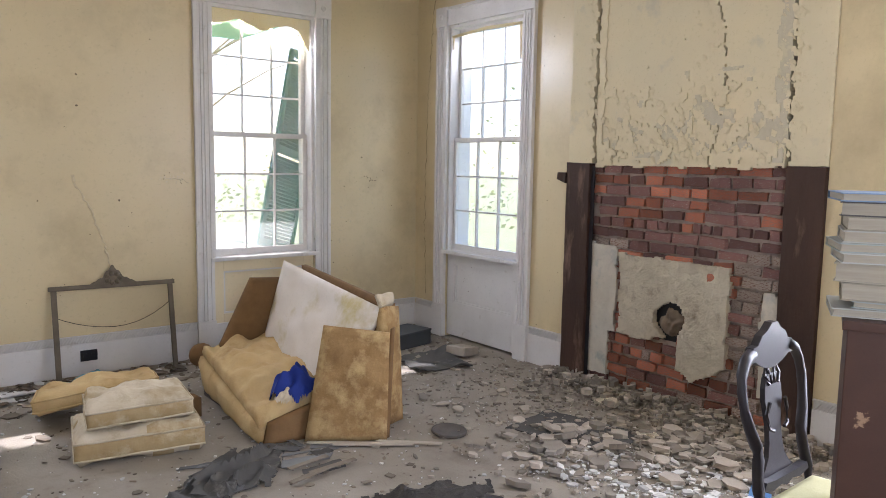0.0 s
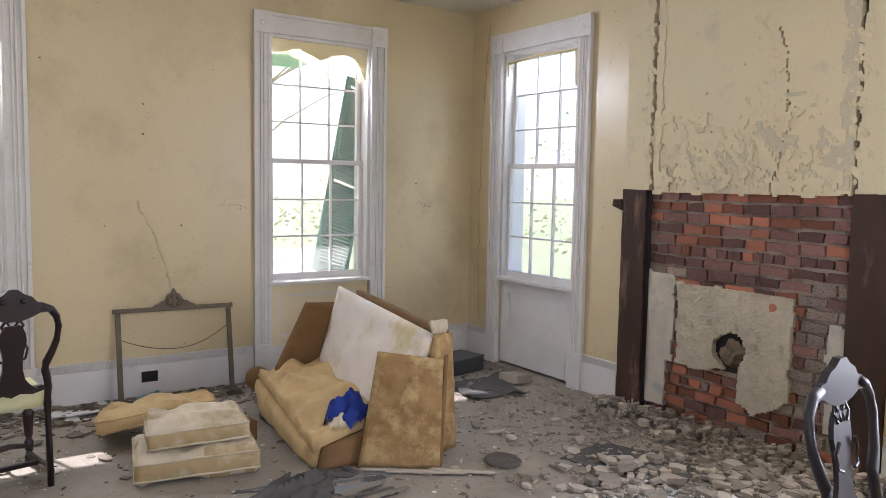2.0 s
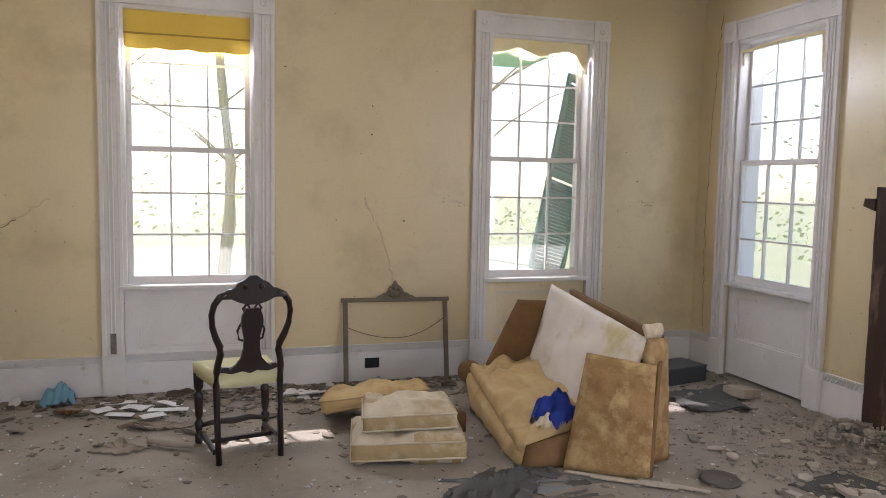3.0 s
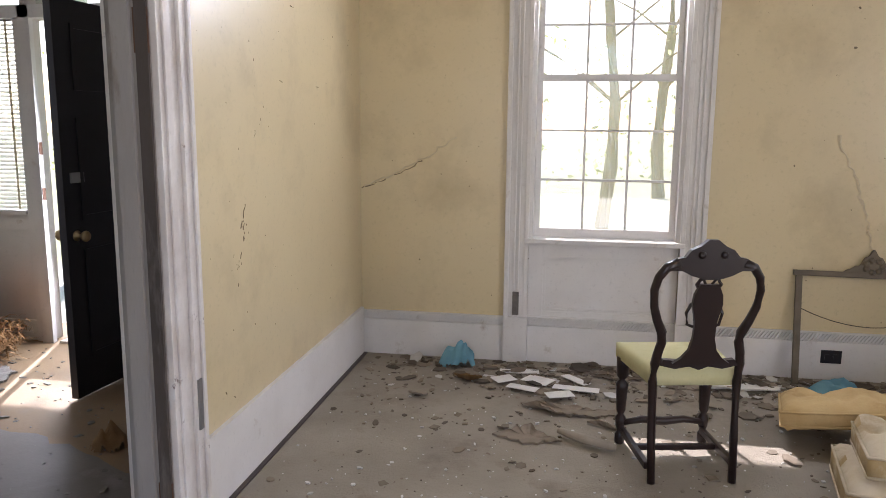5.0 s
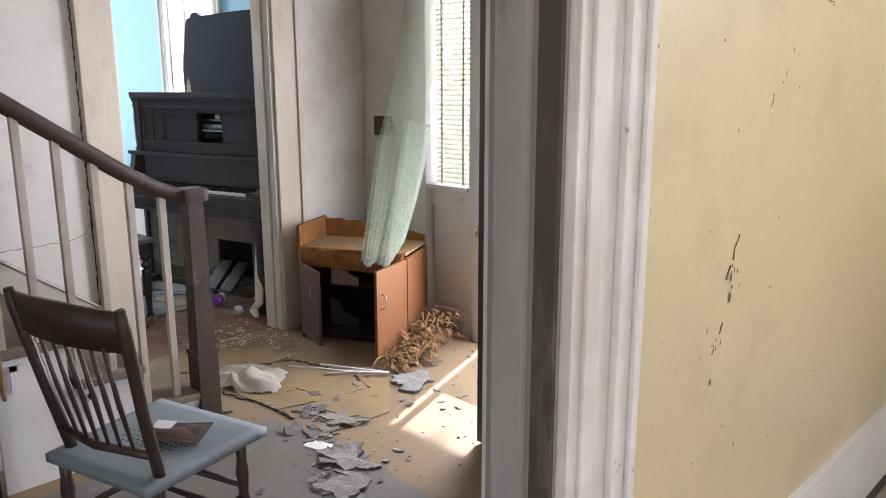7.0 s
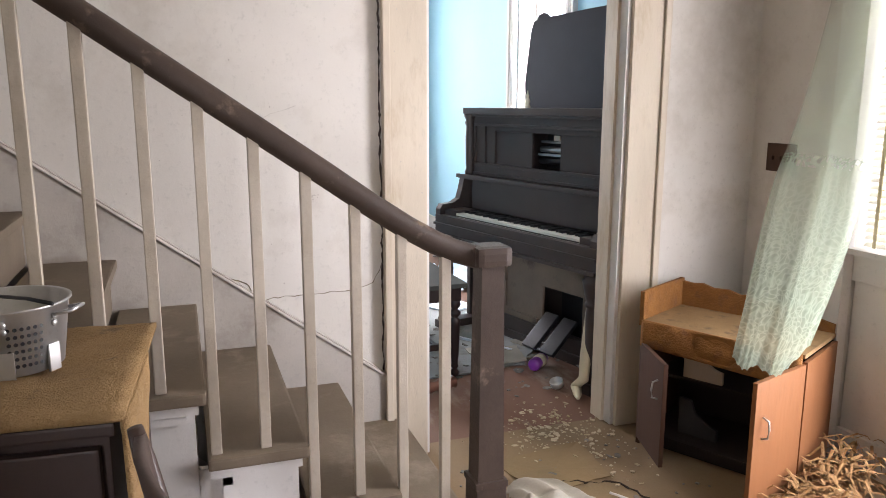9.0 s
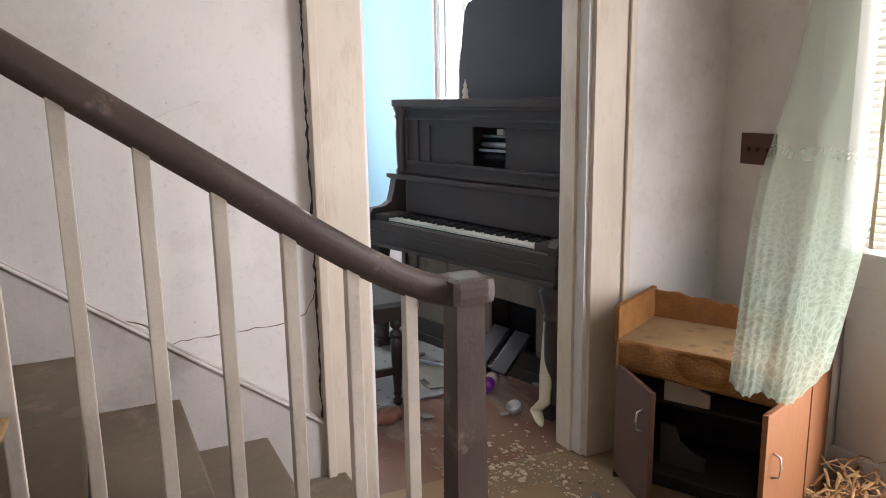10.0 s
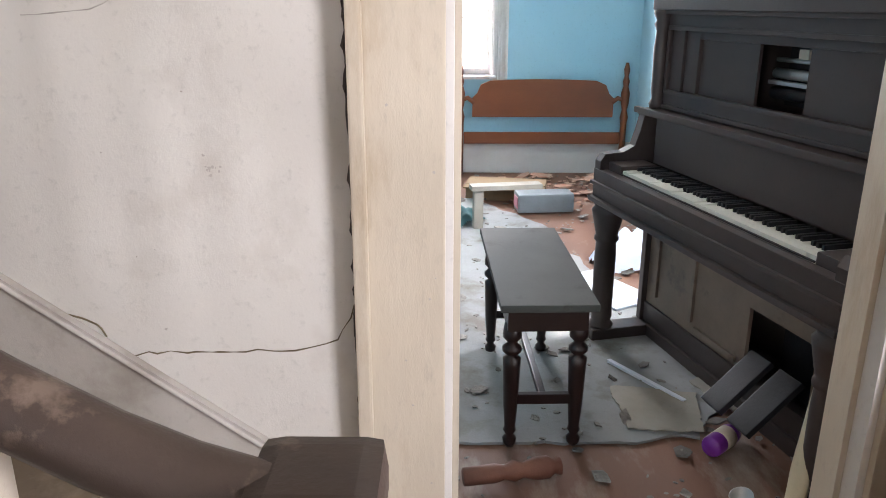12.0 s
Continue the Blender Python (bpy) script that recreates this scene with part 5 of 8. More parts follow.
boxpart("top", (-0.012, 0.962, -0.565, 0.0, 0.90, 0.925), M_CHEST, dr, bevel=0.005)
for k, (z0, z1, dy, tip) in enumerate(((0.66, 0.88, 0.004, 0), (0.40, 0.645, 0.006, 0), (0.08, 0.385, 0.03, 2))):
    d = boxpart("drawer_front", (0.015, 0.935, -0.02, dy, z0, z1), M_CHEST, dr, bevel=0.005)
    for x in (0.2, 0.75):
        bm = bmesh.new()
        lathe(bm, [(0.010, 0), (0.008, 0.01), (0.016, 0.02), (0.012, 0.028)], Matrix.Translation((x, dy, (z0 + z1) / 2)) @ Matrix.Rotation(radians(-90), 4, "X"), 10)
        part("knob", bm, M_BLACK, d, "small dark knob", True)
carp = base("carpet_scrap", pose(-3.26, 3.095, 0, 0, 0, -94), "frayed tan carpet scrap draped over a chest", "carpet")
bm = bmesh.new()
soft_panel(bm, (-0.03, -0.57, 0.937), (0.97, -0.57, 0.937), (0.97, 0.012, 0.937), (-0.03, 0.012, 0.937), 0.020, 40, 24, 0.0, 0.006, 0.6, 71)
part("top_sheet", bm, M_MATTING, carp, smooth=True)
bm = bmesh.new()
soft_panel(bm, (-0.028, -0.36, 0.935), (-0.030, 0.014, 0.935), (-0.034, 0.010, 0.60), (-0.032, -0.20, 0.72), 0.016, 14, 16, 0.0, 0.006, 0.6, 72)
part("hanging_flap", bm, M_MATTING, carp, smooth=True)
col = base("colander", pose(-3.57, 2.90, 0.950, 0, 0, 25), "perforated aluminium colander with side handles", "colander")
bm = bmesh.new()
lathe(bm, [(0.085, 0), (0.095, 0.004), (0.112, 0.13), (0.118, 0.134), (0.118, 0.138), (0.110, 0.136), (0.093, 0.010), (0.0, 0.008)], seg=32)
part("bowl", bm, M_STEEL, col, smooth=True)
for s in (0, 1, 2, 3):
    bm = bmesh.new()
    for i in range(6):
        for j in range(6):
            a = s * math.pi / 2 + (i - 2.5) * 0.11
            z = 0.025 + j * 0.015
            r = 0.0955 + (0.112 - 0.095) * z / 0.13 + 0.0006
            bmesh.ops.create_circle(bm, cap_ends=True, radius=0.004, segments=8, matrix=Matrix.Translation((r * math.cos(a), r * math.sin(a), z)) @ Matrix.Rotation(a, 4, "Z") @ Matrix.Rotation(radians(90), 4, "Y"))
    part("hole_pattern", bm, M_BLACK, col)
for a in (0.55, -0.35, 2.3):
    for z, r in ((0.112, 0.1105), (0.098, 0.1085)):
        bm = bmesh.new()
        lathe(bm, [(0.0075, 0), (0.006, 0.003), (0.001, 0.004)], Matrix.Translation((r * math.cos(a), r * math.sin(a), z)) @ Matrix.Rotation(a, 4, "Z") @ Matrix.Rotation(radians(90), 4, "Y"), 10)
        part("rivet", bm, M_STEEL, col, smooth=True)
    ft = boxpart("foot", (-0.002, 0.004, -0.014, 0.014, 0.0, 0.055), M_STEEL, col, bevel=0.001)
    ft.location, ft.rotation_euler = (0.100 * math.cos(a), 0.100 * math.sin(a), 0.0), (0, 0, a)
for a in (0.8, 3.94):
    bm = bmesh.new()
    c_, s_ = math.cos(a), math.sin(a)
    sweep(bm, [(0.108 * c_ + 0.03 * s_, 0.108 * s_ - 0.03 * c_, 0.115), (0.14 * c_ + 0.025 * s_, 0.14 * s_ - 0.025 * c_, 0.122), (0.14 * c_ - 0.025 * s_, 0.14 * s_ + 0.025 * c_, 0.122), (0.108 * c_ - 0.03 * s_, 0.108 * s_ + 0.03 * c_, 0.115)], 0.004, 6)
    part("handle", bm, M_STEEL, col, smooth=True)
bm = bmesh.new()
sweep(bm, [(0, 0, 0), (0.1, 0.05, 0.012), (0.2, 0.09, 0.02)], 0.004, 6)
o = tagged(part("spoon_handle", bm, M_BLACK, smooth=True), "thin dark utensil handle lying in the colander", "utensil")
o.matrix_world = pose(-3.61, 2.88, 1.085, 0, 0, 10)

# darker copy of the pine laminate: shade painted on the cabinet's left parts
M_PINE_SHADED = mat("shaded_pine_laminate", (0.085, 0.042, 0.028), (0.06, 0.03, 0.02), 0.6, 3, 50, 0.15, 0.2, stretch=(1, 1, 0.15))
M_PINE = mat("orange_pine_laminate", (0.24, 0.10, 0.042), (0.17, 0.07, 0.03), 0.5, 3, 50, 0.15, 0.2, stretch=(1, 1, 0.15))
M_PEEL = mat("peeled_orange_chipboard", (0.33, 0.145, 0.040), (0.20, 0.085, 0.025), 0.85, 14, 90, 0.8, stain=(0.22, 0.10, 0.04), stain_scale=12, stain_lo=0.55, stain_hi=0.65, dist=0.01)
M_TAN = mat("dusty_tan_board", (0.30, 0.19, 0.09), (0.20, 0.12, 0.055), 0.85, 6, 60, 0.3, stain=(0.10, 0.065, 0.04), stain_scale=9, stain_lo=0.55, stain_hi=0.68)
# near-black for the cabinet's inside, its shade put into the base colour
M_VOID = mat("shaded_cabinet_interior", (0.035, 0.028, 0.026), (0.025, 0.02, 0.02), 0.8, 6, 50, 0.2)
cab = base("bathroom_cabinet", pose(-4.585, 5.07, 0, 0, 0, 28), "low orange wood cabinet with both doors hanging open", "cabinet")
for nm, b, mm in (("side", (0.0, 0.018, 0.0, 0.37, 0.0, 0.55), M_PINE_SHADED), ("side", (0.66, 0.678, 0.0, 0.36, 0.0, 0.53), M_PINE), ("back", (0.018, 0.66, 0.36, 0.368, 0.0, 0.53), M_VOID), ("bottom", (0.018, 0.66, 0.0, 0.36, 0.05, 0.066), M_VOID), ("toe_kick", (0.018, 0.66, 0.03, 0.042, 0.0, 0.05), M_VOID), ("shelf", (0.018, 0.66, 0.10, 0.36, 0.30, 0.314), M_VOID)):
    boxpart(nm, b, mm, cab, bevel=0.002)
boxpart("gallery_side", (-0.012, 0.008, 0.0, 0.375, 0.535, 0.685), M_PEEL, cab, "upright side board", bevel=0.003)
bm = bmesh.new()
plate(bm, [(0.008, 0.55), (0.008, 0.672), (0.05, 0.668), (0.10, 0.674), (0.15, 0.660), (0.22, 0.664), (0.27, 0.650), (0.31, 0.656), (0.36, 0.632), (0.41, 0.638), (0.47, 0.622), (0.55, 0.618), (0.66, 0.595), (0.66, 0.55)], 0.018, Matrix.Translation((0, 0.365, 0)))
part("gallery_back", bm, M_PEEL, cab, "broken upright back board")
boxpart("top_board", (0.008, 0.67, -0.01, 0.355, 0.545, 0.562), M_TAN, cab, "dusty tan top board", bevel=0.003)
bm = bmesh.new()
soft_panel(bm, (0.01, -0.020, 0.455), (0.66, -0.024, 0.43), (0.66, -0.010, 0.560), (0.01, -0.010, 0.566), 0.022, 40, 10, 0.0, 0.014, 0.7, 81)
part("apron", bm, M_PEEL, cab, "peeled orange front edge", True)
for s, hx, ang in ((1, 0.02, -44), (-1, 0.658, 80)):
    d = base("door", pose(hx, -0.004, 0, 0, 0, ang), "", "")
    d.parent = cab
    w = 0.30 if s > 0 else 0.325
    # left door takes the shaded laminate, right door the lit one
    boxpart("door_panel", (0 if s > 0 else -w, w if s > 0 else 0, -0.018, 0, 0.04, 0.47 if s > 0 else 0.525), M_PINE_SHADED if s > 0 else M_PINE, d, bevel=0.003)
    hx_ = (w - 0.05) * s
    bm = bmesh.new()
    for yy in (-0.02,):
        sweep(bm, [(hx_, yy, 0.31), (hx_, yy - 0.022, 0.318), (hx_, yy - 0.026, 0.35), (hx_, yy - 0.022, 0.382), (hx_, yy, 0.39)], 0.004, 6)
    part("pull_handle", bm, M_STEEL, d, "pale metal pull", True)
    d.name = "cabinet_door"
bkt = base("shelf_bracket", pose(-4.585, 5.07, 0, 0, 0, 28), "cream scrolled wooden bracket inside the cabinet", "bracket")
bm = bmesh.new()
plate(bm, [(0.0, 0.0), (0.0, 0.16), (0.05, 0.155), (0.07, 0.10), (0.13, 0.06), (0.17, 0.05), (0.17, 0.0)], 0.018, Matrix.Translation((0.15, 0.12, 0.315)))
part("board", bm, M_CREAM, bkt)
bkt2 = base("shelf_bracket", pose(-4.585, 5.07, 0, 0, 0, 28), "grey scrolled wooden bracket on the cabinet floor", "bracket")
bm = bmesh.new()
plate(bm, [(0.0, 0.0), (0.0, 0.16), (0.05, 0.155), (0.07, 0.10), (0.13, 0.06), (0.17, 0.05), (0.17, 0.0)], 0.018, Matrix.Translation((0.15, 0.10, 0.067)))
part("board", bm, mat("grey_board", (0.07, 0.07, 0.075), rough=0.8), bkt2)

# lace curtain, thin and half transparent
M_LACE = bpy.data.materials.new("pale_green_lace")
M_LACE.use_nodes = True
nt = M_LACE.node_tree
bs = nt.nodes["Principled BSDF"]
bs.inputs["Base Color"].default_value, bs.inputs["Roughness"].default_value = (0.50, 0.57, 0.47, 1), 0.9
trl, trn, mx1, mx2 = nt.nodes.new("ShaderNodeBsdfTranslucent"), nt.nodes.new("ShaderNodeBsdfTransparent"), nt.nodes.new("ShaderNodeMixShader"), nt.nodes.new("ShaderNodeMixShader")
trl.inputs["Color"].default_value = (0.42, 0.50, 0.39, 1)
tc, vor, wv, mr, mr2, mth = nt.nodes.new("ShaderNodeTexCoord"), nt.nodes.new("ShaderNodeTexVoronoi"), nt.nodes.new("ShaderNodeTexNoise"), nt.nodes.new("ShaderNodeMapRange"), nt.nodes.new("ShaderNodeMapRange"), None
sep = nt.nodes.new("ShaderNodeSeparateXYZ")
vor.feature = "DISTANCE_TO_EDGE"
vor.inputs["Scale"].default_value, wv.inputs["Scale"].default_value = 40.0, 7.0
mr.inputs["From Min"].default_value, mr.inputs["From Max"].default_value, mr.inputs["To Min"].default_value, mr.inputs["To Max"].default_value = 0.02, 0.22, 0.34, 0.52
mr2.inputs["From Min"].default_value, mr2.inputs["From Max"].default_value, mr2.inputs["To Min"].default_value, mr2.inputs["To Max"].default_value = 0.75, 1.30, 0.0, 1.0
plain = nt.nodes.new("ShaderNodeMix")
plain.inputs["B"].default_value = 0.60
warp, wsum = nt.nodes.new("ShaderNodeVectorMath"), nt.nodes.new("ShaderNodeVectorMath")
warp.operation, wsum.operation = "SCALE", "ADD"
warp.inputs["Scale"].default_value = 0.20
nt.links.new(tc.outputs["Object"], wv.inputs["Vector"])
nt.links.new(wv.outputs["Color"], warp.inputs[0])
nt.links.new(warp.outputs["Vector"], wsum.inputs[0])
nt.links.new(tc.outputs["Object"], wsum.inputs[1])
nt.links.new(wsum.outputs["Vector"], vor.inputs["Vector"])
nt.links.new(tc.outputs["Object"], sep.inputs["Vector"])
nt.links.new(vor.outputs["Distance"], mr.inputs["Value"])
nt.links.new(sep.outputs["Z"], mr2.inputs["Value"])
nt.links.new(mr.outputs["Result"], plain.inputs["A"])
nt.links.new(mr2.outputs["Result"], plain.inputs["Factor"])
mx1.inputs["Fac"].default_value = 0.5
nt.links.new(bs.outputs["BSDF"], mx1.inputs[1])
nt.links.new(trl.outputs["BSDF"], mx1.inputs[2])
nt.links.new(plain.outputs["Result"], mx2.inputs["Fac"])
nt.links.new(mx1.outputs["Shader"], mx2.inputs[1])
nt.links.new(trn.outputs["BSDF"], mx2.inputs[2])
nt.links.new(mx2.outputs["Shader"], nt.nodes["Material Output"].inputs["Surface"])
cu = base("lace_curtain", pose(0, 0, 0), "pale green lace curtain draped onto the cabinet", "curtain")
bm = bmesh.new()
NU, NV = 48, 60
gr = []
for j in range(NV + 1):
    v = j / NV
    r = []
    for i in range(NU + 1):
        u = i / NU
        zb_ = 0.535 + 0.15 * u ** 3 - 0.030 * math.sin(math.pi * min(1.0, u / 0.38)) * (u < 0.38) - 0.045 * math.sin(math.pi * max(0.0, (u - 0.38) / 0.62)) + 0.010 * abs(math.sin(u * math.pi * 11))
        z = 2.35 + (zb_ - 2.35) * v
        xl = -4.25 - 0.10 * math.sin(min(1.0, v / 0.62) * 1.57) + (0.23 * ((v - 0.62) / 0.38) ** 1.5 if v > 0.62 else 0.0)
        xr = -3.99 + (0.21 * ((v - 0.55) / 0.45) ** 0.8 if v > 0.55 else 0.0)
        yb = 5.69 - 0.54 * v ** 2.2
        fold = (0.016 - 0.008 * v) * math.sin(u * 13 + 1.5 * math.sin(v * 2.5)) + 0.02 * noise.noise(Vector((u * 3, v * 3, 2)))
        r.append(bm.verts.new((xl + (xr - xl) * u + 0.008 * noise.noise(Vector((u * 3, v * 4, 7))), yb + fold + 0.02 * u, z)))
    gr.append(r)
for j in range(NV):
    for i in range(NU):
        bm.faces.new((gr[j][i], gr[j][i + 1], gr[j + 1][i + 1], gr[j + 1][i]))
part("lace", bm, M_LACE, cu, smooth=True)
bm = bmesh.new()
sweep(bm, [(-4.26, 5.71, 2.36), (-3.80, 5.72, 2.36)], 0.008, 8)
part("rod", bm, M_STEEL, cu, smooth=True)

sw = base("switch_plate", pose(-4.60, HY - 0.004, 1.235), "brown metal triple light switch plate", "switch")
M_BRONZE = mat("dark_bronze_plate", (0.10, 0.055, 0.035), (0.07, 0.04, 0.028), 0.4, 12, 60, 0.1, metal=0.5)
boxpart("plate", (-0.085, 0.085, -0.005, 0.003, -0.062, 0.062), M_BRONZE, sw, bevel=0.002)
for x in (-0.045, 0, 0.045):
    boxpart("toggle", (x - 0.005, x + 0.005, -0.016, -0.005, -0.012, 0.008), M_BRONZE, sw, bevel=0.002)

# ---- hall: things on the floor ----
M_LINO = mat("torn_tan_linoleum", (0.27, 0.185, 0.095), (0.20, 0.14, 0.075), 0.6, 3, 50, 0.3, stain=(0.20, 0.14, 0.08), stain_scale=4, stain_lo=0.58, stain_hi=0.7)
M_LINOG = mat("grey_dusty_linoleum", (0.17, 0.15, 0.135), (0.125, 0.11, 0.10), 0.5, 3, 50, 0.3, stain=(0.22, 0.20, 0.19), stain_scale=3, stain_lo=0.56, stain_hi=0.7)
M_FLAKE = mat("grey_flaking_scrap", (0.27, 0.255, 0.235), (0.13, 0.12, 0.11), 0.85, 22, 70, 0.8, island=0.3, dist=0.012)


def floor_sheet(name, outline, z, thick, material, label, category, seed, jag=0.02, curl=0.0):
    bm = bmesh.new()
    cx, cy = sum(p[0] for p in outline) / len(outline), sum(p[1] for p in outline) / len(outline)
    ragged_sheet(bm, [Vector((p[0] - cx, p[1] - cy)) for p in outline], 0, thick, seed, jag, curl)
    ob = tagged(part(name, bm, material), label, category)
    ob.location = (cx, cy, z)
    return ob


floor_sheet("grey_linoleum", [(-1.75, 3.9), (-2.78, 4.34), (-3.45, 4.38), (-3.75, 4.30), (-3.75, 2.4), (-1.78, 1.6)], 0.0005, 0.003, M_LINOG, "grey worn linoleum sheet with a torn edge", "linoleum", 3, 0.03)
floor_sheet("linoleum_sheet", [(-4.10, 4.33), (-3.80, 4.36), (-3.72, 4.60), (-3.92, 4.86), (-4.35, 4.72)], 0.001, 0.004, M_LINO, "loose cracked tan linoleum square on the floor", "linoleum", 5, 0.012, 0.008)
floor_sheet("linoleum_sheet", [(-3.72, 4.52), (-3.42, 4.56), (-3.40, 4.72), (-3.68, 4.98), (-3.86, 4.80)], 0.001, 0.004, M_LINO, "broken tan linoleum square on the floor", "linoleum", 6, 0.01, 0.008)
floor_sheet("linoleum_sheet", [(-4.60, 4.40), (-4.30, 4.45), (-4.34, 4.80), (-4.66, 4.82)], 0.001, 0.004, M_LINO, "dirty tan linoleum square by the doorway", "linoleum", 7, 0.01, 0.008)
floor_sheet("plaster_scrap", [(-3.60, 4.46), (-3.42, 4.50), (-3.39, 4.59), (-3.56, 4.58)], 0.003, 0.006, M_FLAKE, "curled grey flake of fallen plaster", "debris", 8, 0.03, 0.010)
floor_sheet("plaster_scrap", [(-3.30, 4.22), (-3.08, 4.24), (-3.02, 4.36), (-3.14, 4.33), (-3.22, 4.42)], 0.004, 0.010, M_FLAKE, "curled grey flake of linoleum backing", "debris", 9, 0.035, 0.010)
floor_sheet("plaster_scrap", [(-3.10, 4.05), (-2.92, 4.08), (-2.96, 4.24), (-3.08, 4.22)], 0.004, 0.012, M_FLAKE, "small curled grey flake on the floor", "debris", 10, 0.025, 0.010)
chips("flake_crumbs", 150, (-3.75, -2.8, 3.95, 4.7), (0.008, 0.055), M_FLAKE, "grey crumbs broken off the linoleum backing", "debris", 71, thick=(0.003, 0.010), dens=lambda x, y: math.exp(-((y - 4.22 + 0.55 * (x + 3.2)) / 0.10) ** 2))
floor_sheet("paper_card", [(-3.40, 4.24), (-3.26, 4.28), (-3.28, 4.34), (-3.42, 4.30)], 0.006, 0.003, M_TRIM, "small white card on the linoleum", "card", 11, 0.0, 0.0)
bm = bmesh.new()
cloth_heap(bm, 0, 0, 0, 0.22, 0.15, 0.075, 8.0, 46)
o = tagged(part("white_cloth", bm, mat("dirty_white_cloth", (0.40, 0.365, 0.31), (0.27, 0.24, 0.20), 0.9, 6, 80, 0.4), smooth=True), "crumpled dirty white cloth beside the newel post", "cloth")
o.matrix_world = pose(-4.18, 4.47, 0.001, 0, 0, 25)
for a, b in (((-4.12, 4.86, 0.008), (-3.74, 5.02, 0.02)), ((-3.74, 5.02, 0.02), (-3.98, 4.78, 0.012)), ((-4.22, 4.72, 0.008), (-3.86, 4.93, 0.012))):
    bm = bmesh.new()
    sweep(bm, [a, ((a[0] + b[0]) / 2, (a[1] + b[1]) / 2, a[2] + 0.004), b], 0.006, 6)
    tagged(part("white_stick", bm, M_TRIM, smooth=True), "thin broken white stick on the hall floor", "stick", "broken sticks")
# dry palm fronds piled by the door
M_PALM = mat("dry_brown_palm", (0.36, 0.205, 0.085), (0.22, 0.12, 0.05), 0.85, 8, 60, 0.4, random_amt=0.2)
bm = bmesh.new()
rp_ = random.Random(17)
for _ in range(420):
    t = rp_.random()
    cx, cy = -3.78 - 0.20 * t + rp_.gauss(0, 0.05), 5.12 + 0.52 * t + rp_.gauss(0, 0.05)
    a = rp_.uniform(0, 6.28)
    L = rp_.uniform(0.06, 0.17)
    z = rp_.uniform(0.005, 0.04 + 0.16 * t)
    w = rp_.uniform(0.003, 0.007)
    q = [(cx + L * s * math.cos(a), cy + L * s * math.sin(a), z + 0.05 * math.sin(s * 2.4) * rp_.random() - 0.02 * s) for s in (0, 0.35, 0.7, 1.0)]
    q = [(x, min(y, HY - 0.03), max(zz, 0.005)) for x, y, zz in q]
    sweep(bm, q, [w, w * 1.2, w, w * 0.3], 4, 0.25)
tagged(part("dry_palm_fronds", bm, M_PALM), "heap of dry brown palm fronds by the front door", "dry leaves", kind="stuff")
floor_sheet("plaster_scrap", [(-3.70, 4.98), (-3.52, 4.96), (-3.50, 5.14), (-3.66, 5.20)], 0.003, 0.012, M_FLAKE, "torn grey paper scrap beside the dry fronds", "debris", 12, 0.05, 0.012)
bm = bmesh.new()
cloth_heap(bm, 0, 0, 0, 0.09, 0.08, 0.10, 12.0, 14)
o = tagged(part("brown_rag", bm, M_BROWNV, smooth=True), "crumpled brown rag behind the front door", "cloth")
o.matrix_world = pose(-2.35, 4.28, 0.001)
chips("hall_debris", 420, (-4.7, -1.9, 3.6, 5.6), (0.006, 0.028), M_FLAKE, "small grey flakes littering the hall floor", "debris", 4, thick=(0.002, 0.006))
chips("paint_flakes", 480, (-5.3, -4.2, 4.25, 5.05), (0.003, 0.017), M_CUSH, "pale paint flakes scattered across the doorway", "debris", 6, thick=(0.001, 0.004), dens=lambda x, y: math.exp(-((x + 4.75) / 0.28) ** 2 - ((y - 4.78) / 0.22) ** 2))

# ---- blue room: piano ----
M_PIANO = mat("worn_black_piano", (0.046, 0.034, 0.034), (0.062, 0.046, 0.042), 0.45, 4, 60, 0.12, 0.45)
# worn brown lower panel, its colour lightened for the light falling on it
M_PIANOL = mat("worn_lit_piano_panel", (0.24, 0.185, 0.14), (0.16, 0.12, 0.095), 0.5, 5, 60, 0.15, stain=(0.06, 0.045, 0.04), stain_scale=4, stain_lo=0.55, stain_hi=0.7)
M_IVORY = mat("yellowed_ivory_keys", (0.70, 0.69, 0.64), (0.62, 0.60, 0.54), 0.4, 8, 60, 0.05)
piano = base("upright_piano", pose(-5.83, 5.02, 0, 0, 0, 14.3), "worn black upright player piano with an open roll cabinet", "piano")
HWD = 0.73
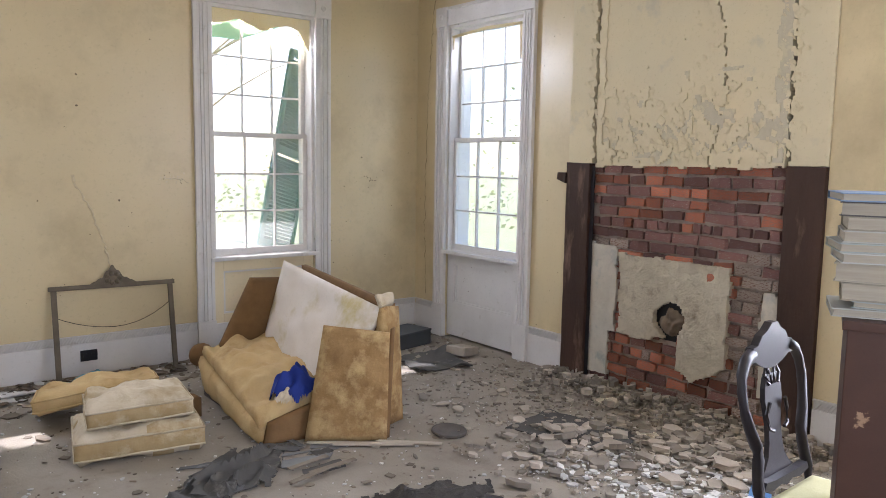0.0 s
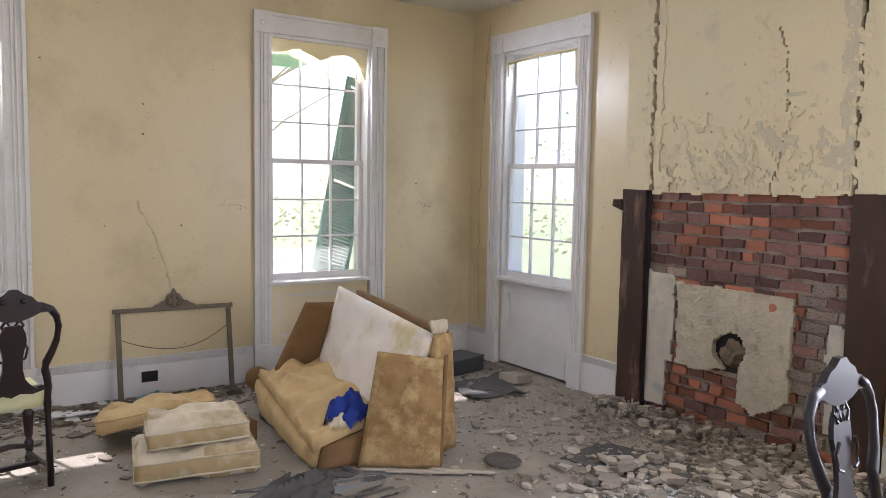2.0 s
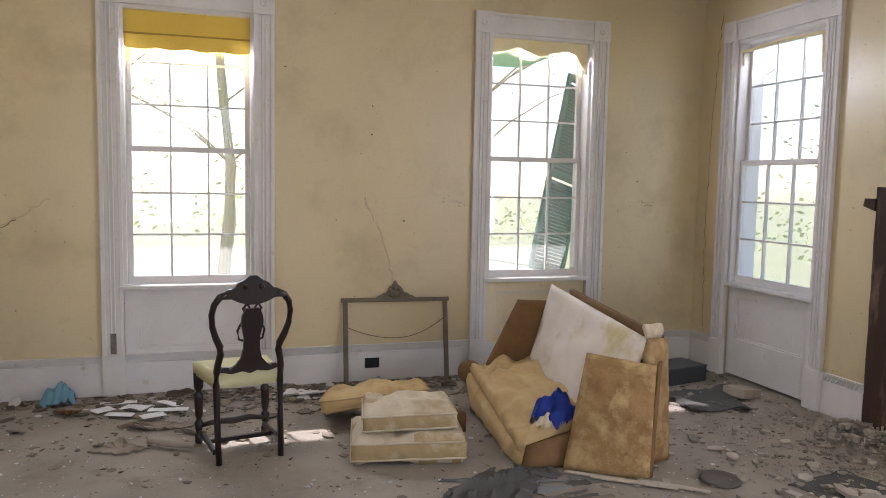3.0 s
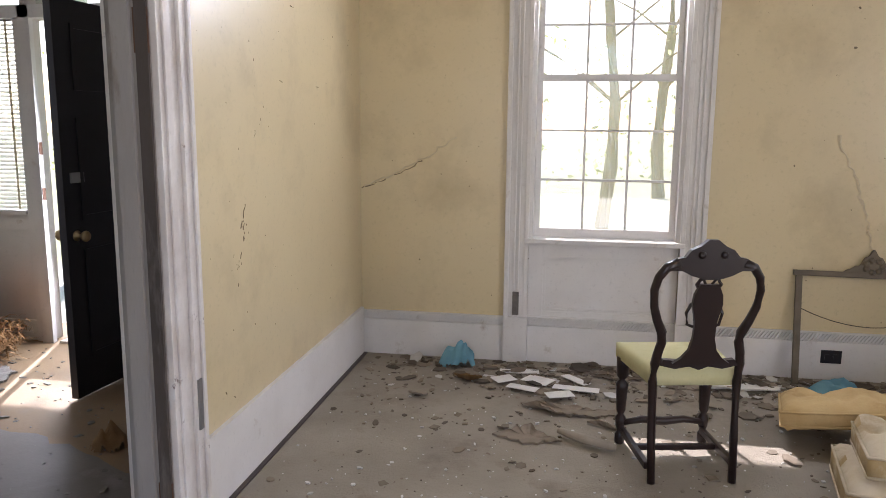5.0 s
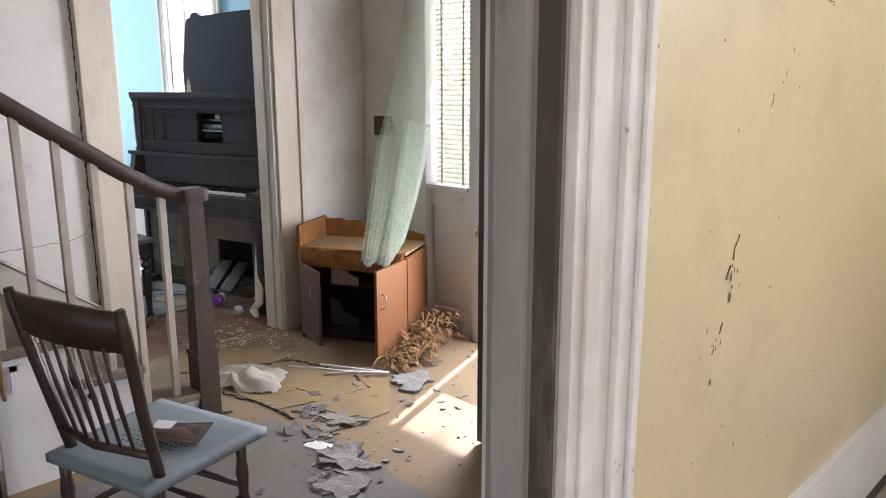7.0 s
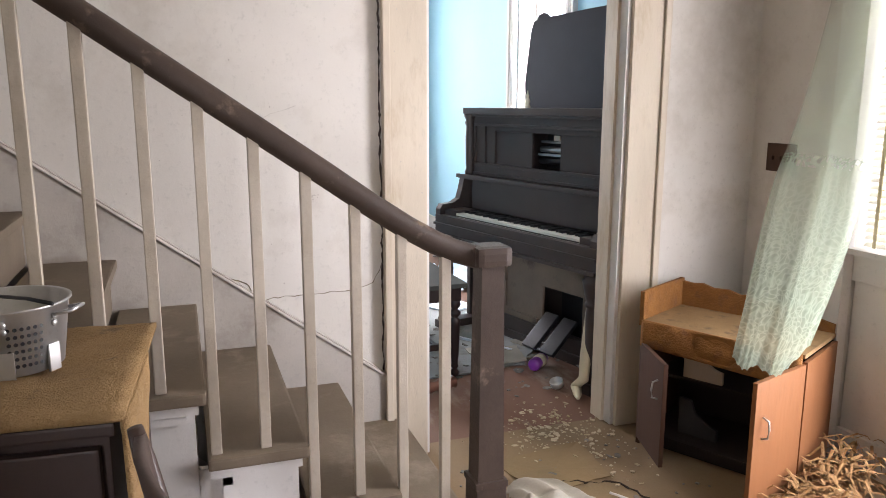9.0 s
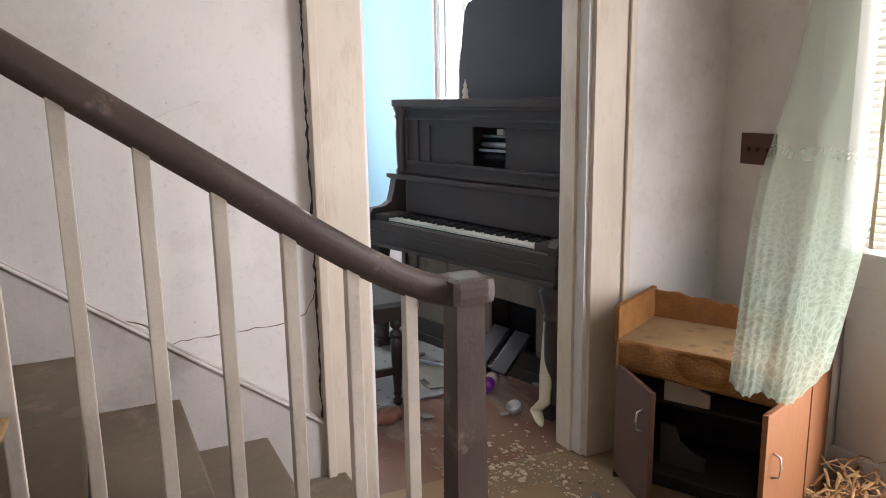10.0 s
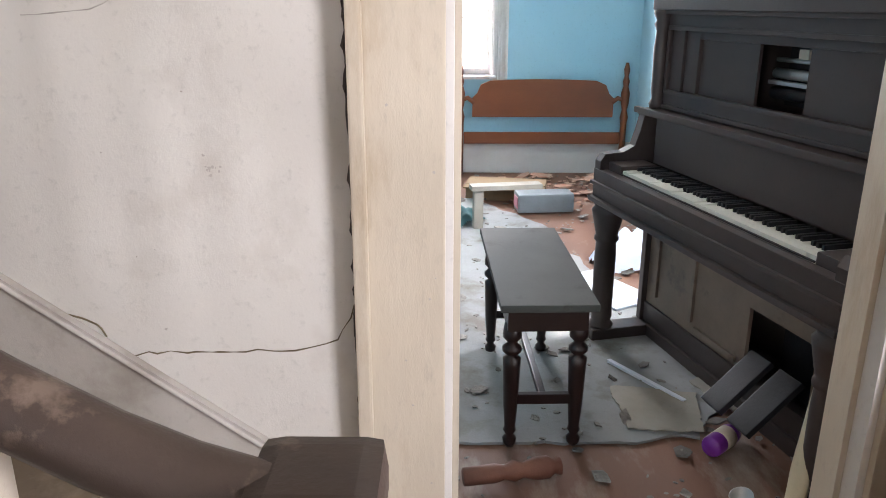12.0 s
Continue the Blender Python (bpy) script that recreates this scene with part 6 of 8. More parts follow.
for nm, b in (("side_case", (-HWD, -HWD + 0.035, 0.20, 0.56, 0.06, 1.40)), ("side_case", (HWD - 0.035, HWD, 0.20, 0.56, 0.06, 1.40)), ("back_board", (-HWD, HWD, 0.54, 0.57, 0.06, 1.40)),
              ("lid", (-HWD - 0.02, HWD + 0.02, 0.17, 0.58, 1.40, 1.44)), ("frieze", (-HWD + 0.035, HWD - 0.035, 0.205, 0.24, 1.335, 1.40)), ("upper_rail", (-HWD + 0.035, HWD - 0.035, 0.21, 0.24, 1.01, 1.09)),
              ("key_bed", (-HWD, HWD, -0.03, 0.30, 0.615, 0.70)), ("key_slip", (-HWD, HWD, -0.055, -0.012, 0.645, 0.765)), ("fall_ledge", (-HWD - 0.01, HWD + 0.01, 0.13, 0.22, 0.985, 1.01)),
              ("fall_board", (-0.60, 0.60, 0.145, 0.165, 0.80, 0.985)), ("bottom_rail", (-HWD + 0.035, HWD - 0.035, 0.215, 0.26, 0.06, 0.15)), ("bottom_base", (-HWD, HWD, -0.02, 0.57, 0.0, 0.06))):
    if nm == "bottom_base":
        boxpart(nm, (-HWD, HWD, 0.20, 0.57, 0.0, 0.06), M_PIANO, piano, bevel=0.004)
        continue
    boxpart(nm, b, M_PIANO, piano, bevel=0.005)
for s in (-1, 1):
    bm = bmesh.new()
    out = [(-0.05, 0.69), (-0.05, 0.80), (-0.03, 0.83), (0.05, 0.835), (0.10, 0.86), (0.12, 0.92), (0.135, 0.985), (0.22, 0.985), (0.22, 0.69)]
    xs = sorted((s * HWD, s * (HWD - 0.05)))
    plate(bm, out, 0.05, Matrix.Translation((s * (HWD - 0.025), 0, 0)) @ Matrix.Rotation(radians(90), 4, "Z"))
    part("cheek", bm, M_PIANO, piano, "curved key cheek")
    boxpart("key_block", (*sorted((s * 0.562, s * (HWD - 0.05))), -0.012, 0.145, 0.70, 0.80), M_PIANO, piano, bevel=0.006)
    bm = bmesh.new()
    lathe(bm, [(0.05, 0.0), (0.055, 0.02), (0.042, 0.04), (0.048, 0.06), (0.045, 0.10), (0.046, 0.38), (0.043, 0.43), (0.052, 0.44), (0.052, 0.455), (0.046, 0.465), (0.054, 0.50), (0.066, 0.56), (0.070, 0.585), (0.058, 0.60), (0.062, 0.615)], Matrix.Translation((s * (HWD - 0.05), 0.0, 0.06)), 18)
    bmesh.ops.transform(bm, matrix=Matrix.Diagonal((1, 1, 0.92, 1)), verts=bm.verts)
    part("front_leg", bm, M_PIANO, piano, "turned column leg", True)
    boxpart("leg_foot", (*sorted((s * (HWD - 0.10), s * HWD)), -0.06, 0.30, 0.0, 0.06), M_PIANO, piano, bevel=0.008)
    bm = bmesh.new()
    lathe(bm, [(0.030, 1.01), (0.034, 1.03), (0.024, 1.05), (0.028, 1.08), (0.031, 1.25), (0.026, 1.32), (0.036, 1.345), (0.028, 1.36), (0.040, 1.385), (0.042, 1.40)], Matrix.Translation((s * (HWD - 0.03), 0.195, 0)))
    part("upper_column", bm, M_PIANO, piano, "slim turned column", True)
    # upper door panels with the roll opening between them
    boxpart("upper_stile", (*sorted((s * 0.56, s * (HWD - 0.06))), 0.212, 0.24, 1.09, 1.335), M_PIANO, piano, bevel=0.004)
    boxpart("upper_panel", (*sorted((s * 0.125, s * 0.47)), 0.238, 0.25, 1.09, 1.30), M_PIANO, piano)
    boxpart("panel_edge", (*sorted((s * 0.47, s * 0.56)), 0.224, 0.245, 1.09, 1.335), M_PIANO, piano, bevel=0.004)
for nm, b in (("lid_moulding", (-HWD - 0.012, HWD + 0.012, 0.178, 0.21, 1.385, 1.40)), ("frame_moulding", (-0.665, 0.665, 0.198, 0.214, 1.325, 1.342)), ("frame_moulding", (-0.665, 0.665, 0.198, 0.214, 1.075, 1.092)),
              ("frame_moulding", (-0.665, -0.645, 0.198, 0.214, 1.092, 1.325)), ("frame_moulding", (0.645, 0.665, 0.198, 0.214, 1.092, 1.325)), ("ledge_moulding", (-HWD - 0.018, HWD + 0.018, 0.118, 0.14, 0.992, 1.016)),
              ("ledge_moulding", (-HWD + 0.03, HWD - 0.03, 0.195, 0.212, 1.016, 1.032)), ("slip_moulding", (-HWD - 0.004, HWD + 0.004, -0.068, -0.05, 0.70, 0.715)), ("slip_moulding", (-HWD - 0.006, HWD + 0.006, -0.074, -0.03, 0.628, 0.648)), ("key_rail", (-0.56, 0.56, -0.014, -0.008, 0.765, 0.772))):
    boxpart(nm, b, M_PIANO, piano, bevel=0.004)
boxpart("upper_head", (-0.47, 0.47, 0.224, 0.245, 1.295, 1.335), M_PIANO, piano, bevel=0.004)
boxpart("roll_recess", (-0.125, 0.125, 0.36, 0.37, 1.09, 1.30), M_BLACK, piano)
for z, r, mm in ((1.135, 0.022, M_BLACK), (1.20, 0.018, M_STEEL), (1.245, 0.008, M_STEEL)):
    bm = bmesh.new()
    sweep(bm, [(-0.12, 0.31, z), (0.12, 0.31, z)], r, 10)
    part("roll_spool", bm, mm, piano, "player roll spool", True)
boxpart("tracker_bar", (-0.12, 0.12, 0.28, 0.30, 1.165, 1.178), M_STEEL, piano, "dull metal tracker bar")
boxpart("spool_box", (0.03, 0.075, 0.27, 0.29, 1.255, 1.285), M_CREAM, piano, "pale paper label")
# lower panel around the pedal opening
for nm, b in (("lower_panel", (-HWD + 0.035, 0.02, 0.225, 0.24, 0.15, 0.615)), ("lower_panel", (0.36, HWD - 0.035, 0.225, 0.24, 0.15, 0.615)), ("lower_panel", (0.02, 0.36, 0.225, 0.24, 0.40, 0.615))):
    boxpart(nm, b, M_PIANOL, piano, "brown lower front panel")
for b in ((-0.62, -0.60, 0.212, 0.225, 0.2, 0.56), (-0.30, -0.02, 0.212, 0.225, 0.17, 0.19), (-0.60, -0.02, 0.212, 0.225, 0.55, 0.565), (-0.34, -0.32, 0.212, 0.225, 0.2, 0.55)):
    boxpart("panel_moulding", b, M_PIANOL, piano, bevel=0.003)
boxpart("pedal_recess", (0.0, 0.38, 0.40, 0.41, 0.06, 0.42), M_BLACK, piano)
for x in (0.10, 0.255):
    pl = boxpart("pump_pedal", (x - 0.055, x + 0.055, -0.22, 0.03, -0.012, 0.012), M_BLACK, piano, "black pump pedal", bevel=0.004)
    pl.location, pl.rotation_euler = (0.0, 0.22, 0.22), (radians(42), 0, 0)
logo = bmesh.new()
for k in range(9):
    add_box(logo, -0.10 + k * 0.022, -0.086 + k * 0.022, 0.222, 0.2245, 0.595, 0.607)
part("maker_mark", logo, M_TAN, piano, "small brass maker's lettering")
# 52 white and 36 black keys
kw = 1.12 / 52
wk = bmesh.new()
add_box(wk, 0.0005, kw - 0.0007, -0.008, 0.145, 0.0, 0.022)
wm = mesh_of("white_key", wk, M_IVORY)
bkm = bmesh.new()
add_box(bkm, -0.0055, 0.0055, 0.045, 0.145, 0.018, 0.036, bevel=0.002)
bm_ = mesh_of("black_key", bkm, M_BLACK)
rk = random.Random(2)
for k in range(52):
    o = new("white_key", wm)
    o.parent = piano
    o.location = (-0.56 + k * kw, 0, 0.762 + (rk.uniform(-0.004, 0.001) if rk.random() < 0.3 else 0))
    if k < 51 and (k + 5) % 7 in (0, 1, 3, 4, 5):
        o = new("black_key", bm_)
        o.parent = piano
        o.location = (-0.56 + (k + 1) * kw, 0, 0.762)
# dark board standing on the piano and a small figurine
M_NAVY = mat("blue_black_board", (0.030, 0.030, 0.042), (0.022, 0.022, 0.032), 0.5, 4, 50, 0.15)
bd = base("piano_lid_board", pose(-5.83, 5.02, 1.44, 0, 0, 14.3), "large dark curved board standing on the piano", "board")
bm = bmesh.new()
plate(bm, [(-0.50, 0.0), (-0.505, 0.16), (-0.48, 0.33), (-0.455, 0.48), (-0.43, 0.53), (-0.40, 0.535), (-0.385, 0.565), (-0.34, 0.575), (-0.30, 0.545), (-0.12, 0.552), (0.05, 0.56), (0.40, 0.57), (0.74, 0.575), (0.74, 0.0)][::-1], 0.03, Matrix.Translation((0, 0.50, 0)))
part("panel", bm, M_NAVY, bd)
fg = base("figurine", pose(-5.83, 5.02, 1.442, 0, 0, 14.3), "tiny pale pointed bottle on the piano", "figurine")
bm = bmesh.new()
lathe(bm, [(0.016, 0), (0.018, 0.01), (0.012, 0.02), (0.017, 0.04), (0.008, 0.06), (0.010, 0.07), (0.004, 0.085), (0.002, 0.10)], Matrix.Translation((-0.18, 0.24, 0)))
part("body", bm, M_CREAM, fg, smooth=True)

# ---- blue room: bench, headboard, floor ----
bench = base("piano_bench", pose(-5.975, 4.475, 0, 0, 0, 2), "black piano bench with turned legs and dusty top", "bench")
M_BTOP = mat("dusty_black_top", (0.055, 0.060, 0.056), (0.040, 0.043, 0.042), 0.75, 4, 60, 0.1, 0.4, stain=(0.03, 0.03, 0.03), stain_scale=7, stain_lo=0.58, stain_hi=0.7)
boxpart("top", (-0.43, 0.43, -0.155, 0.155, 0.51, 0.535), M_BTOP, bench, "dusty dark top", bevel=0.005)
boxpart("apron", (-0.40, 0.40, -0.128, 0.128, 0.435, 0.51), M_MAHOG, bench)
for x in (-0.36, 0.36):
    for y in (-0.108, 0.108):
        bm = bmesh.new()
        lathe(bm, [(0.013, 0), (0.022, 0.012), (0.024, 0.03), (0.013, 0.045), (0.022, 0.06), (0.018, 0.075), (0.024, 0.15), (0.029, 0.30), (0.030, 0.325), (0.015, 0.335), (0.032, 0.352), (0.032, 0.365), (0.015, 0.382), (0.031, 0.40), (0.031, 0.415), (0.026, 0.45)], Matrix.Translation((x, y, 0)))
        part("leg", bm, M_MAHOG, bench, smooth=True)
    boxpart("stretcher", (x - 0.012, x + 0.012, -0.108, 0.108, 0.16, 0.195), M_MAHOG, bench, bevel=0.003)
boxpart("long_stretcher", (-0.36, 0.36, -0.012, 0.012, 0.165, 0.19), M_MAHOG, bench, bevel=0.003)

M_CHERRY = mat("reddish_cherry_wood", (0.24, 0.075, 0.028), (0.17, 0.05, 0.02), 0.35, 2, 50, 0.12, 0.5, stretch=(1, 0.25, 2))
hb = base("headboard", pose(-9.92, 4.98, 0, 0, 0, 90), "reddish wooden bed headboard standing against the wall", "headboard")
out = [(-0.60, 0.50), (-0.60, 0.66), (-0.56, 0.70), (-0.53, 0.77), (-0.45, 0.805)] + [(-0.45 + 0.09 * k, 0.805 + 0.012 * math.sin(math.pi * k / 10)) for k in range(1, 10)] + [(0.45, 0.805), (0.53, 0.77), (0.56, 0.70), (0.60, 0.66), (0.60, 0.50)]
bm = bmesh.new()
plate(bm, out[::-1], 0.03)
part("panel", bm, M_CHERRY, hb, "shaped panel")
boxpart("lower_rail", (-0.67, 0.67, -0.014, 0.014, 0.27, 0.37), M_CHERRY, hb, bevel=0.004)
for s in (-1, 1):
    bm = bmesh.new()
    lathe(bm, [(0.026, 0.0), (0.028, 0.45), (0.036, 0.50), (0.022, 0.56), (0.034, 0.62), (0.038, 0.70), (0.022, 0.76), (0.03, 0.80), (0.018, 0.84), (0.026, 0.90), (0.012, 0.955)], Matrix.Translation((s * 0.70, 0, 0)))
    part("post", bm, M_CHERRY, hb, "turned post with a finial", True)
    bm = bmesh.new()
    sweep(bm, [(s * 0.70, 0, 0.64), (s * 0.64, 0, 0.66), (s * 0.585, 0, 0.62)], 0.02, 8)
    part("bracket", bm, M_CHERRY, hb, smooth=True)

M_CARPET = mat("pale_grey_carpet", (0.28, 0.295, 0.30), (0.20, 0.205, 0.205), 0.95, 2.5, 70, 0.5, stain=(0.15, 0.135, 0.12), stain_scale=3, stain_lo=0.52, stain_hi=0.66)
floor_sheet("old_carpet", [(-5.57, 3.2), (-5.60, 4.2), (-5.64, 5.05), (-6.3, 5.35), (-7.4, 4.95), (-8.3, 4.8), (-9.0, 4.35), (-9.1, 3.2)], 0.001, 0.010, M_CARPET, "worn pale grey carpet with a torn edge", "carpet", 14, 0.03)
M_DUST = mat("grey_dusty_board", (0.33, 0.31, 0.27), (0.24, 0.22, 0.19), 0.85, 5, 60, 0.3)
floor_sheet("board_scrap", [(-5.70, 4.80), (-5.66, 5.05), (-5.95, 5.12), (-6.0, 4.80)], 0.012, 0.006, M_DUST, "grey dusty cardboard scrap on the carpet", "cardboard", 15, 0.012, 0.01)
floor_sheet("board_scrap", [(-6.05, 5.12), (-5.80, 5.20), (-5.85, 5.34), (-6.1, 5.30)], 0.012, 0.006, M_DUST, "dusty scrap below the piano pedals", "cardboard", 16, 0.02, 0.02)
rod = tagged(boxpart("white_strip", (-0.20, 0.20, -0.009, 0.009, 0, 0.012), mat("white_blue_plastic", (0.70, 0.74, 0.82), rough=0.4)), "long white plastic strip on the carpet", "strip")
rod.matrix_world = pose(-6.05, 4.945, 0.012, 0, 0, 32.5)
bt = base("purple_bottle", pose(-5.60, 5.10, 0.038, 0, 90, 132), "purple plastic spray bottle lying on its side", "bottle")
M_PURPLE = mat("purple_plastic", (0.20, 0.03, 0.30), (0.16, 0.02, 0.26), 0.3, 8, 60, 0.05, 0.5)
bm = bmesh.new()
lathe(bm, [(0.032, -0.09), (0.036, -0.08), (0.036, 0.03), (0.03, 0.055), (0.014, 0.07), (0.014, 0.085)], seg=18)
part("body", bm, M_PURPLE, bt, smooth=True)
bm = bmesh.new()
lathe(bm, [(0.0368, -0.04), (0.0368, 0.02)], seg=18)
part("label_band", bm, M_CREAM, bt, "pale printed label band", True)
bm = bmesh.new()
lathe(bm, [(0.018, 0.08), (0.018, 0.11), (0.012, 0.115)], seg=12)
part("cap", bm, M_TRIM, bt, "white cap", True)
M_IVORYB = mat("cream_painted_headboard", (0.62, 0.56, 0.42), (0.54, 0.47, 0.33), 0.5, 5, 60, 0.15)
cb_ = base("cream_bed_post", pose(0, 0, 0), "cream scrolled bed rail leaning in the doorway", "bed rail")
bm = bmesh.new()
sweep(bm, [(-5.17, 5.09, 0.045), (-5.14, 5.12, 0.09), (-5.17, 5.145, 0.2), (-5.22, 5.19, 0.36), (-5.30, 5.26, 0.54), (-5.36, 5.32, 0.66), (-5.39, 5.345, 0.74), (-5.42, 5.37, 0.80), (-5.46, 5.40, 0.80)], [0.030, 0.034, 0.030, 0.029, 0.031, 0.034, 0.038, 0.033, 0.014], 12, 0.7)
part("rail", bm, M_IVORYB, cb_, smooth=True)
bm = bmesh.new()
sweep(bm, [(-5.18, 5.10, 0.04), (-5.09, 5.06, 0.035), (-5.03, 5.03, 0.04)], [0.028, 0.022, 0.010], 10, 0.8)
part("scroll_foot", bm, M_IVORYB, cb_, smooth=True)
jar = base("tin_lid", pose(-5.285, 5.05, 0.008, 20, 10, 0), "dented shiny tin cup on the floor", "tin")
bm = bmesh.new()
lathe(bm, [(0.030, 0), (0.034, 0.004), (0.036, 0.035), (0.034, 0.035), (0.031, 0.006), (0.001, 0.006)], seg=20)
part("cup", bm, M_STEEL, jar, smooth=True)
bl = base("broken_baluster", pose(-5.36, 4.22, 0.045, 0, 90, 102), "broken turned red-brown baluster on the floor", "baluster")
bm = bmesh.new()
lathe(bm, [(0.028, 0), (0.03, 0.1), (0.022, 0.13), (0.034, 0.16), (0.024, 0.19), (0.036, 0.23), (0.036, 0.27), (0.022, 0.29), (0.03, 0.31)], seg=12)
part("turned_wood", bm, mat("red_brown_wood", (0.20, 0.085, 0.055), (0.13, 0.055, 0.04), 0.6, 8, 60, 0.3), bl, smooth=True)
bx = base("cardboard_box", pose(-9.05, 4.62, 0, 0, 0, 80), "flattened brown cardboard box by the wall", "box")
M_CARD = mat("brown_cardboard", (0.24, 0.165, 0.095), (0.19, 0.13, 0.075), 0.85, 5, 50, 0.2)
boxpart("carton", (-0.30, 0.30, -0.10, 0.14, 0.0, 0.13), M_CARD, bx, bevel=0.004)
boxpart("flap", (-0.30, 0.30, -0.22, -0.10, 0.115, 0.125), M_CARD, bx)
rb_ = base("grey_case", pose(-8.66, 4.86, 0, 0, 0, 96), "grey plastic case standing on the carpet", "case")
boxpart("shell", (-0.20, 0.20, -0.09, 0.09, 0.012, 0.145), mat("grey_blue_plastic", (0.20, 0.23, 0.25), rough=0.5), rb_, bevel=0.015)
boxpart("label_end", (-0.204, -0.20, -0.06, 0.06, 0.04, 0.12), mat("pink_label", (0.55, 0.25, 0.30), rough=0.6), rb_)
bm = bmesh.new()
cloth_heap(bm, 0, 0, 0, 0.28, 0.32, 0.22, 15.0)
o = tagged(part("pale_blanket", bm, mat("pale_blue_blanket", (0.62, 0.70, 0.80), (0.52, 0.60, 0.72), 0.9, 5, 60, 0.3), smooth=True), "crumpled pale blue blanket behind the piano leg", "blanket")
o.matrix_world = pose(-7.55, 5.30, 0.001)
bm = bmesh.new()
cloth_heap(bm, 0, 0, 0, 0.22, 0.25, 0.10, 18.0)
o = tagged(part("teal_cloth", bm, mat("dark_teal_cloth", (0.05, 0.13, 0.14), rough=0.85), smooth=True), "dark teal cloth heap near the boxes", "cloth")
o.matrix_world = pose(-8.35, 4.17, 0.012)
st_ = base("small_stool", pose(-8.2, 4.37, 0.0, 0, 0, 10), "small grey wooden step leg beside the case", "stool")
boxpart("leg", (-0.03, 0.03, -0.03, 0.03, 0.012, 0.27), M_DUST, st_)
boxpart("top", (-0.05, 0.05, -0.05, 0.42, 0.27, 0.30), M_DUST, st_)
wb = tagged(boxpart("pale_board", (-0.25, 0.25, -0.14, 0.14, 0, 0.012), mat("bluish_white_board", (0.62, 0.72, 0.82), rough=0.6), bevel=0.003), "pale blue board lying on the carpet", "board")
wb.matrix_world = pose(-7.05, 4.98, 0.012, 0, 0, 30)
chips("blue_room_debris", 500, (-9.8, -5.2, 4.0, 5.6), (0.008, 0.05), M_FLAKE, "papers and flakes littering the blue room floor", "debris", 9, zs=(0.010, 0.012), thick=(0.002, 0.006))
chips("red_room_debris", 160, (-9.8, -8.8, 4.6, 5.6), (0.02, 0.09), mat("reddish_litter", (0.36, 0.16, 0.10), (0.45, 0.35, 0.28), 0.8, 12), "reddish litter along the far wall", "debris", 19, zs=(0.0, 0.03), thick=(0.003, 0.012))


# ---- parlour: fireplace ----
M_MORTAR = mat("sooty_mortar", (0.44, 0.37, 0.31), (0.30, 0.24, 0.20), 0.95, 8, 60, 0.8, stain=(0.09, 0.07, 0.065), stain_scale=3, stain_lo=0.5, stain_hi=0.68, dist=0.012)
M_PLASTER = mat("bare_grey_tan_plaster", (0.76, 0.69, 0.54), (0.58, 0.51, 0.39), 0.92, 6, 45, 1.0, stain=(0.42, 0.34, 0.24), stain_scale=5, stain_lo=0.55, stain_hi=0.66, dist=0.03)
M_PLASTERG = mat("grey_parge", (0.62, 0.58, 0.50), (0.46, 0.42, 0.35), 0.92, 5, 50, 0.7, stain=(0.34, 0.36, 0.34), stain_scale=3, stain_lo=0.56, stain_hi=0.66, dist=0.012)
M_POST = mat("charred_brown_post", (0.070, 0.036, 0.025), (0.035, 0.020, 0.015), 0.7, 5, 60, 0.6, stain=(0.17, 0.105, 0.075), stain_scale=7, stain_lo=0.56, stain_hi=0.68, stretch=(1, 1, 0.25), dist=0.008)
M_PEELPAINT = mat("peeling_yellow_breast", (0.64, 0.55, 0.36), (0.60, 0.53, 0.37), 0.8, 2, 45, 0.3, stain=(0.52, 0.47, 0.35), stain_scale=2.6, stain_lo=0.58, stain_hi=0.66)
fire = base("fireplace", pose(EX, 0, 0), "ruined brick fireplace stripped of its mantel", "fireplace", kind="structure")
boxpart("mortar_bed", (0.045, 0.10, 2.31, 3.81, 0, 1.575), M_MORTAR, fire)


def ragged_slab(inside, y0, y1, z0, z1, xf, thick, material, name, parent, label, cell=0.018, relief=0.006, seed=0.0):
    """A slab on the chimney face made of the cells that lie inside, so that its rim is broken."""
    ny, nz = int((y1 - y0) / cell), int((z1 - z0) / cell)
    bm = bmesh.new()
    grid = {}

    def vert(i, j, back):
        k = (i, j, back)
        if k not in grid:
            jit = Vector((i * 0.7 + seed, j * 0.7, 3.3))
            y = y0 + i * cell + cell * 0.4 * noise.noise(jit)
            z = z0 + j * cell + cell * 0.4 * noise.noise(jit + Vector((9, 4, 1)))
            x = xf + (thick if back else relief * (noise.noise(Vector((y * 5, z * 5, seed))) + 0.5 * noise.noise(Vector((y * 14, z * 14, seed)))))
            grid[k] = bm.verts.new((x, y, z))
        return grid[k]

    cells = {(i, j) for i in range(ny) for j in range(nz) if inside(y0 + (i + 0.5) * cell, z0 + (j + 0.5) * cell)}
    for i, j in cells:
        bm.faces.new((vert(i, j, 0), vert(i, j + 1, 0), vert(i + 1, j + 1, 0), vert(i + 1, j, 0)))
        for (di, dj), (a, b) in {(-1, 0): ((i, j), (i, j + 1)), (1, 0): ((i + 1, j + 1), (i + 1, j)), (0, -1): ((i + 1, j), (i, j)), (0, 1): ((i, j + 1), (i + 1, j + 1))}.items():
            if (i + di, j + dj) not in cells:
                bm.faces.new((vert(*a, 0), vert(*a, 1), vert(*b, 1), vert(*b, 0)))
    return part(name, bm, material, parent, label)


def nz_(y, z, s, amp=1.0):
    return amp * (noise.noise(Vector((y * 7 + s, z * 7, s))) + 0.5 * noise.noise(Vector((y * 19, z * 19 + s, s))))


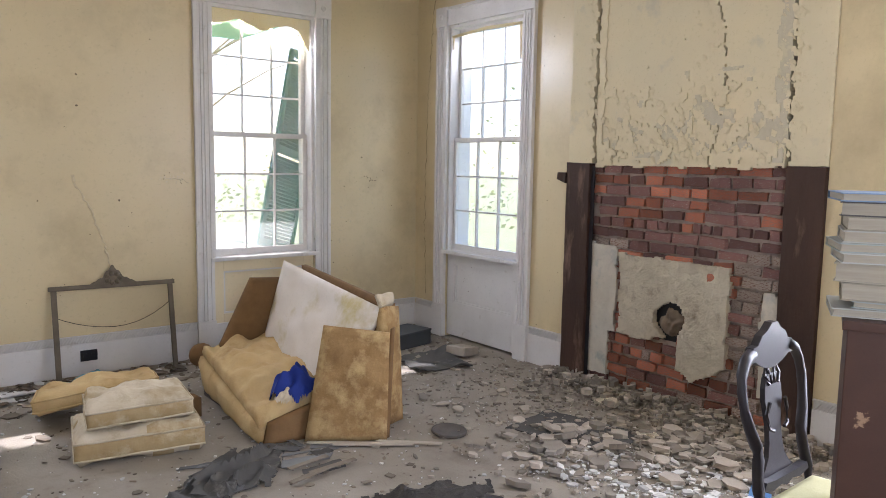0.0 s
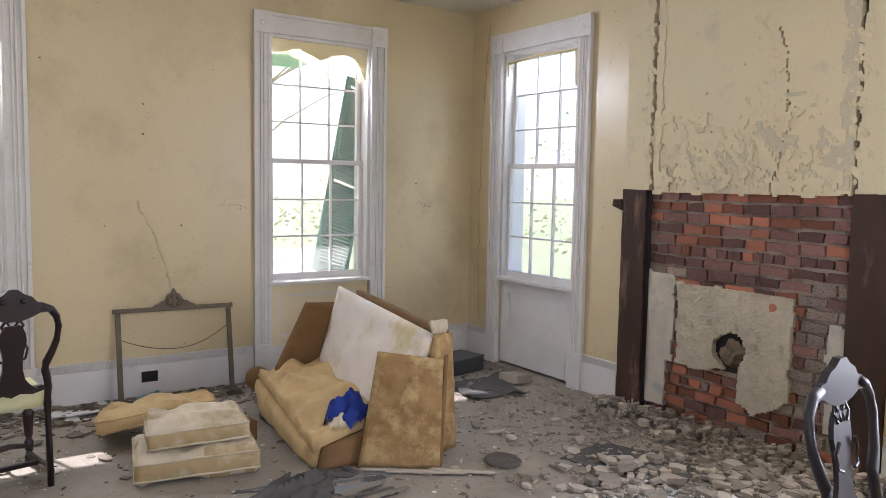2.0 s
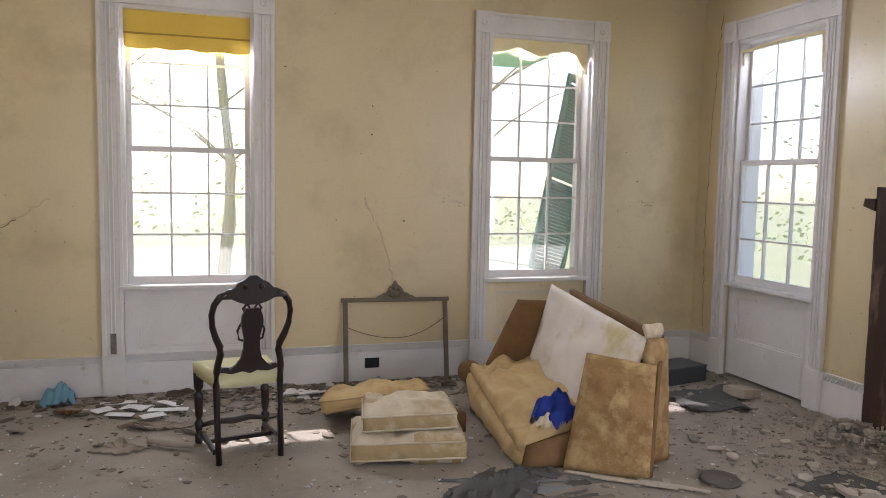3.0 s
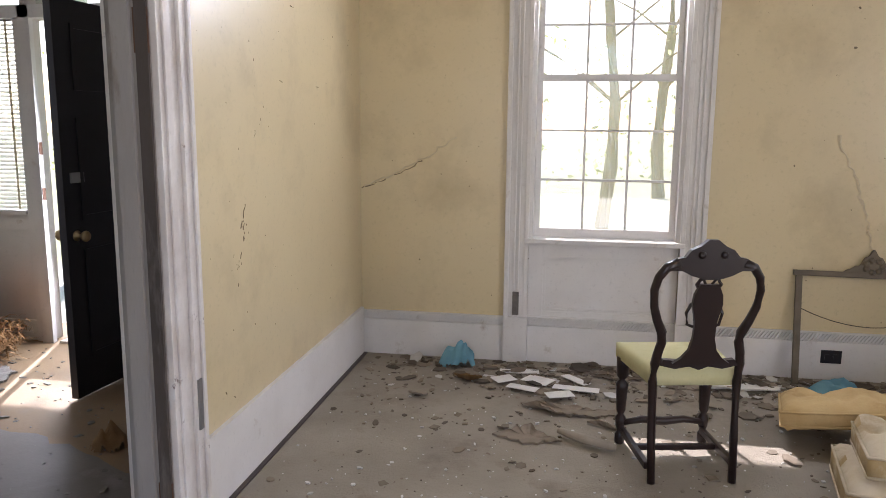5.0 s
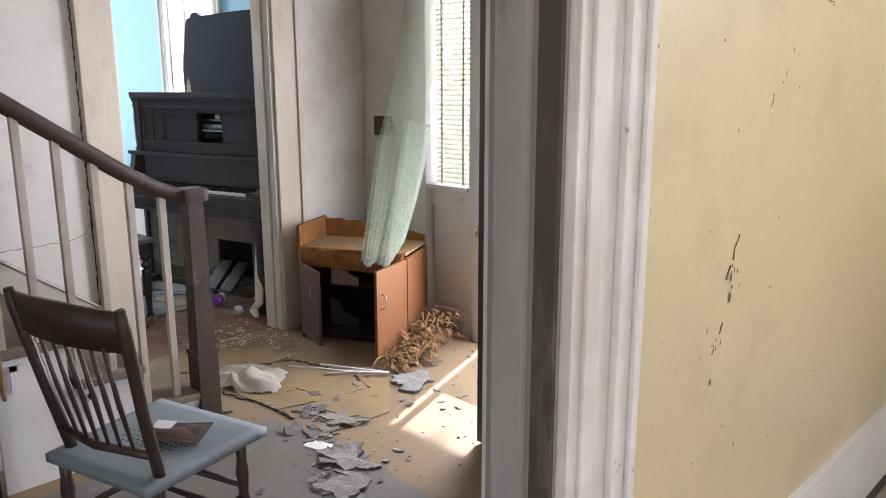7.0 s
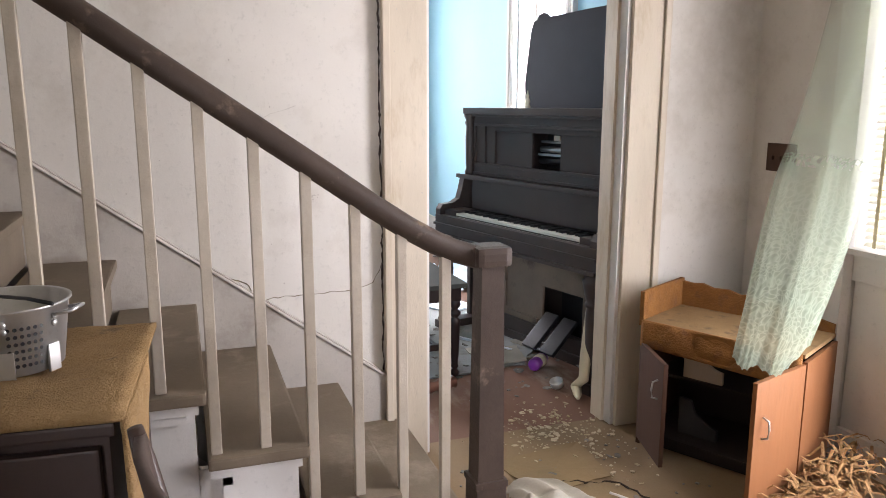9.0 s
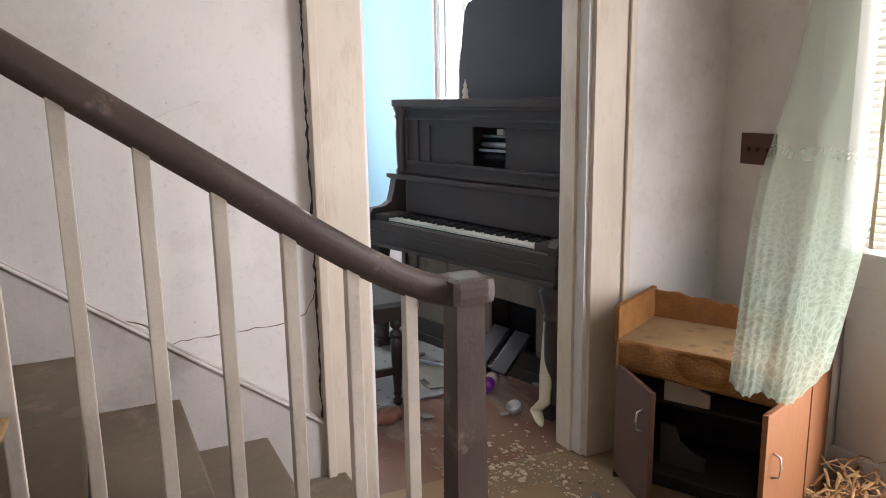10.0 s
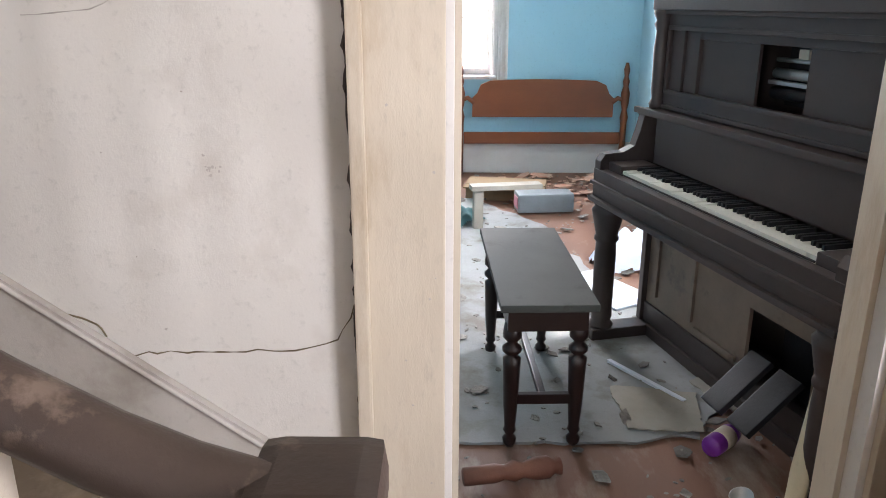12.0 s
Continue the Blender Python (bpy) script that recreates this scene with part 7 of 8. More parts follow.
# painted plaster of the breast above the bricks, split by long cracks
ragged_slab(lambda y, z: z > 1.585 + 0.02 * noise.noise(Vector((y * 9, 0, 0))) and 2.355 + nz_(0, z, 2, 0.022) < y < 3.765 + nz_(0, z, 5, 0.018) and not (0 < (y - (2.90 + 0.14 * math.sin(z * 2.2) + nz_(0, z * 1.5, 8, 0.03))) < 0.012 + 0.010 * noise.noise(Vector((0, z * 6, 4))) and z < 2.6),
            2.30, 3.82, 1.56, CEIL, -0.004, 0.10, M_PEELPAINT, "breast_plaster", fire, "peeling yellow plaster over the chimney breast", 0.014, 0.004, 1.0)
ragged_slab(lambda y, z: z > 1.60 and y < 4.021 and y > 3.80 + nz_(0, z, 6, 0.022), 3.76, 4.03, 1.59, CEIL, -0.006, 0.10, M_PEELPAINT, "crack_edge_plaster", fire, "broken plaster beside the long crack", 0.012, 0.006, 2.0)
ragged_slab(lambda y, z: z > 1.60 and y > 2.10 and y < 2.325 + nz_(0, z, 9, 0.03), 2.09, 2.37, 1.59, CEIL, -0.010, 0.10, M_PEELPAINT, "crack_edge_plaster", fire, "broken plaster beside the long crack", 0.012, 0.010, 3.0)
boxpart("crack_shadow_board", (0.06, 0.10, 2.10, 4.02, 1.55, CEIL), M_MORTAR, fire, "dark laths behind the cracks")
# curled flakes where the paint lifts
M_BARE = mat("bared_grey_plaster", (0.55, 0.495, 0.37), (0.43, 0.385, 0.285), 0.92, 9, 50, 0.5, stain=(0.55, 0.49, 0.34), stain_scale=9, stain_lo=0.54, stain_hi=0.6)
M_FLAKEY = mat("curled_yellow_paint", (0.66, 0.58, 0.40), (0.58, 0.50, 0.33), 0.8, 6, 50, 0.2)
rf = random.Random(21)


def paint_flakes(name, m, n, spread, parent, label, material, size=(0.01, 0.04)):
    """Small lifted flakes on a wall plane; local x along the wall, y out of it (toward -y), z up."""
    bm = bmesh.new()
    for _ in range(n):
        x, z = spread()
        s = rf.uniform(*size)
        k = rf.randint(4, 6)
        a0 = rf.uniform(0, 6.28)
        ring = []
        for q in range(k):
            a = a0 + 6.28 * q / k
            px, pz = s * rf.uniform(0.5, 1.0) * math.cos(a), s * rf.uniform(0.6, 1.3) * math.sin(a)
            ring.append(bm.verts.new((x + px, -0.0015 - max(0.0, pz + px * 0.4) * rf.uniform(0.1, 0.5), z + pz)))
        c = bm.verts.new((x, -0.003, z))
        for q in range(k):
            bm.faces.new((c, ring[q], ring[(q + 1) % k]))
    ob = part(name, bm, material, parent, label)
    ob.matrix_local = m
    ob.modifiers.new("thick", "SOLIDIFY").thickness = 0.0015
    return ob


east_local = Matrix.Translation((-0.006, 0, 0)) @ Matrix.Rotation(radians(-90), 4, "Z")
paint_flakes("paint_flakes", east_local, 120, lambda: (-(3.80 + rf.gauss(0, 0.035)), rf.uniform(1.62, 3.1)), fire, "curled paint along the crack", M_FLAKEY, (0.006, 0.026))
paint_flakes("paint_flakes", east_local, 150, lambda: (-(2.34 + rf.gauss(0, 0.05)), rf.uniform(1.62, 3.1)), fire, "curled paint along the crack", M_FLAKEY, (0.008, 0.032))
paint_flakes("paint_flakes", east_local, 90, lambda: (-rf.uniform(2.45, 3.72), 1.62 + abs(rf.gauss(0, 0.22))), fire, "curled paint above the bricks", M_FLAKEY, (0.010, 0.045))
paint_flakes("paint_flakes", east_local, 40, lambda: (-(2.92 + 0.14 * rf.gauss(0, 0.4)), rf.uniform(1.62, 2.7)), fire, "curled paint along the middle crack", M_FLAKEY, (0.008, 0.03))
# plaster infill with the flue hole, and a grey strip beside it


def patch(y, z):
    e = nz_(y, z, 3, 0.022)
    if (y - 3.085) ** 2 / 0.0155 + (z - 0.565) ** 2 / 0.0150 < 1 + nz_(y, z, 11, 0.25):
        return False
    if not (2.66 + e < y < 3.51 + e and 0.14 < z < 0.97 + e * 0.7):
        return False
    low = 0.40 if y > 3.30 else 0.40 + (3.30 - y) * 0.25 if y > 3.02 else 0.17 + abs(y - 2.90) * 0.7
    return z > low + e * 1.3


ragged_slab(lambda y, z: nz_(y, z, 7, 1.0) + nz_(y, z, 23, 0.5) > 0.02 + abs(z - 1.82) * 1.5 and z > 1.64, 2.42, 3.74, 1.62, 2.2, -0.0062, 0.012, M_BARE, "bare_patch", fire, "grey plaster bared where the paint fell off", 0.012, 0.004, 1.0)
ragged_slab(lambda y, z: nz_(y, z, 31, 1.0) + nz_(y * 2.2, z * 2.2, 17, 0.5) > 0.06 + max(0.0, z - 1.84) * 1.7 and z > 1.612 + 0.02 * noise.noise(Vector((y * 12, 0, 5))) and abs(y - 2.96) > 0.02, 2.40, 3.74, 1.60, 2.6, -0.013, 0.010, M_FLAKEY, "lifted_paint", fire, "lifted islands of peeling yellow paint", 0.012, 0.010, 7.0)
ragged_slab(lambda y, z: 2.352 + nz_(0, z, 41, 0.02) < y < 2.43 + nz_(0, z, 44, 0.035), 2.32, 2.50, 1.62, CEIL, -0.011, 0.010, M_BARE, "bare_strip", fire, "bare crumbling plaster along the long crack", 0.011, 0.010, 8.0)
ragged_slab(lambda y, z: 3.70 + nz_(0, z, 51, 0.025) < y < 3.752 + nz_(0, z, 54, 0.010), 3.62, 3.79, 1.62, CEIL, -0.013, 0.011, M_FLAKEY, "lifted_paint", fire, "paint curling away beside the long crack", 0.011, 0.010, 9.0)
ragged_slab(patch, 2.58, 3.58, 0.10, 1.02, 0.0, 0.05, M_PLASTER, "plaster_infill", fire, "cracked tan plaster closing the firebox", 0.014, 0.020, 4.0)
ragged_slab(lambda y, z: 3.55 + nz_(0, z, 12, 0.02) < y < 3.78 and 0.08 < z < 1.02 + nz_(y, 0, 3, 0.02) and not (z < 0.4 and y < 3.60), 3.5, 3.80, 0.06, 1.06, 0.006, 0.05, M_PLASTERG, "plaster_strip", fire, "grey plaster strip beside the post", 0.015, 0.01, 5.0)
ragged_slab(lambda y, z: 2.33 < y < 2.44 + nz_(0, z, 14, 0.02) and 0.2 < z < 0.85 + nz_(y, 0, 3, 0.03), 2.32, 2.5, 0.1, 0.95, 0.008, 0.05, M_PLASTERG, "plaster_strip", fire, "grey plaster strip beside the post", 0.015, 0.012, 6.0)
boxpart("flue_back", (0.041, 0.0445, 2.94, 3.23, 0.42, 0.71), M_BLACK, fire)
bm = bmesh.new()
cloth_heap(bm, 0, 0, 0, 0.10, 0.09, 0.05, 23.0, 26)
o = part("flue_stuffing", bm, mat("brown_flue_rag", (0.13, 0.09, 0.06), (0.22, 0.17, 0.12), 0.8, 12, 60, 0.5), fire, "crumpled sacking stuffed in the flue hole", True)
o.location, o.rotation_euler = (0.040, 3.07, 0.555), (0, radians(-90), 0)
# timber posts left from the mantel
for nm, y0, y1, s in (("post", 3.80, 4.02, 1), ("post", 2.105, 2.33, 2)):
    bm = bmesh.new()
    add_box(bm, -0.03, 0.045, y0, y1, 0.0, 1.60, bevel=0.006)
    bmesh.ops.subdivide_edges(bm, edges=[e for e in bm.edges if abs(e.verts[0].co.z - e.verts[1].co.z) > 0.5], cuts=24)
    for v in bm.verts:
        v.co += Vector((0.006, 0.010, 0.01)) * noise.noise(v.co * 6 + Vector((s * 5, 0, 0)))
    part(nm, bm, M_POST, fire, "charred dark timber post")
bm = bmesh.new()
soft_panel(bm, (-0.03, 4.02, 1.45), (-0.03, 4.11, 1.48), (-0.03, 4.10, 1.53), (-0.03, 4.02, 1.53), 0.03, 6, 4, 0, 0.012, 0.8, 91)
part("mantel_stub", bm, M_POST, fire, "splintered end of the mantel shelf")
boxpart("lath", (-0.006, 0.0, 3.77, 3.80, 0.0, 1.58), M_BLACK, fire)

# ---- parlour: cracks and scuffs on the walls ----
M_CRACK = mat("dark_wall_crack", (0.18, 0.14, 0.09), rough=0.95)
M_RIDGE = mat("lifted_paint_ridge", (0.66, 0.57, 0.40), (0.5, 0.42, 0.28), 0.8, 12, 60, 0.3)


def wall_crack(name, m, pts, rad, material, label, seed, wobble=0.008):
    """A crack or a lifted ridge along pts (x, z) on a wall plane."""
    rng = random.Random(seed)
    q = []
    for (xa, za), (xb, zb2) in zip(pts, pts[1:]):
        n = max(2, int(math.hypot(xb - xa, zb2 - za) / 0.025))
        for k in range(n):
            q.append((xa + (xb - xa) * k / n + rng.gauss(0, wobble), 0, za + (zb2 - za) * k / n + rng.gauss(0, wobble * 0.5)))
    q.append((pts[-1][0], 0, pts[-1][1]))
    bm = bmesh.new()
    sweep(bm, q, [rad * rng.uniform(0.35, 1.3) for _ in q], 5, 1.0)
    ob = tagged(part(name, bm, material), label, "crack", kind="structure")
    ob.matrix_world = m
    return ob


NW = pose(0, NY - 0.001, 0)
WW = pose(WX + 0.001, 0, 0, 0, 0, 90)
HWm = pose(HW + 0.001, 0, 0, 0, 0, 90)
wall_crack("trim_crack", NW, [(1.23, 1.45), (1.33, 1.25), (1.42, 1.0), (1.47, 0.80)], 0.010, M_RIDGE, "lifted paint crack on the yellow wall", 1)
wall_crack("trim_crack", NW, [(-1.60, 1.10), (-1.35, 1.20), (-1.18, 1.29), (-0.98, 1.42)], 0.006, M_RIDGE, "raised diagonal paint crack on the yellow wall", 2)
wall_crack("trim_crack", NW, [(-1.60, 1.085), (-1.36, 1.185), (-1.2, 1.27)], 0.003, M_CRACK, "thin dark diagonal crack", 3)
wall_crack("trim_crack", NW, [(1.84, 1.42), (1.95, 1.44), (2.07, 1.40)], 0.004, M_RIDGE, "flaking paint beside the window", 4)
wall_crack("trim_crack", HWm, [(3.985, 0.845), (3.94, 0.765), (3.86, 0.74), (3.70, 0.737), (3.50, 0.73), (3.42, 0.705)], 0.0018, M_CRACK, "thin black crack across the stair wall", 5, 0.004)
wall_crack("trim_crack", HWm, [(3.40, 1.40), (3.52, 1.41), (3.66, 1.46)], 0.0012, M_SKIRT, "hairline crack on the stair wall", 7, 0.004)
wall_crack("trim_crack", pose(EX - 0.001, 0, 0, 0, 0, -90), [(-5.72, 3.05), (-5.80, 2.2), (-5.83, 1.2), (-5.80, 0.35)], 0.002, M_CRACK, "hairline crack near the corner", 8)
for k, (pts, rad) in enumerate((([(4.345, 1.47), (4.325, 1.44)], 0.0016), ([(4.215, 1.165), (4.20, 1.14), (4.19, 1.11)], 0.0026), ([(4.18, 1.10), (4.162, 1.07)], 0.0034), ([(4.155, 0.97), (4.15, 0.945)], 0.0026), ([(4.128, 0.925), (4.118, 0.905)], 0.0034), ([(4.09, 0.975), (4.085, 0.962)], 0.0022),
                             ([(3.765, 1.48), (3.766, 1.40)], 0.0016), ([(4.79, 2.046), (4.83, 2.046)], 0.005), ([(3.972, 0.43), (3.978, 0.42)], 0.004), ([(4.04, 0.384), (4.055, 0.376)], 0.004), ([(4.63, 1.694), (4.665, 1.692)], 0.0022), ([(5.13, 1.686), (5.17, 1.686)], 0.0022))):
    wall_crack("trim_crack", WW, pts, rad * 0.65, M_CRACK, "dark scratch gouged in the yellow paint", 40 + k, 0.004)
wall_crack("trim_crack", HWm, [(3.982, 0.25), (3.984, 0.9), (3.979, 1.5), (3.983, 2.5)], 0.0045, M_DARKWOOD, "black gap between the plaster and the door casing", 60, 0.002)
wall_crack("trim_crack", HWm, [(3.30, 0.86), (3.36, 0.83), (3.45, 0.80), (3.47, 0.77)], 0.0018, M_CRACK, "short dark crack over the stair skirting", 63, 0.004)
M_SEAM = mat("dirt_filled_seam", (0.055, 0.042, 0.03), rough=0.95)
for k, (pts, rad) in enumerate((([(-4.15, 4.29), (-3.95, 4.35), (-3.70, 4.37), (-3.48, 4.31), (-3.25, 4.30), (-3.05, 4.20)], 0.007), ([(-3.94, 4.58), (-3.74, 4.62), (-3.70, 4.72), (-3.68, 4.84), (-3.88, 4.90)], 0.004), ([(-4.24, 4.30), (-4.36, 4.60), (-4.30, 4.80), (-3.98, 4.88)], 0.004), ([(-3.95, 4.35), (-3.92, 4.58)], 0.003), ([(-3.40, 4.55), (-3.42, 4.36)], 0.003))):
    wall_crack("trim_crack", pose(0, 0, 0.004, -90), pts, rad, M_SEAM, "dirt-filled broken seam in the hall linoleum", 80 + k, 0.007)
scuff = base("wall_scuffs", pose(0, 0, 0), "dark scratches and chips on the painted walls", "scuffs", kind="structure")
rs = random.Random(33)


def specks(m, n, gen, size, parent=scuff, material=M_CRACK, tall=1.0):
    bm = bmesh.new()
    for _ in range(n):
        x, z = gen()
        s = rs.uniform(*size)
        k = 5
        a0 = rs.uniform(0, 6)
        f = [bm.verts.new((x + s * rs.uniform(0.4, 1) * math.cos(a0 + 1.257 * q), -0.0012, z + tall * s * rs.uniform(0.4, 1) * math.sin(a0 + 1.257 * q))) for q in range(k)]
        bm.faces.new(f)
    ob = part("chip_marks", bm, material, parent)
    ob.matrix_local = m
    return ob


specks(WW, 9, lambda: (4.20 + rs.gauss(0, 0.012), 1.12 - abs(rs.gauss(0, 0.08))), (0.003, 0.009), tall=2.0)
specks(WW, 5, lambda: (4.12 + rs.gauss(0, 0.015), 0.92 + rs.gauss(0, 0.04)), (0.003, 0.010), tall=1.6)
specks(WW, 6, lambda: (4.38 + rs.gauss(0, 0.06), 1.55 + rs.gauss(0, 0.12)), (0.002, 0.006), tall=2.0)
specks(WW, 3, lambda: (rs.choice((4.656, 5.149)) + rs.gauss(0, 0.004), 1.685), (0.008, 0.014), tall=0.3)
specks(WW, 60, lambda: (rs.uniform(3.75, 5.8), rs.uniform(0.35, 2.4)), (0.002, 0.006))
specks(NW, 130, lambda: (rs.uniform(-1.5, 4.2), rs.uniform(0.35, 3.1)), (0.002, 0.007))
for nx, nz2 in ((1.289, 2.159), (1.289, 1.943), (1.013, 1.279), (1.55, 1.27), (3.635, 1.62), (0.62, 2.42)):
    specks(NW, 2, lambda: (nx + rs.gauss(0, 0.003), nz2 + rs.gauss(0, 0.003)), (0.007, 0.011))
specks(NW, 26, lambda: (1.92 + rs.gauss(0, 0.06), 1.43 + rs.gauss(0, 0.02)), (0.004, 0.014), material=M_RIDGE)
specks(NW, 12, lambda: (1.95 + rs.gauss(0, 0.06), 1.42 + rs.gauss(0, 0.022)), (0.003, 0.008))
specks(NW, 16, lambda: (3.72 + rs.gauss(0, 0.10), 1.41 + rs.gauss(0, 0.03)), (0.003, 0.009))
specks(NW, 10, lambda: (3.29 + rs.gauss(0, 0.03), 0.90 + rs.gauss(0, 0.03)), (0.003, 0.010))
specks(NW, 60, lambda: (3.6 + rs.gauss(0, 0.18), 1.45 + rs.gauss(0, 0.35)), (0.003, 0.012), material=M_RIDGE)
specks(NW, 40, lambda: (3.42 + rs.gauss(0, 0.05), 1.0 + rs.gauss(0, 0.15)), (0.004, 0.014), material=M_RIDGE)
specks(pose(EX - 0.001, 0, 0, 0, 0, -90), 70, lambda: (-rs.uniform(4.05, 5.9), rs.uniform(0.3, 3.0)), (0.002, 0.008))
specks(HWm, 26, lambda: (rs.uniform(2.4, 3.97), rs.uniform(0.7, 2.4)), (0.002, 0.005), material=M_SKIRT)
specks(HWm, 10, lambda: (3.72 + rs.gauss(0, 0.008), 1.12 + rs.gauss(0, 0.010)), (0.002, 0.006), material=M_SKIRT)
specks(pose(HW - 0.0 + 0.029, 0, 0, 0, 0, 90), 14, lambda: (rs.uniform(4.0, 4.16), rs.uniform(0.3, 2.2)), (0.002, 0.005), material=M_SKIRT)

# ---- parlour: floor litter ----
M_CHIP = mat("pale_plaster_chips", (0.36, 0.315, 0.265), (0.24, 0.205, 0.165), 0.9, 7, 60, 0.6, island=0.45)
M_CHIPD = mat("dark_dirt_crumbs", (0.22, 0.18, 0.14), (0.13, 0.105, 0.08), 0.95, 6, 50, 0.4, island=0.45)
M_CHIPW = mat("white_plaster_chips", (0.60, 0.59, 0.57), (0.46, 0.44, 0.42), 0.9, 5, 50, 0.3, island=0.3)
gs = lambda v, c, s: math.exp(-((v - c) / s) ** 2)
chips("plaster_rubble", 2300, (2.2, 4.24, 1.5, 5.4), (0.005, 0.036), M_CHIP, "broken plaster rubble spread before the fireplace", "rubble", 41, zs=(0, 0.006), thick=(0.003, 0.012),
      dens=lambda x, y: 0.06 + 0.9 * gs(x, 4.05 - 0.12 * (y - 3) ** 2, 0.75) * gs(y, 2.9, 1.1))
chips("hearth_rubble", 900, (3.72, 4.24, 1.9, 4.05), (0.010, 0.050), M_CHIP, "dirt and mortar heaped at the hearth", "rubble", 42, zs=(0, 0.05), thick=(0.01, 0.03), dens=lambda x, y: gs(x, 4.26, 0.30))
chips("white_rubble", 700, (2.6, 3.7, 1.6, 3.2), (0.005, 0.036), M_CHIPW, "white plaster chips on the floor", "rubble", 43, zs=(0, 0.012), thick=(0.003, 0.010), dens=lambda x, y: gs(x - 3.15 + 0.3 * (y - 2.2), 0, 0.30) * gs(y, 2.2, 0.45))
chips("wall_litter", 1500, (-1.5, 4.2, 4.6, 5.92), (0.008, 0.06), M_CHIPD, "dark flakes and dirt along the skirting", "litter", 44, thick=(0.002, 0.010), dens=lambda x, y: 0.05 + gs(y, 5.9, 0.42) * (0.35 + 0.65 * min(1.0, max(0.0, (x + 1.3) / 1.6))))
chips("scattered_crumbs", 2400, (-1.5, 4.2, 1.2, 5.9), (0.003, 0.016), M_CHIPW, "tiny plaster crumbs across the floor", "litter", 45, thick=(0.001, 0.006))
chips("scattered_dirt", 2000, (-1.5, 4.2, 1.2, 5.9), (0.004, 0.035), M_CHIPD, "dark crumbs across the dusty floor", "litter", 46, thick=(0.001, 0.006))
chips("bark_flakes", 150, (-1.3, 3.0, 5.2, 5.92), (0.020, 0.075), mat("dark_curled_flakes", (0.15, 0.115, 0.085), (0.08, 0.06, 0.045), 0.9, 9, 60, 0.5, island=0.5), "curled dark paint and bark flakes by the skirting", "litter", 48, zs=(0.0, 0.012), thick=(0.002, 0.006), dens=lambda x, y: 0.08 + gs(y, 5.85, 0.22))
chips("paper_shreds", 70, (-1.3, 3.0, 5.3, 5.92), (0.015, 0.06), M_CHIPW, "pale torn paper shreds by the skirting", "litter", 49, zs=(0.0, 0.012), thick=(0.001, 0.003), dens=lambda x, y: 0.05 + gs(y, 5.8, 0.2) * (gs(x, 0.7, 0.5) + 0.3))
M_SHARD = mat("grey_linoleum_shards", (0.165, 0.165, 0.165), (0.10, 0.10, 0.102), 0.7, 6, 60, 0.4, random_amt=0.4)
M_GREYF = mat("grey_torn_felt", (0.095, 0.090, 0.083), (0.055, 0.052, 0.048), 0.9, 5, 60, 0.5, stain=(0.20, 0.19, 0.17), stain_scale=6, stain_lo=0.58, stain_hi=0.7)


def buckled_sheet(name, corners, rise, material, label, category, seed, nu=44, nv=18):
    """A torn sheet shoved into ridges: sharp folds along its length, a ragged rim that touches the floor."""
    c00, c10, c11, c01 = (Vector((x, y, 0)) for x, y in corners)
    mid = (c00 + c10 + c11 + c01) / 4
    bm = bmesh.new()
    rows = []
    for j in range(nv + 1):
        v = j / nv
        row = []
        for i in range(nu + 1):
            u = i / nu
            p = c00.lerp(c10, u).lerp(c01.lerp(c11, u), v) - mid
            q = Vector((u * 1.9 + seed, v * 1.8, seed * 0.3))
            rim = min(1.0, 6 * min(u, 1 - u, v * 0.7, (1 - v) * 0.7))
            p += Vector((noise.noise(q * 3.3), noise.noise(q * 3.3 + Vector((4, 2, 9))), 0)) * 0.035 * (1.4 - rim)
            ridge = 1 - abs(noise.noise(q)) * 2.6
            z = rise * max(0.0, ridge) ** 1.6 * (0.25 + 0.75 * rim) + 0.25 * rise * max(0.0, noise.noise(q * 2.9)) + 0.004
            row.append(bm.verts.new((p.x, p.y, z)))
        rows.append(row)
    for j in range(nv):
        for i in range(nu):
            e = min(i, nu - 1 - i, j, nv - 1 - j)
            if e < 3 and noise.noise(Vector((i * 0.35 + seed, j * 0.35, seed))) > 0.08 + 0.12 * e:
                continue
            bm.faces.new((rows[j][i], rows[j][i + 1], rows[j + 1][i + 1], rows[j + 1][i]))
    for v in [v for v in bm.verts if not v.link_faces]:
        bm.verts.remove(v)
    ob = tagged(part(name, bm, material), label, category)
    ob.location = mid
    ob.modifiers.new("thick", "SOLIDIFY").thickness = 0.004
    return ob


buckled_sheet("torn_felt", [(1.10, 3.52), (1.55, 3.40), (1.84, 3.84), (1.56, 3.96)], 0.085, M_GREYF, "torn dark grey linoleum buckled up off the floor", "linoleum", 5.1)
buckled_sheet("torn_felt", [(1.00, 3.44), (1.34, 3.36), (1.48, 3.66), (1.28, 3.74)], 0.05, M_GREYF, "grey linoleum scrap folded beside a larger one", "linoleum", 7.7)
buckled_sheet("torn_felt", [(1.60, 2.72), (2.28, 2.55), (2.42, 2.80), (1.80, 3.06)], 0.075, mat("black_felt_underlay", (0.035, 0.032, 0.030), (0.07, 0.062, 0.055), 0.95, 14, 80, 0.9, dist=0.01), "shredded black underlay heaped on the floor", "felt", 3.3)
chips("plaster_slabs", 330, (2.5, 4.2, 1.8, 3.7), (0.022, 0.075), M_CHIP, "flat broken slabs of fallen wall plaster", "rubble", 47, zs=(0.0, 0.012), thick=(0.012, 0.024), dens=lambda x, y: 0.04 + gs(y - 2.55 + 0.55 * (x - 3.5), 0, 0.32) * gs(x, 3.6, 0.6))
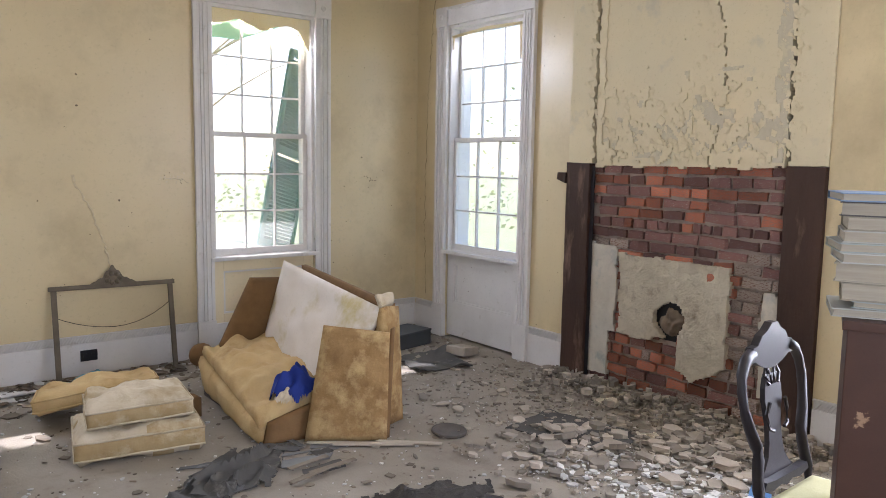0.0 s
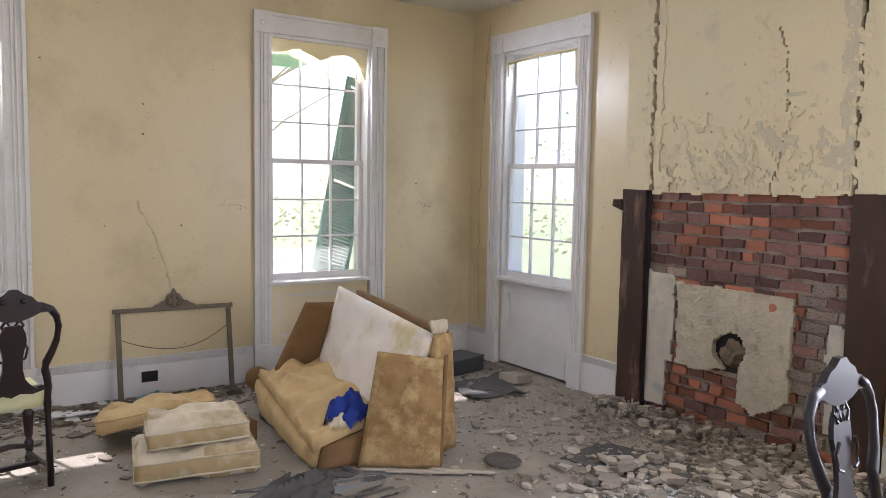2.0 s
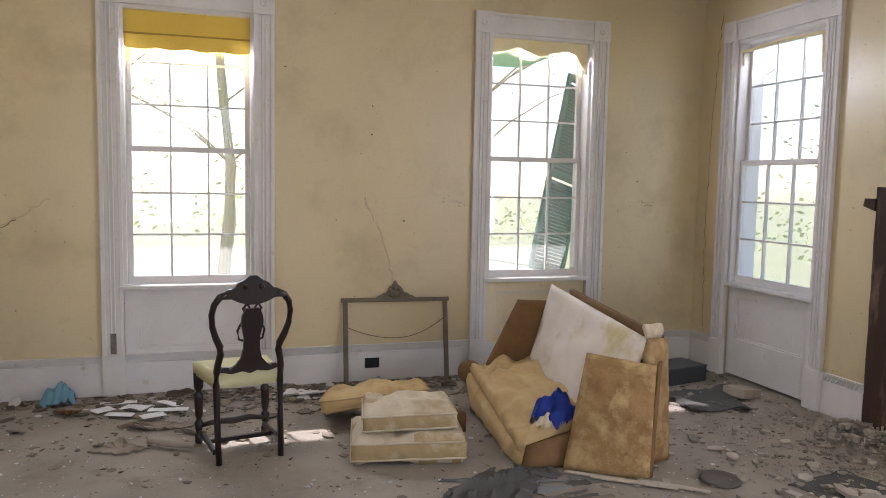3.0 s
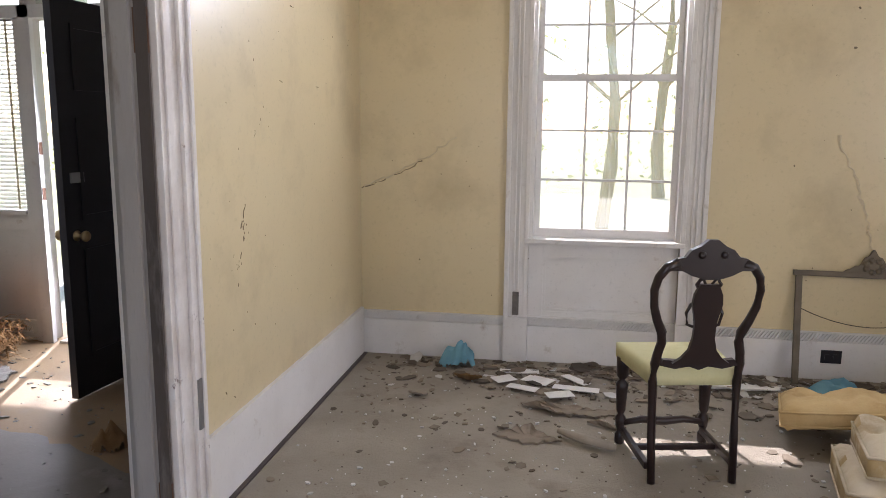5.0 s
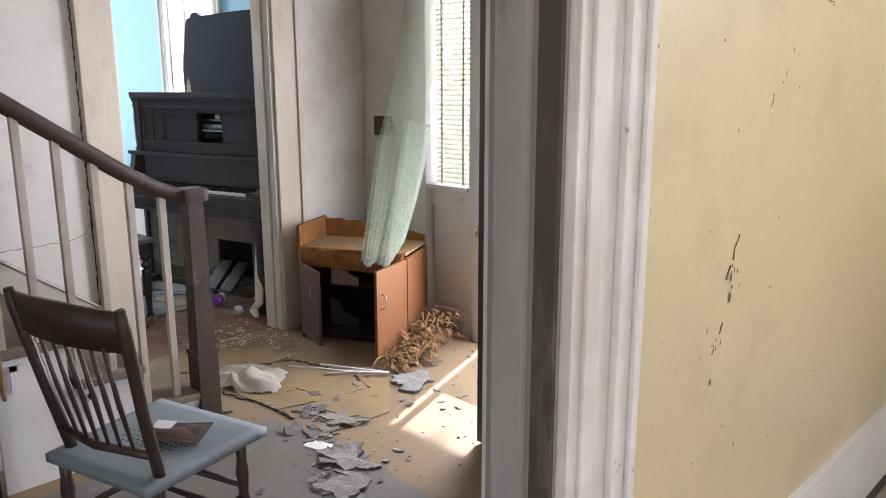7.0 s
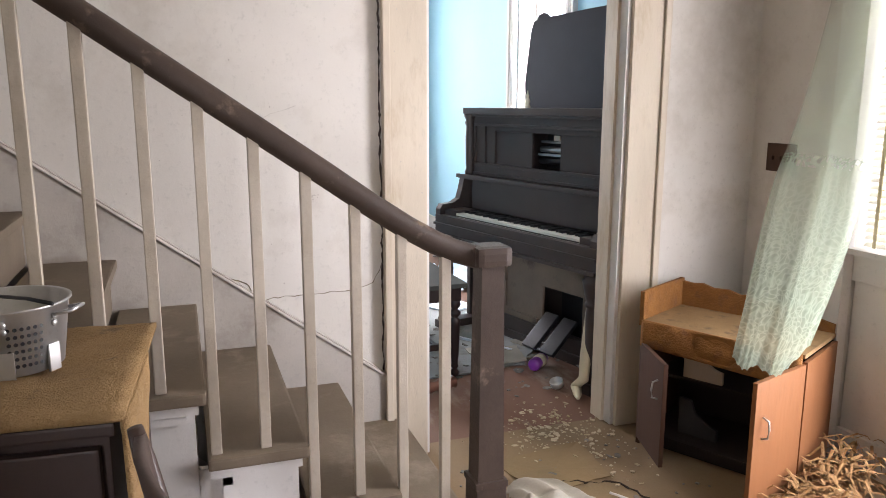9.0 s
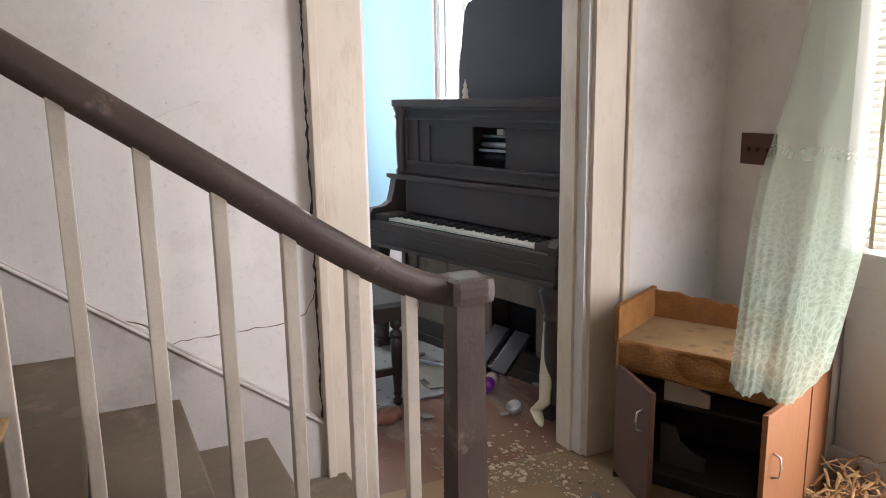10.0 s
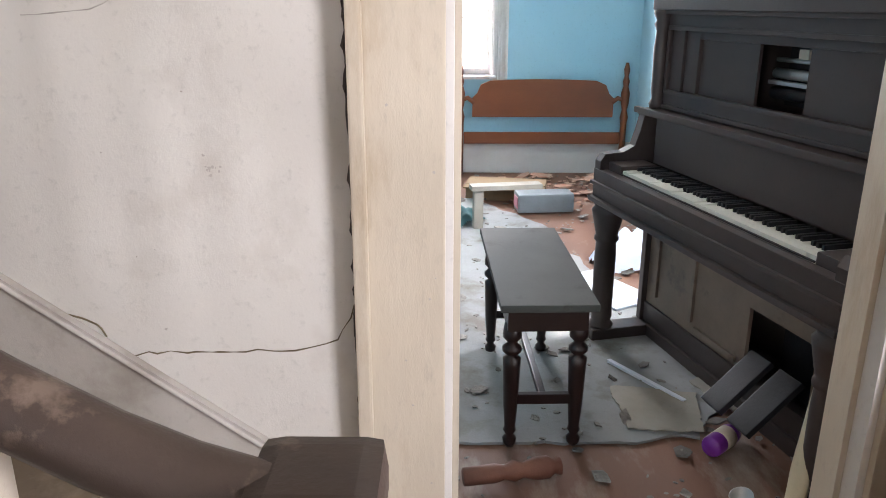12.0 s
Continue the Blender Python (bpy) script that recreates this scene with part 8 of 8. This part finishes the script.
rq = random.Random(19)
for k in range(20):
    x, y = rq.uniform(1.30, 2.10), rq.uniform(3.42, 3.95)
    if y > 3.98 - 0.45 * (x - 1.6):
        y -= 0.22
    L, w, a = rq.uniform(0.10, 0.34), rq.uniform(0.03, 0.10), radians(rq.gauss(-22, 24))
    c, s_ = math.cos(a), math.sin(a)
    quad = [(x + c * p * L - s_ * q * w, y + s_ * p * L + c * q * w) for p, q in ((-0.5, -0.5), (rq.uniform(0.3, 0.5), -0.5), (0.5, rq.uniform(0.1, 0.5)), (-0.4, 0.5))]
    floor_sheet("linoleum_shard", quad, 0.002 + 0.0016 * (k % 6), 0.002, M_SHARD if k % 3 else M_GREYF, "snapped grey linoleum shard lying before the sofa", "linoleum", 200 + k, 0.008, 0.004)
floor_sheet("torn_felt", [(3.02, 3.36), (3.50, 3.42), (3.62, 2.80), (3.25, 2.66)], 0.003, 0.006, M_GREYF, "flat dark grey mat covered with rubble", "mat", 53, 0.03, 0.0)
floor_sheet("torn_felt", [(3.30, 4.60), (3.75, 4.50), (3.92, 5.05), (3.40, 5.10)], 0.003, 0.010, M_GREYF, "dark torn underlay behind the sofa", "felt", 55, 0.05, 0.06)
for k, (x, y, L, r) in enumerate(((2.10, 3.66, 0.42, -38), (2.22, 3.55, 0.45, -35), (2.40, 3.45, 0.36, -42), (1.80, 3.52, 0.25, 10), (1.88, 3.40, 0.28, 5), (1.72, 3.36, 0.24, 14))):
    o = tagged(boxpart("wood_strip", (-L / 2, L / 2, -0.016, 0.016, 0, 0.008), M_CHIPD if k > 2 else M_PALEWOOD, bevel=0.002), "thin broken wooden strip on the floor", "strip", "broken strips")
    o.matrix_world = pose(x, y, 0.010 + 0.002 * k, 0, 0, r)
ring = base("pot_lid", pose(2.70, 3.47, 0.008, 4, 0, 0), "rusty round pan lid lying on the floor", "lid")
bm = bmesh.new()
lathe(bm, [(0.0, 0.004), (0.085, 0.006), (0.095, 0.016), (0.105, 0.014), (0.107, 0.004), (0.09, 0.0)], seg=28)
part("disc", bm, mat("blackened_pan_lid", (0.10, 0.085, 0.07), (0.06, 0.05, 0.042), 0.6, 12, 70, 0.4), ring, smooth=True)
dbx = base("dark_box", pose(3.72, 5.42, 0, 0, 0, 12), "low dark box against the corner", "box")
boxpart("carton", (-0.22, 0.22, -0.14, 0.14, 0, 0.12), mat("dark_slate_box", (0.06, 0.065, 0.07), rough=0.7), dbx, bevel=0.006)
boxpart("lid", (-0.225, 0.225, -0.145, 0.145, 0.12, 0.135), mat("dark_slate_lid", (0.08, 0.085, 0.09), rough=0.7), dbx, bevel=0.005)
bx2 = base("white_block", pose(3.93, 4.85, 0.006, 0, 8, 20), "pale grey plaster block on the floor", "block")
boxpart("slab", (-0.12, 0.12, -0.09, 0.09, 0, 0.07), M_CHIP, bx2, bevel=0.01)
rr_ = random.Random(77)
for k, (x, y, s) in enumerate(((3.95, 2.55, 0.11), (3.80, 2.35, 0.09), (3.55, 2.05, 0.08), (3.92, 3.3, 0.09), (3.45, 3.05, 0.07), (3.0, 3.75, 0.06), (3.62, 2.75, 0.08), (2.98, 3.9, 0.05), (3.35, 2.45, 0.07), (3.75, 2.0, 0.09), (3.98, 2.2, 0.10), (3.5, 3.9, 0.05))):
    bm = bmesh.new()
    bmesh.ops.create_icosphere(bm, subdivisions=2, radius=s)
    for v in bm.verts:
        v.co *= 1 + 0.35 * noise.noise(v.co * 9 + Vector((k * 3, 0, 0)))
        v.co.z = max(v.co.z * 0.45, -0.012)
    o = tagged(part("plaster_lump", bm, M_CHIP if k % 3 else M_PLASTER), "rough broken lump of fallen plaster", "rubble", "plaster lumps")
    o.matrix_world = pose(x, y, 0.014, 0, 0, k * 50)
    o.scale = (0.95, 0.6, 0.6)
rw = tagged(boxpart("blue_plank", (-0.22, 0.22, -0.05, 0.05, 0, 0.012), mat("faded_blue_paint", (0.12, 0.24, 0.48), rough=0.6), bevel=0.003), "faded blue board among the rubble", "board")
rw.matrix_world = pose(3.28, 1.86, 0.012, 0, 3, 25)
# papers and rags below the west window
M_PAPER = mat("white_paper", (0.76, 0.75, 0.75), (0.68, 0.66, 0.64), 0.85, 3, 40, 0.1)
for k, (x, y, w, h, r) in enumerate(((-0.54, 5.72, 0.24, 0.07, 4), (-0.42, 5.57, 0.17, 0.12, -28), (-0.20, 5.61, 0.20, 0.06, -48), (-0.62, 5.54, 0.13, 0.10, 35), (-0.50, 5.40, 0.18, 0.07, -20), (-0.20, 5.43, 0.26, 0.07, -8), (-0.29, 5.31, 0.15, 0.09, 22))):
    bm = bmesh.new()
    soft_panel(bm, (-w / 2, -h / 2, 0.006), (w / 2, -h / 2, 0.006), (w / 2, h / 2, 0.008), (-w / 2, h / 2, 0.006), 0.004, 8, 6, 0.0, 0.002, 0.8, k)
    o = tagged(part("paper_sheet", bm, M_PAPER), "white paper envelope lying on the dusty floor" if k != 6 else "white paper with an orange stain on the floor", "paper", "scattered papers")
    o.matrix_world = pose(x, y, 0.004 + 0.003 * k, 0, 0, r)
M_TEALC = mat("blue_teal_rag", (0.16, 0.33, 0.40), (0.10, 0.24, 0.32), 0.85, 8, 60, 0.4)
for nm, x, y, rx, ry, h, sd, lb in (("blue_rag", -0.93, 5.80, 0.11, 0.09, 0.15, 27.0, "crumpled teal blue rag against the baseboard"), ("blue_rag", 1.26, 5.70, 0.13, 0.08, 0.09, 29.0, "crumpled blue rag behind the mirror frame")):
    bm = bmesh.new()
    cloth_heap(bm, 0, 0, 0, rx, ry, h, sd)
    o = tagged(part(nm, bm, M_TEALC, smooth=True), lb, "cloth")
    o.matrix_world = pose(x, y, 0.001)
for k, (pts, lb) in enumerate(((((-0.50, 5.16), (-0.30, 5.06), (-0.10, 5.04), (0.0, 5.12), (-0.2, 5.16)), "curled dark bark strip on the floor"), (((-0.60, 4.75), (-0.40, 4.66), (-0.26, 4.70), (-0.42, 4.80)), "dark torn scrap on the dusty floor"), (((-0.15, 4.98), (0.0, 4.90), (0.05, 4.95)), "small dark scrap on the floor"),
                               (((-0.92, 5.52), (-0.80, 5.46), (-0.74, 5.56), (-0.86, 5.60)), "rusty brown leaf scrap on the floor"))):
    floor_sheet("dark_scrap", list(pts), 0.004, 0.010, M_BROWNV if k == 3 else M_CHIPD, lb, "scrap", 60 + k, 0.03, 0.05)
bm = bmesh.new()
sweep(bm, [(-0.28, 4.80, 0.03), (-0.16, 4.70, 0.035), (-0.02, 4.64, 0.03)], [0.02, 0.03, 0.022], 8, 0.7)
tagged(part("pale_bone_stick", bm, M_CHIP, smooth=True), "pale curved piece of wood on the floor", "stick")
floor_sheet("pale_scrap", [(0.55, 5.62), (0.85, 5.58), (1.0, 5.72), (0.7, 5.78)], 0.004, 0.006, M_CHIPW, "pale torn paper scrap by the skirting", "scrap", 66, 0.03, 0.03)

# ---- parlour: bricks of the fireplace ----
M_BRICK = mat("orange_red_brick", (0.44, 0.15, 0.08), (0.33, 0.12, 0.075), 0.9, 11, 60, 0.9, stain=(0.24, 0.16, 0.13), stain_scale=9, stain_lo=0.50, stain_hi=0.62, random_amt=0.6, dist=0.006)
M_BRICKD = mat("sooty_purple_brick", (0.24, 0.115, 0.095), (0.14, 0.08, 0.072), 0.92, 9, 70, 0.6, stain=(0.32, 0.27, 0.235), stain_scale=8, stain_lo=0.57, stain_hi=0.66, random_amt=0.5, dist=0.006)
M_BRICKG = mat("mortar_smeared_brick", (0.46, 0.39, 0.33), (0.30, 0.23, 0.19), 0.95, 9, 60, 0.9, stain=(0.19, 0.085, 0.06), stain_scale=9, stain_lo=0.52, stain_hi=0.62, random_amt=0.3, dist=0.008)
rbk = random.Random(12)
brick_meshes = []
for v_ in range(8):
    bm = bmesh.new()
    add_box(bm, 0, 0.05, -0.5, 0.5, -0.5, 0.5)
    bmesh.ops.subdivide_edges(bm, edges=[e for e in bm.edges if abs(e.verts[0].co.y - e.verts[1].co.y) > 0.5], cuts=1)
    for v in bm.verts:
        v.co += Vector((rbk.uniform(-0.006, 0.006), rbk.uniform(-0.05, 0.05), rbk.uniform(-0.11, 0.11)))
    es = [e for e in bm.edges if e.verts[0].co.x < 0.02 and e.verts[1].co.x < 0.02]
    brick_meshes.append((mesh_of("brick", bm.copy(), M_BRICK), mesh_of("brick", bm.copy(), M_BRICKD), mesh_of("brick", bm, M_BRICKG)))
row_h = 0.0755
for r in range(21):
    z = 0.02 + row_h * (r + 0.5)
    header = r % 6 == 3
    L = 0.105 if header else 0.205
    y = 2.335 - (0.5 * L if r % 2 else 0) + rbk.uniform(-0.02, 0.0)
    while y < 3.79:
        l = L * rbk.uniform(0.62, 1.1)
        y0, y1 = max(y, 2.335), min(y + l - 0.018, 3.79)
        y += l
        if y1 - y0 < 0.04 or ((y0 + y1) / 2 - 3.085) ** 2 + (z - 0.565) ** 2 < 0.022:
            continue
        yc = (y0 + y1) / 2
        sooty = (1.0 < z < 1.22 and rbk.random() < 0.75) or (yc < 2.62 and rbk.random() < 0.75) or (yc > 3.60 and rbk.random() < 0.5) or rbk.random() < 0.22
        if z < 0.45 and 2.95 < yc < 3.5:
            sooty = rbk.random() < 0.35
        o = new("brick", brick_meshes[rbk.randrange(8)][2 if (z < 1.05 and yc < 2.66 and rbk.random() < 0.55) or (z < 1.1 and rbk.random() < 0.14) else 1 if sooty else 0])
        o.parent = fire
        o.location = (0.022 + rbk.uniform(-0.006, 0.008), yc, z)
        o.scale = (1, y1 - y0, (row_h - 0.019) * rbk.uniform(0.88, 1.1))
        o.rotation_euler = (radians(rbk.gauss(0, 1.3)), radians(rbk.gauss(0, 2.0)), radians(rbk.gauss(0, 2.0)))
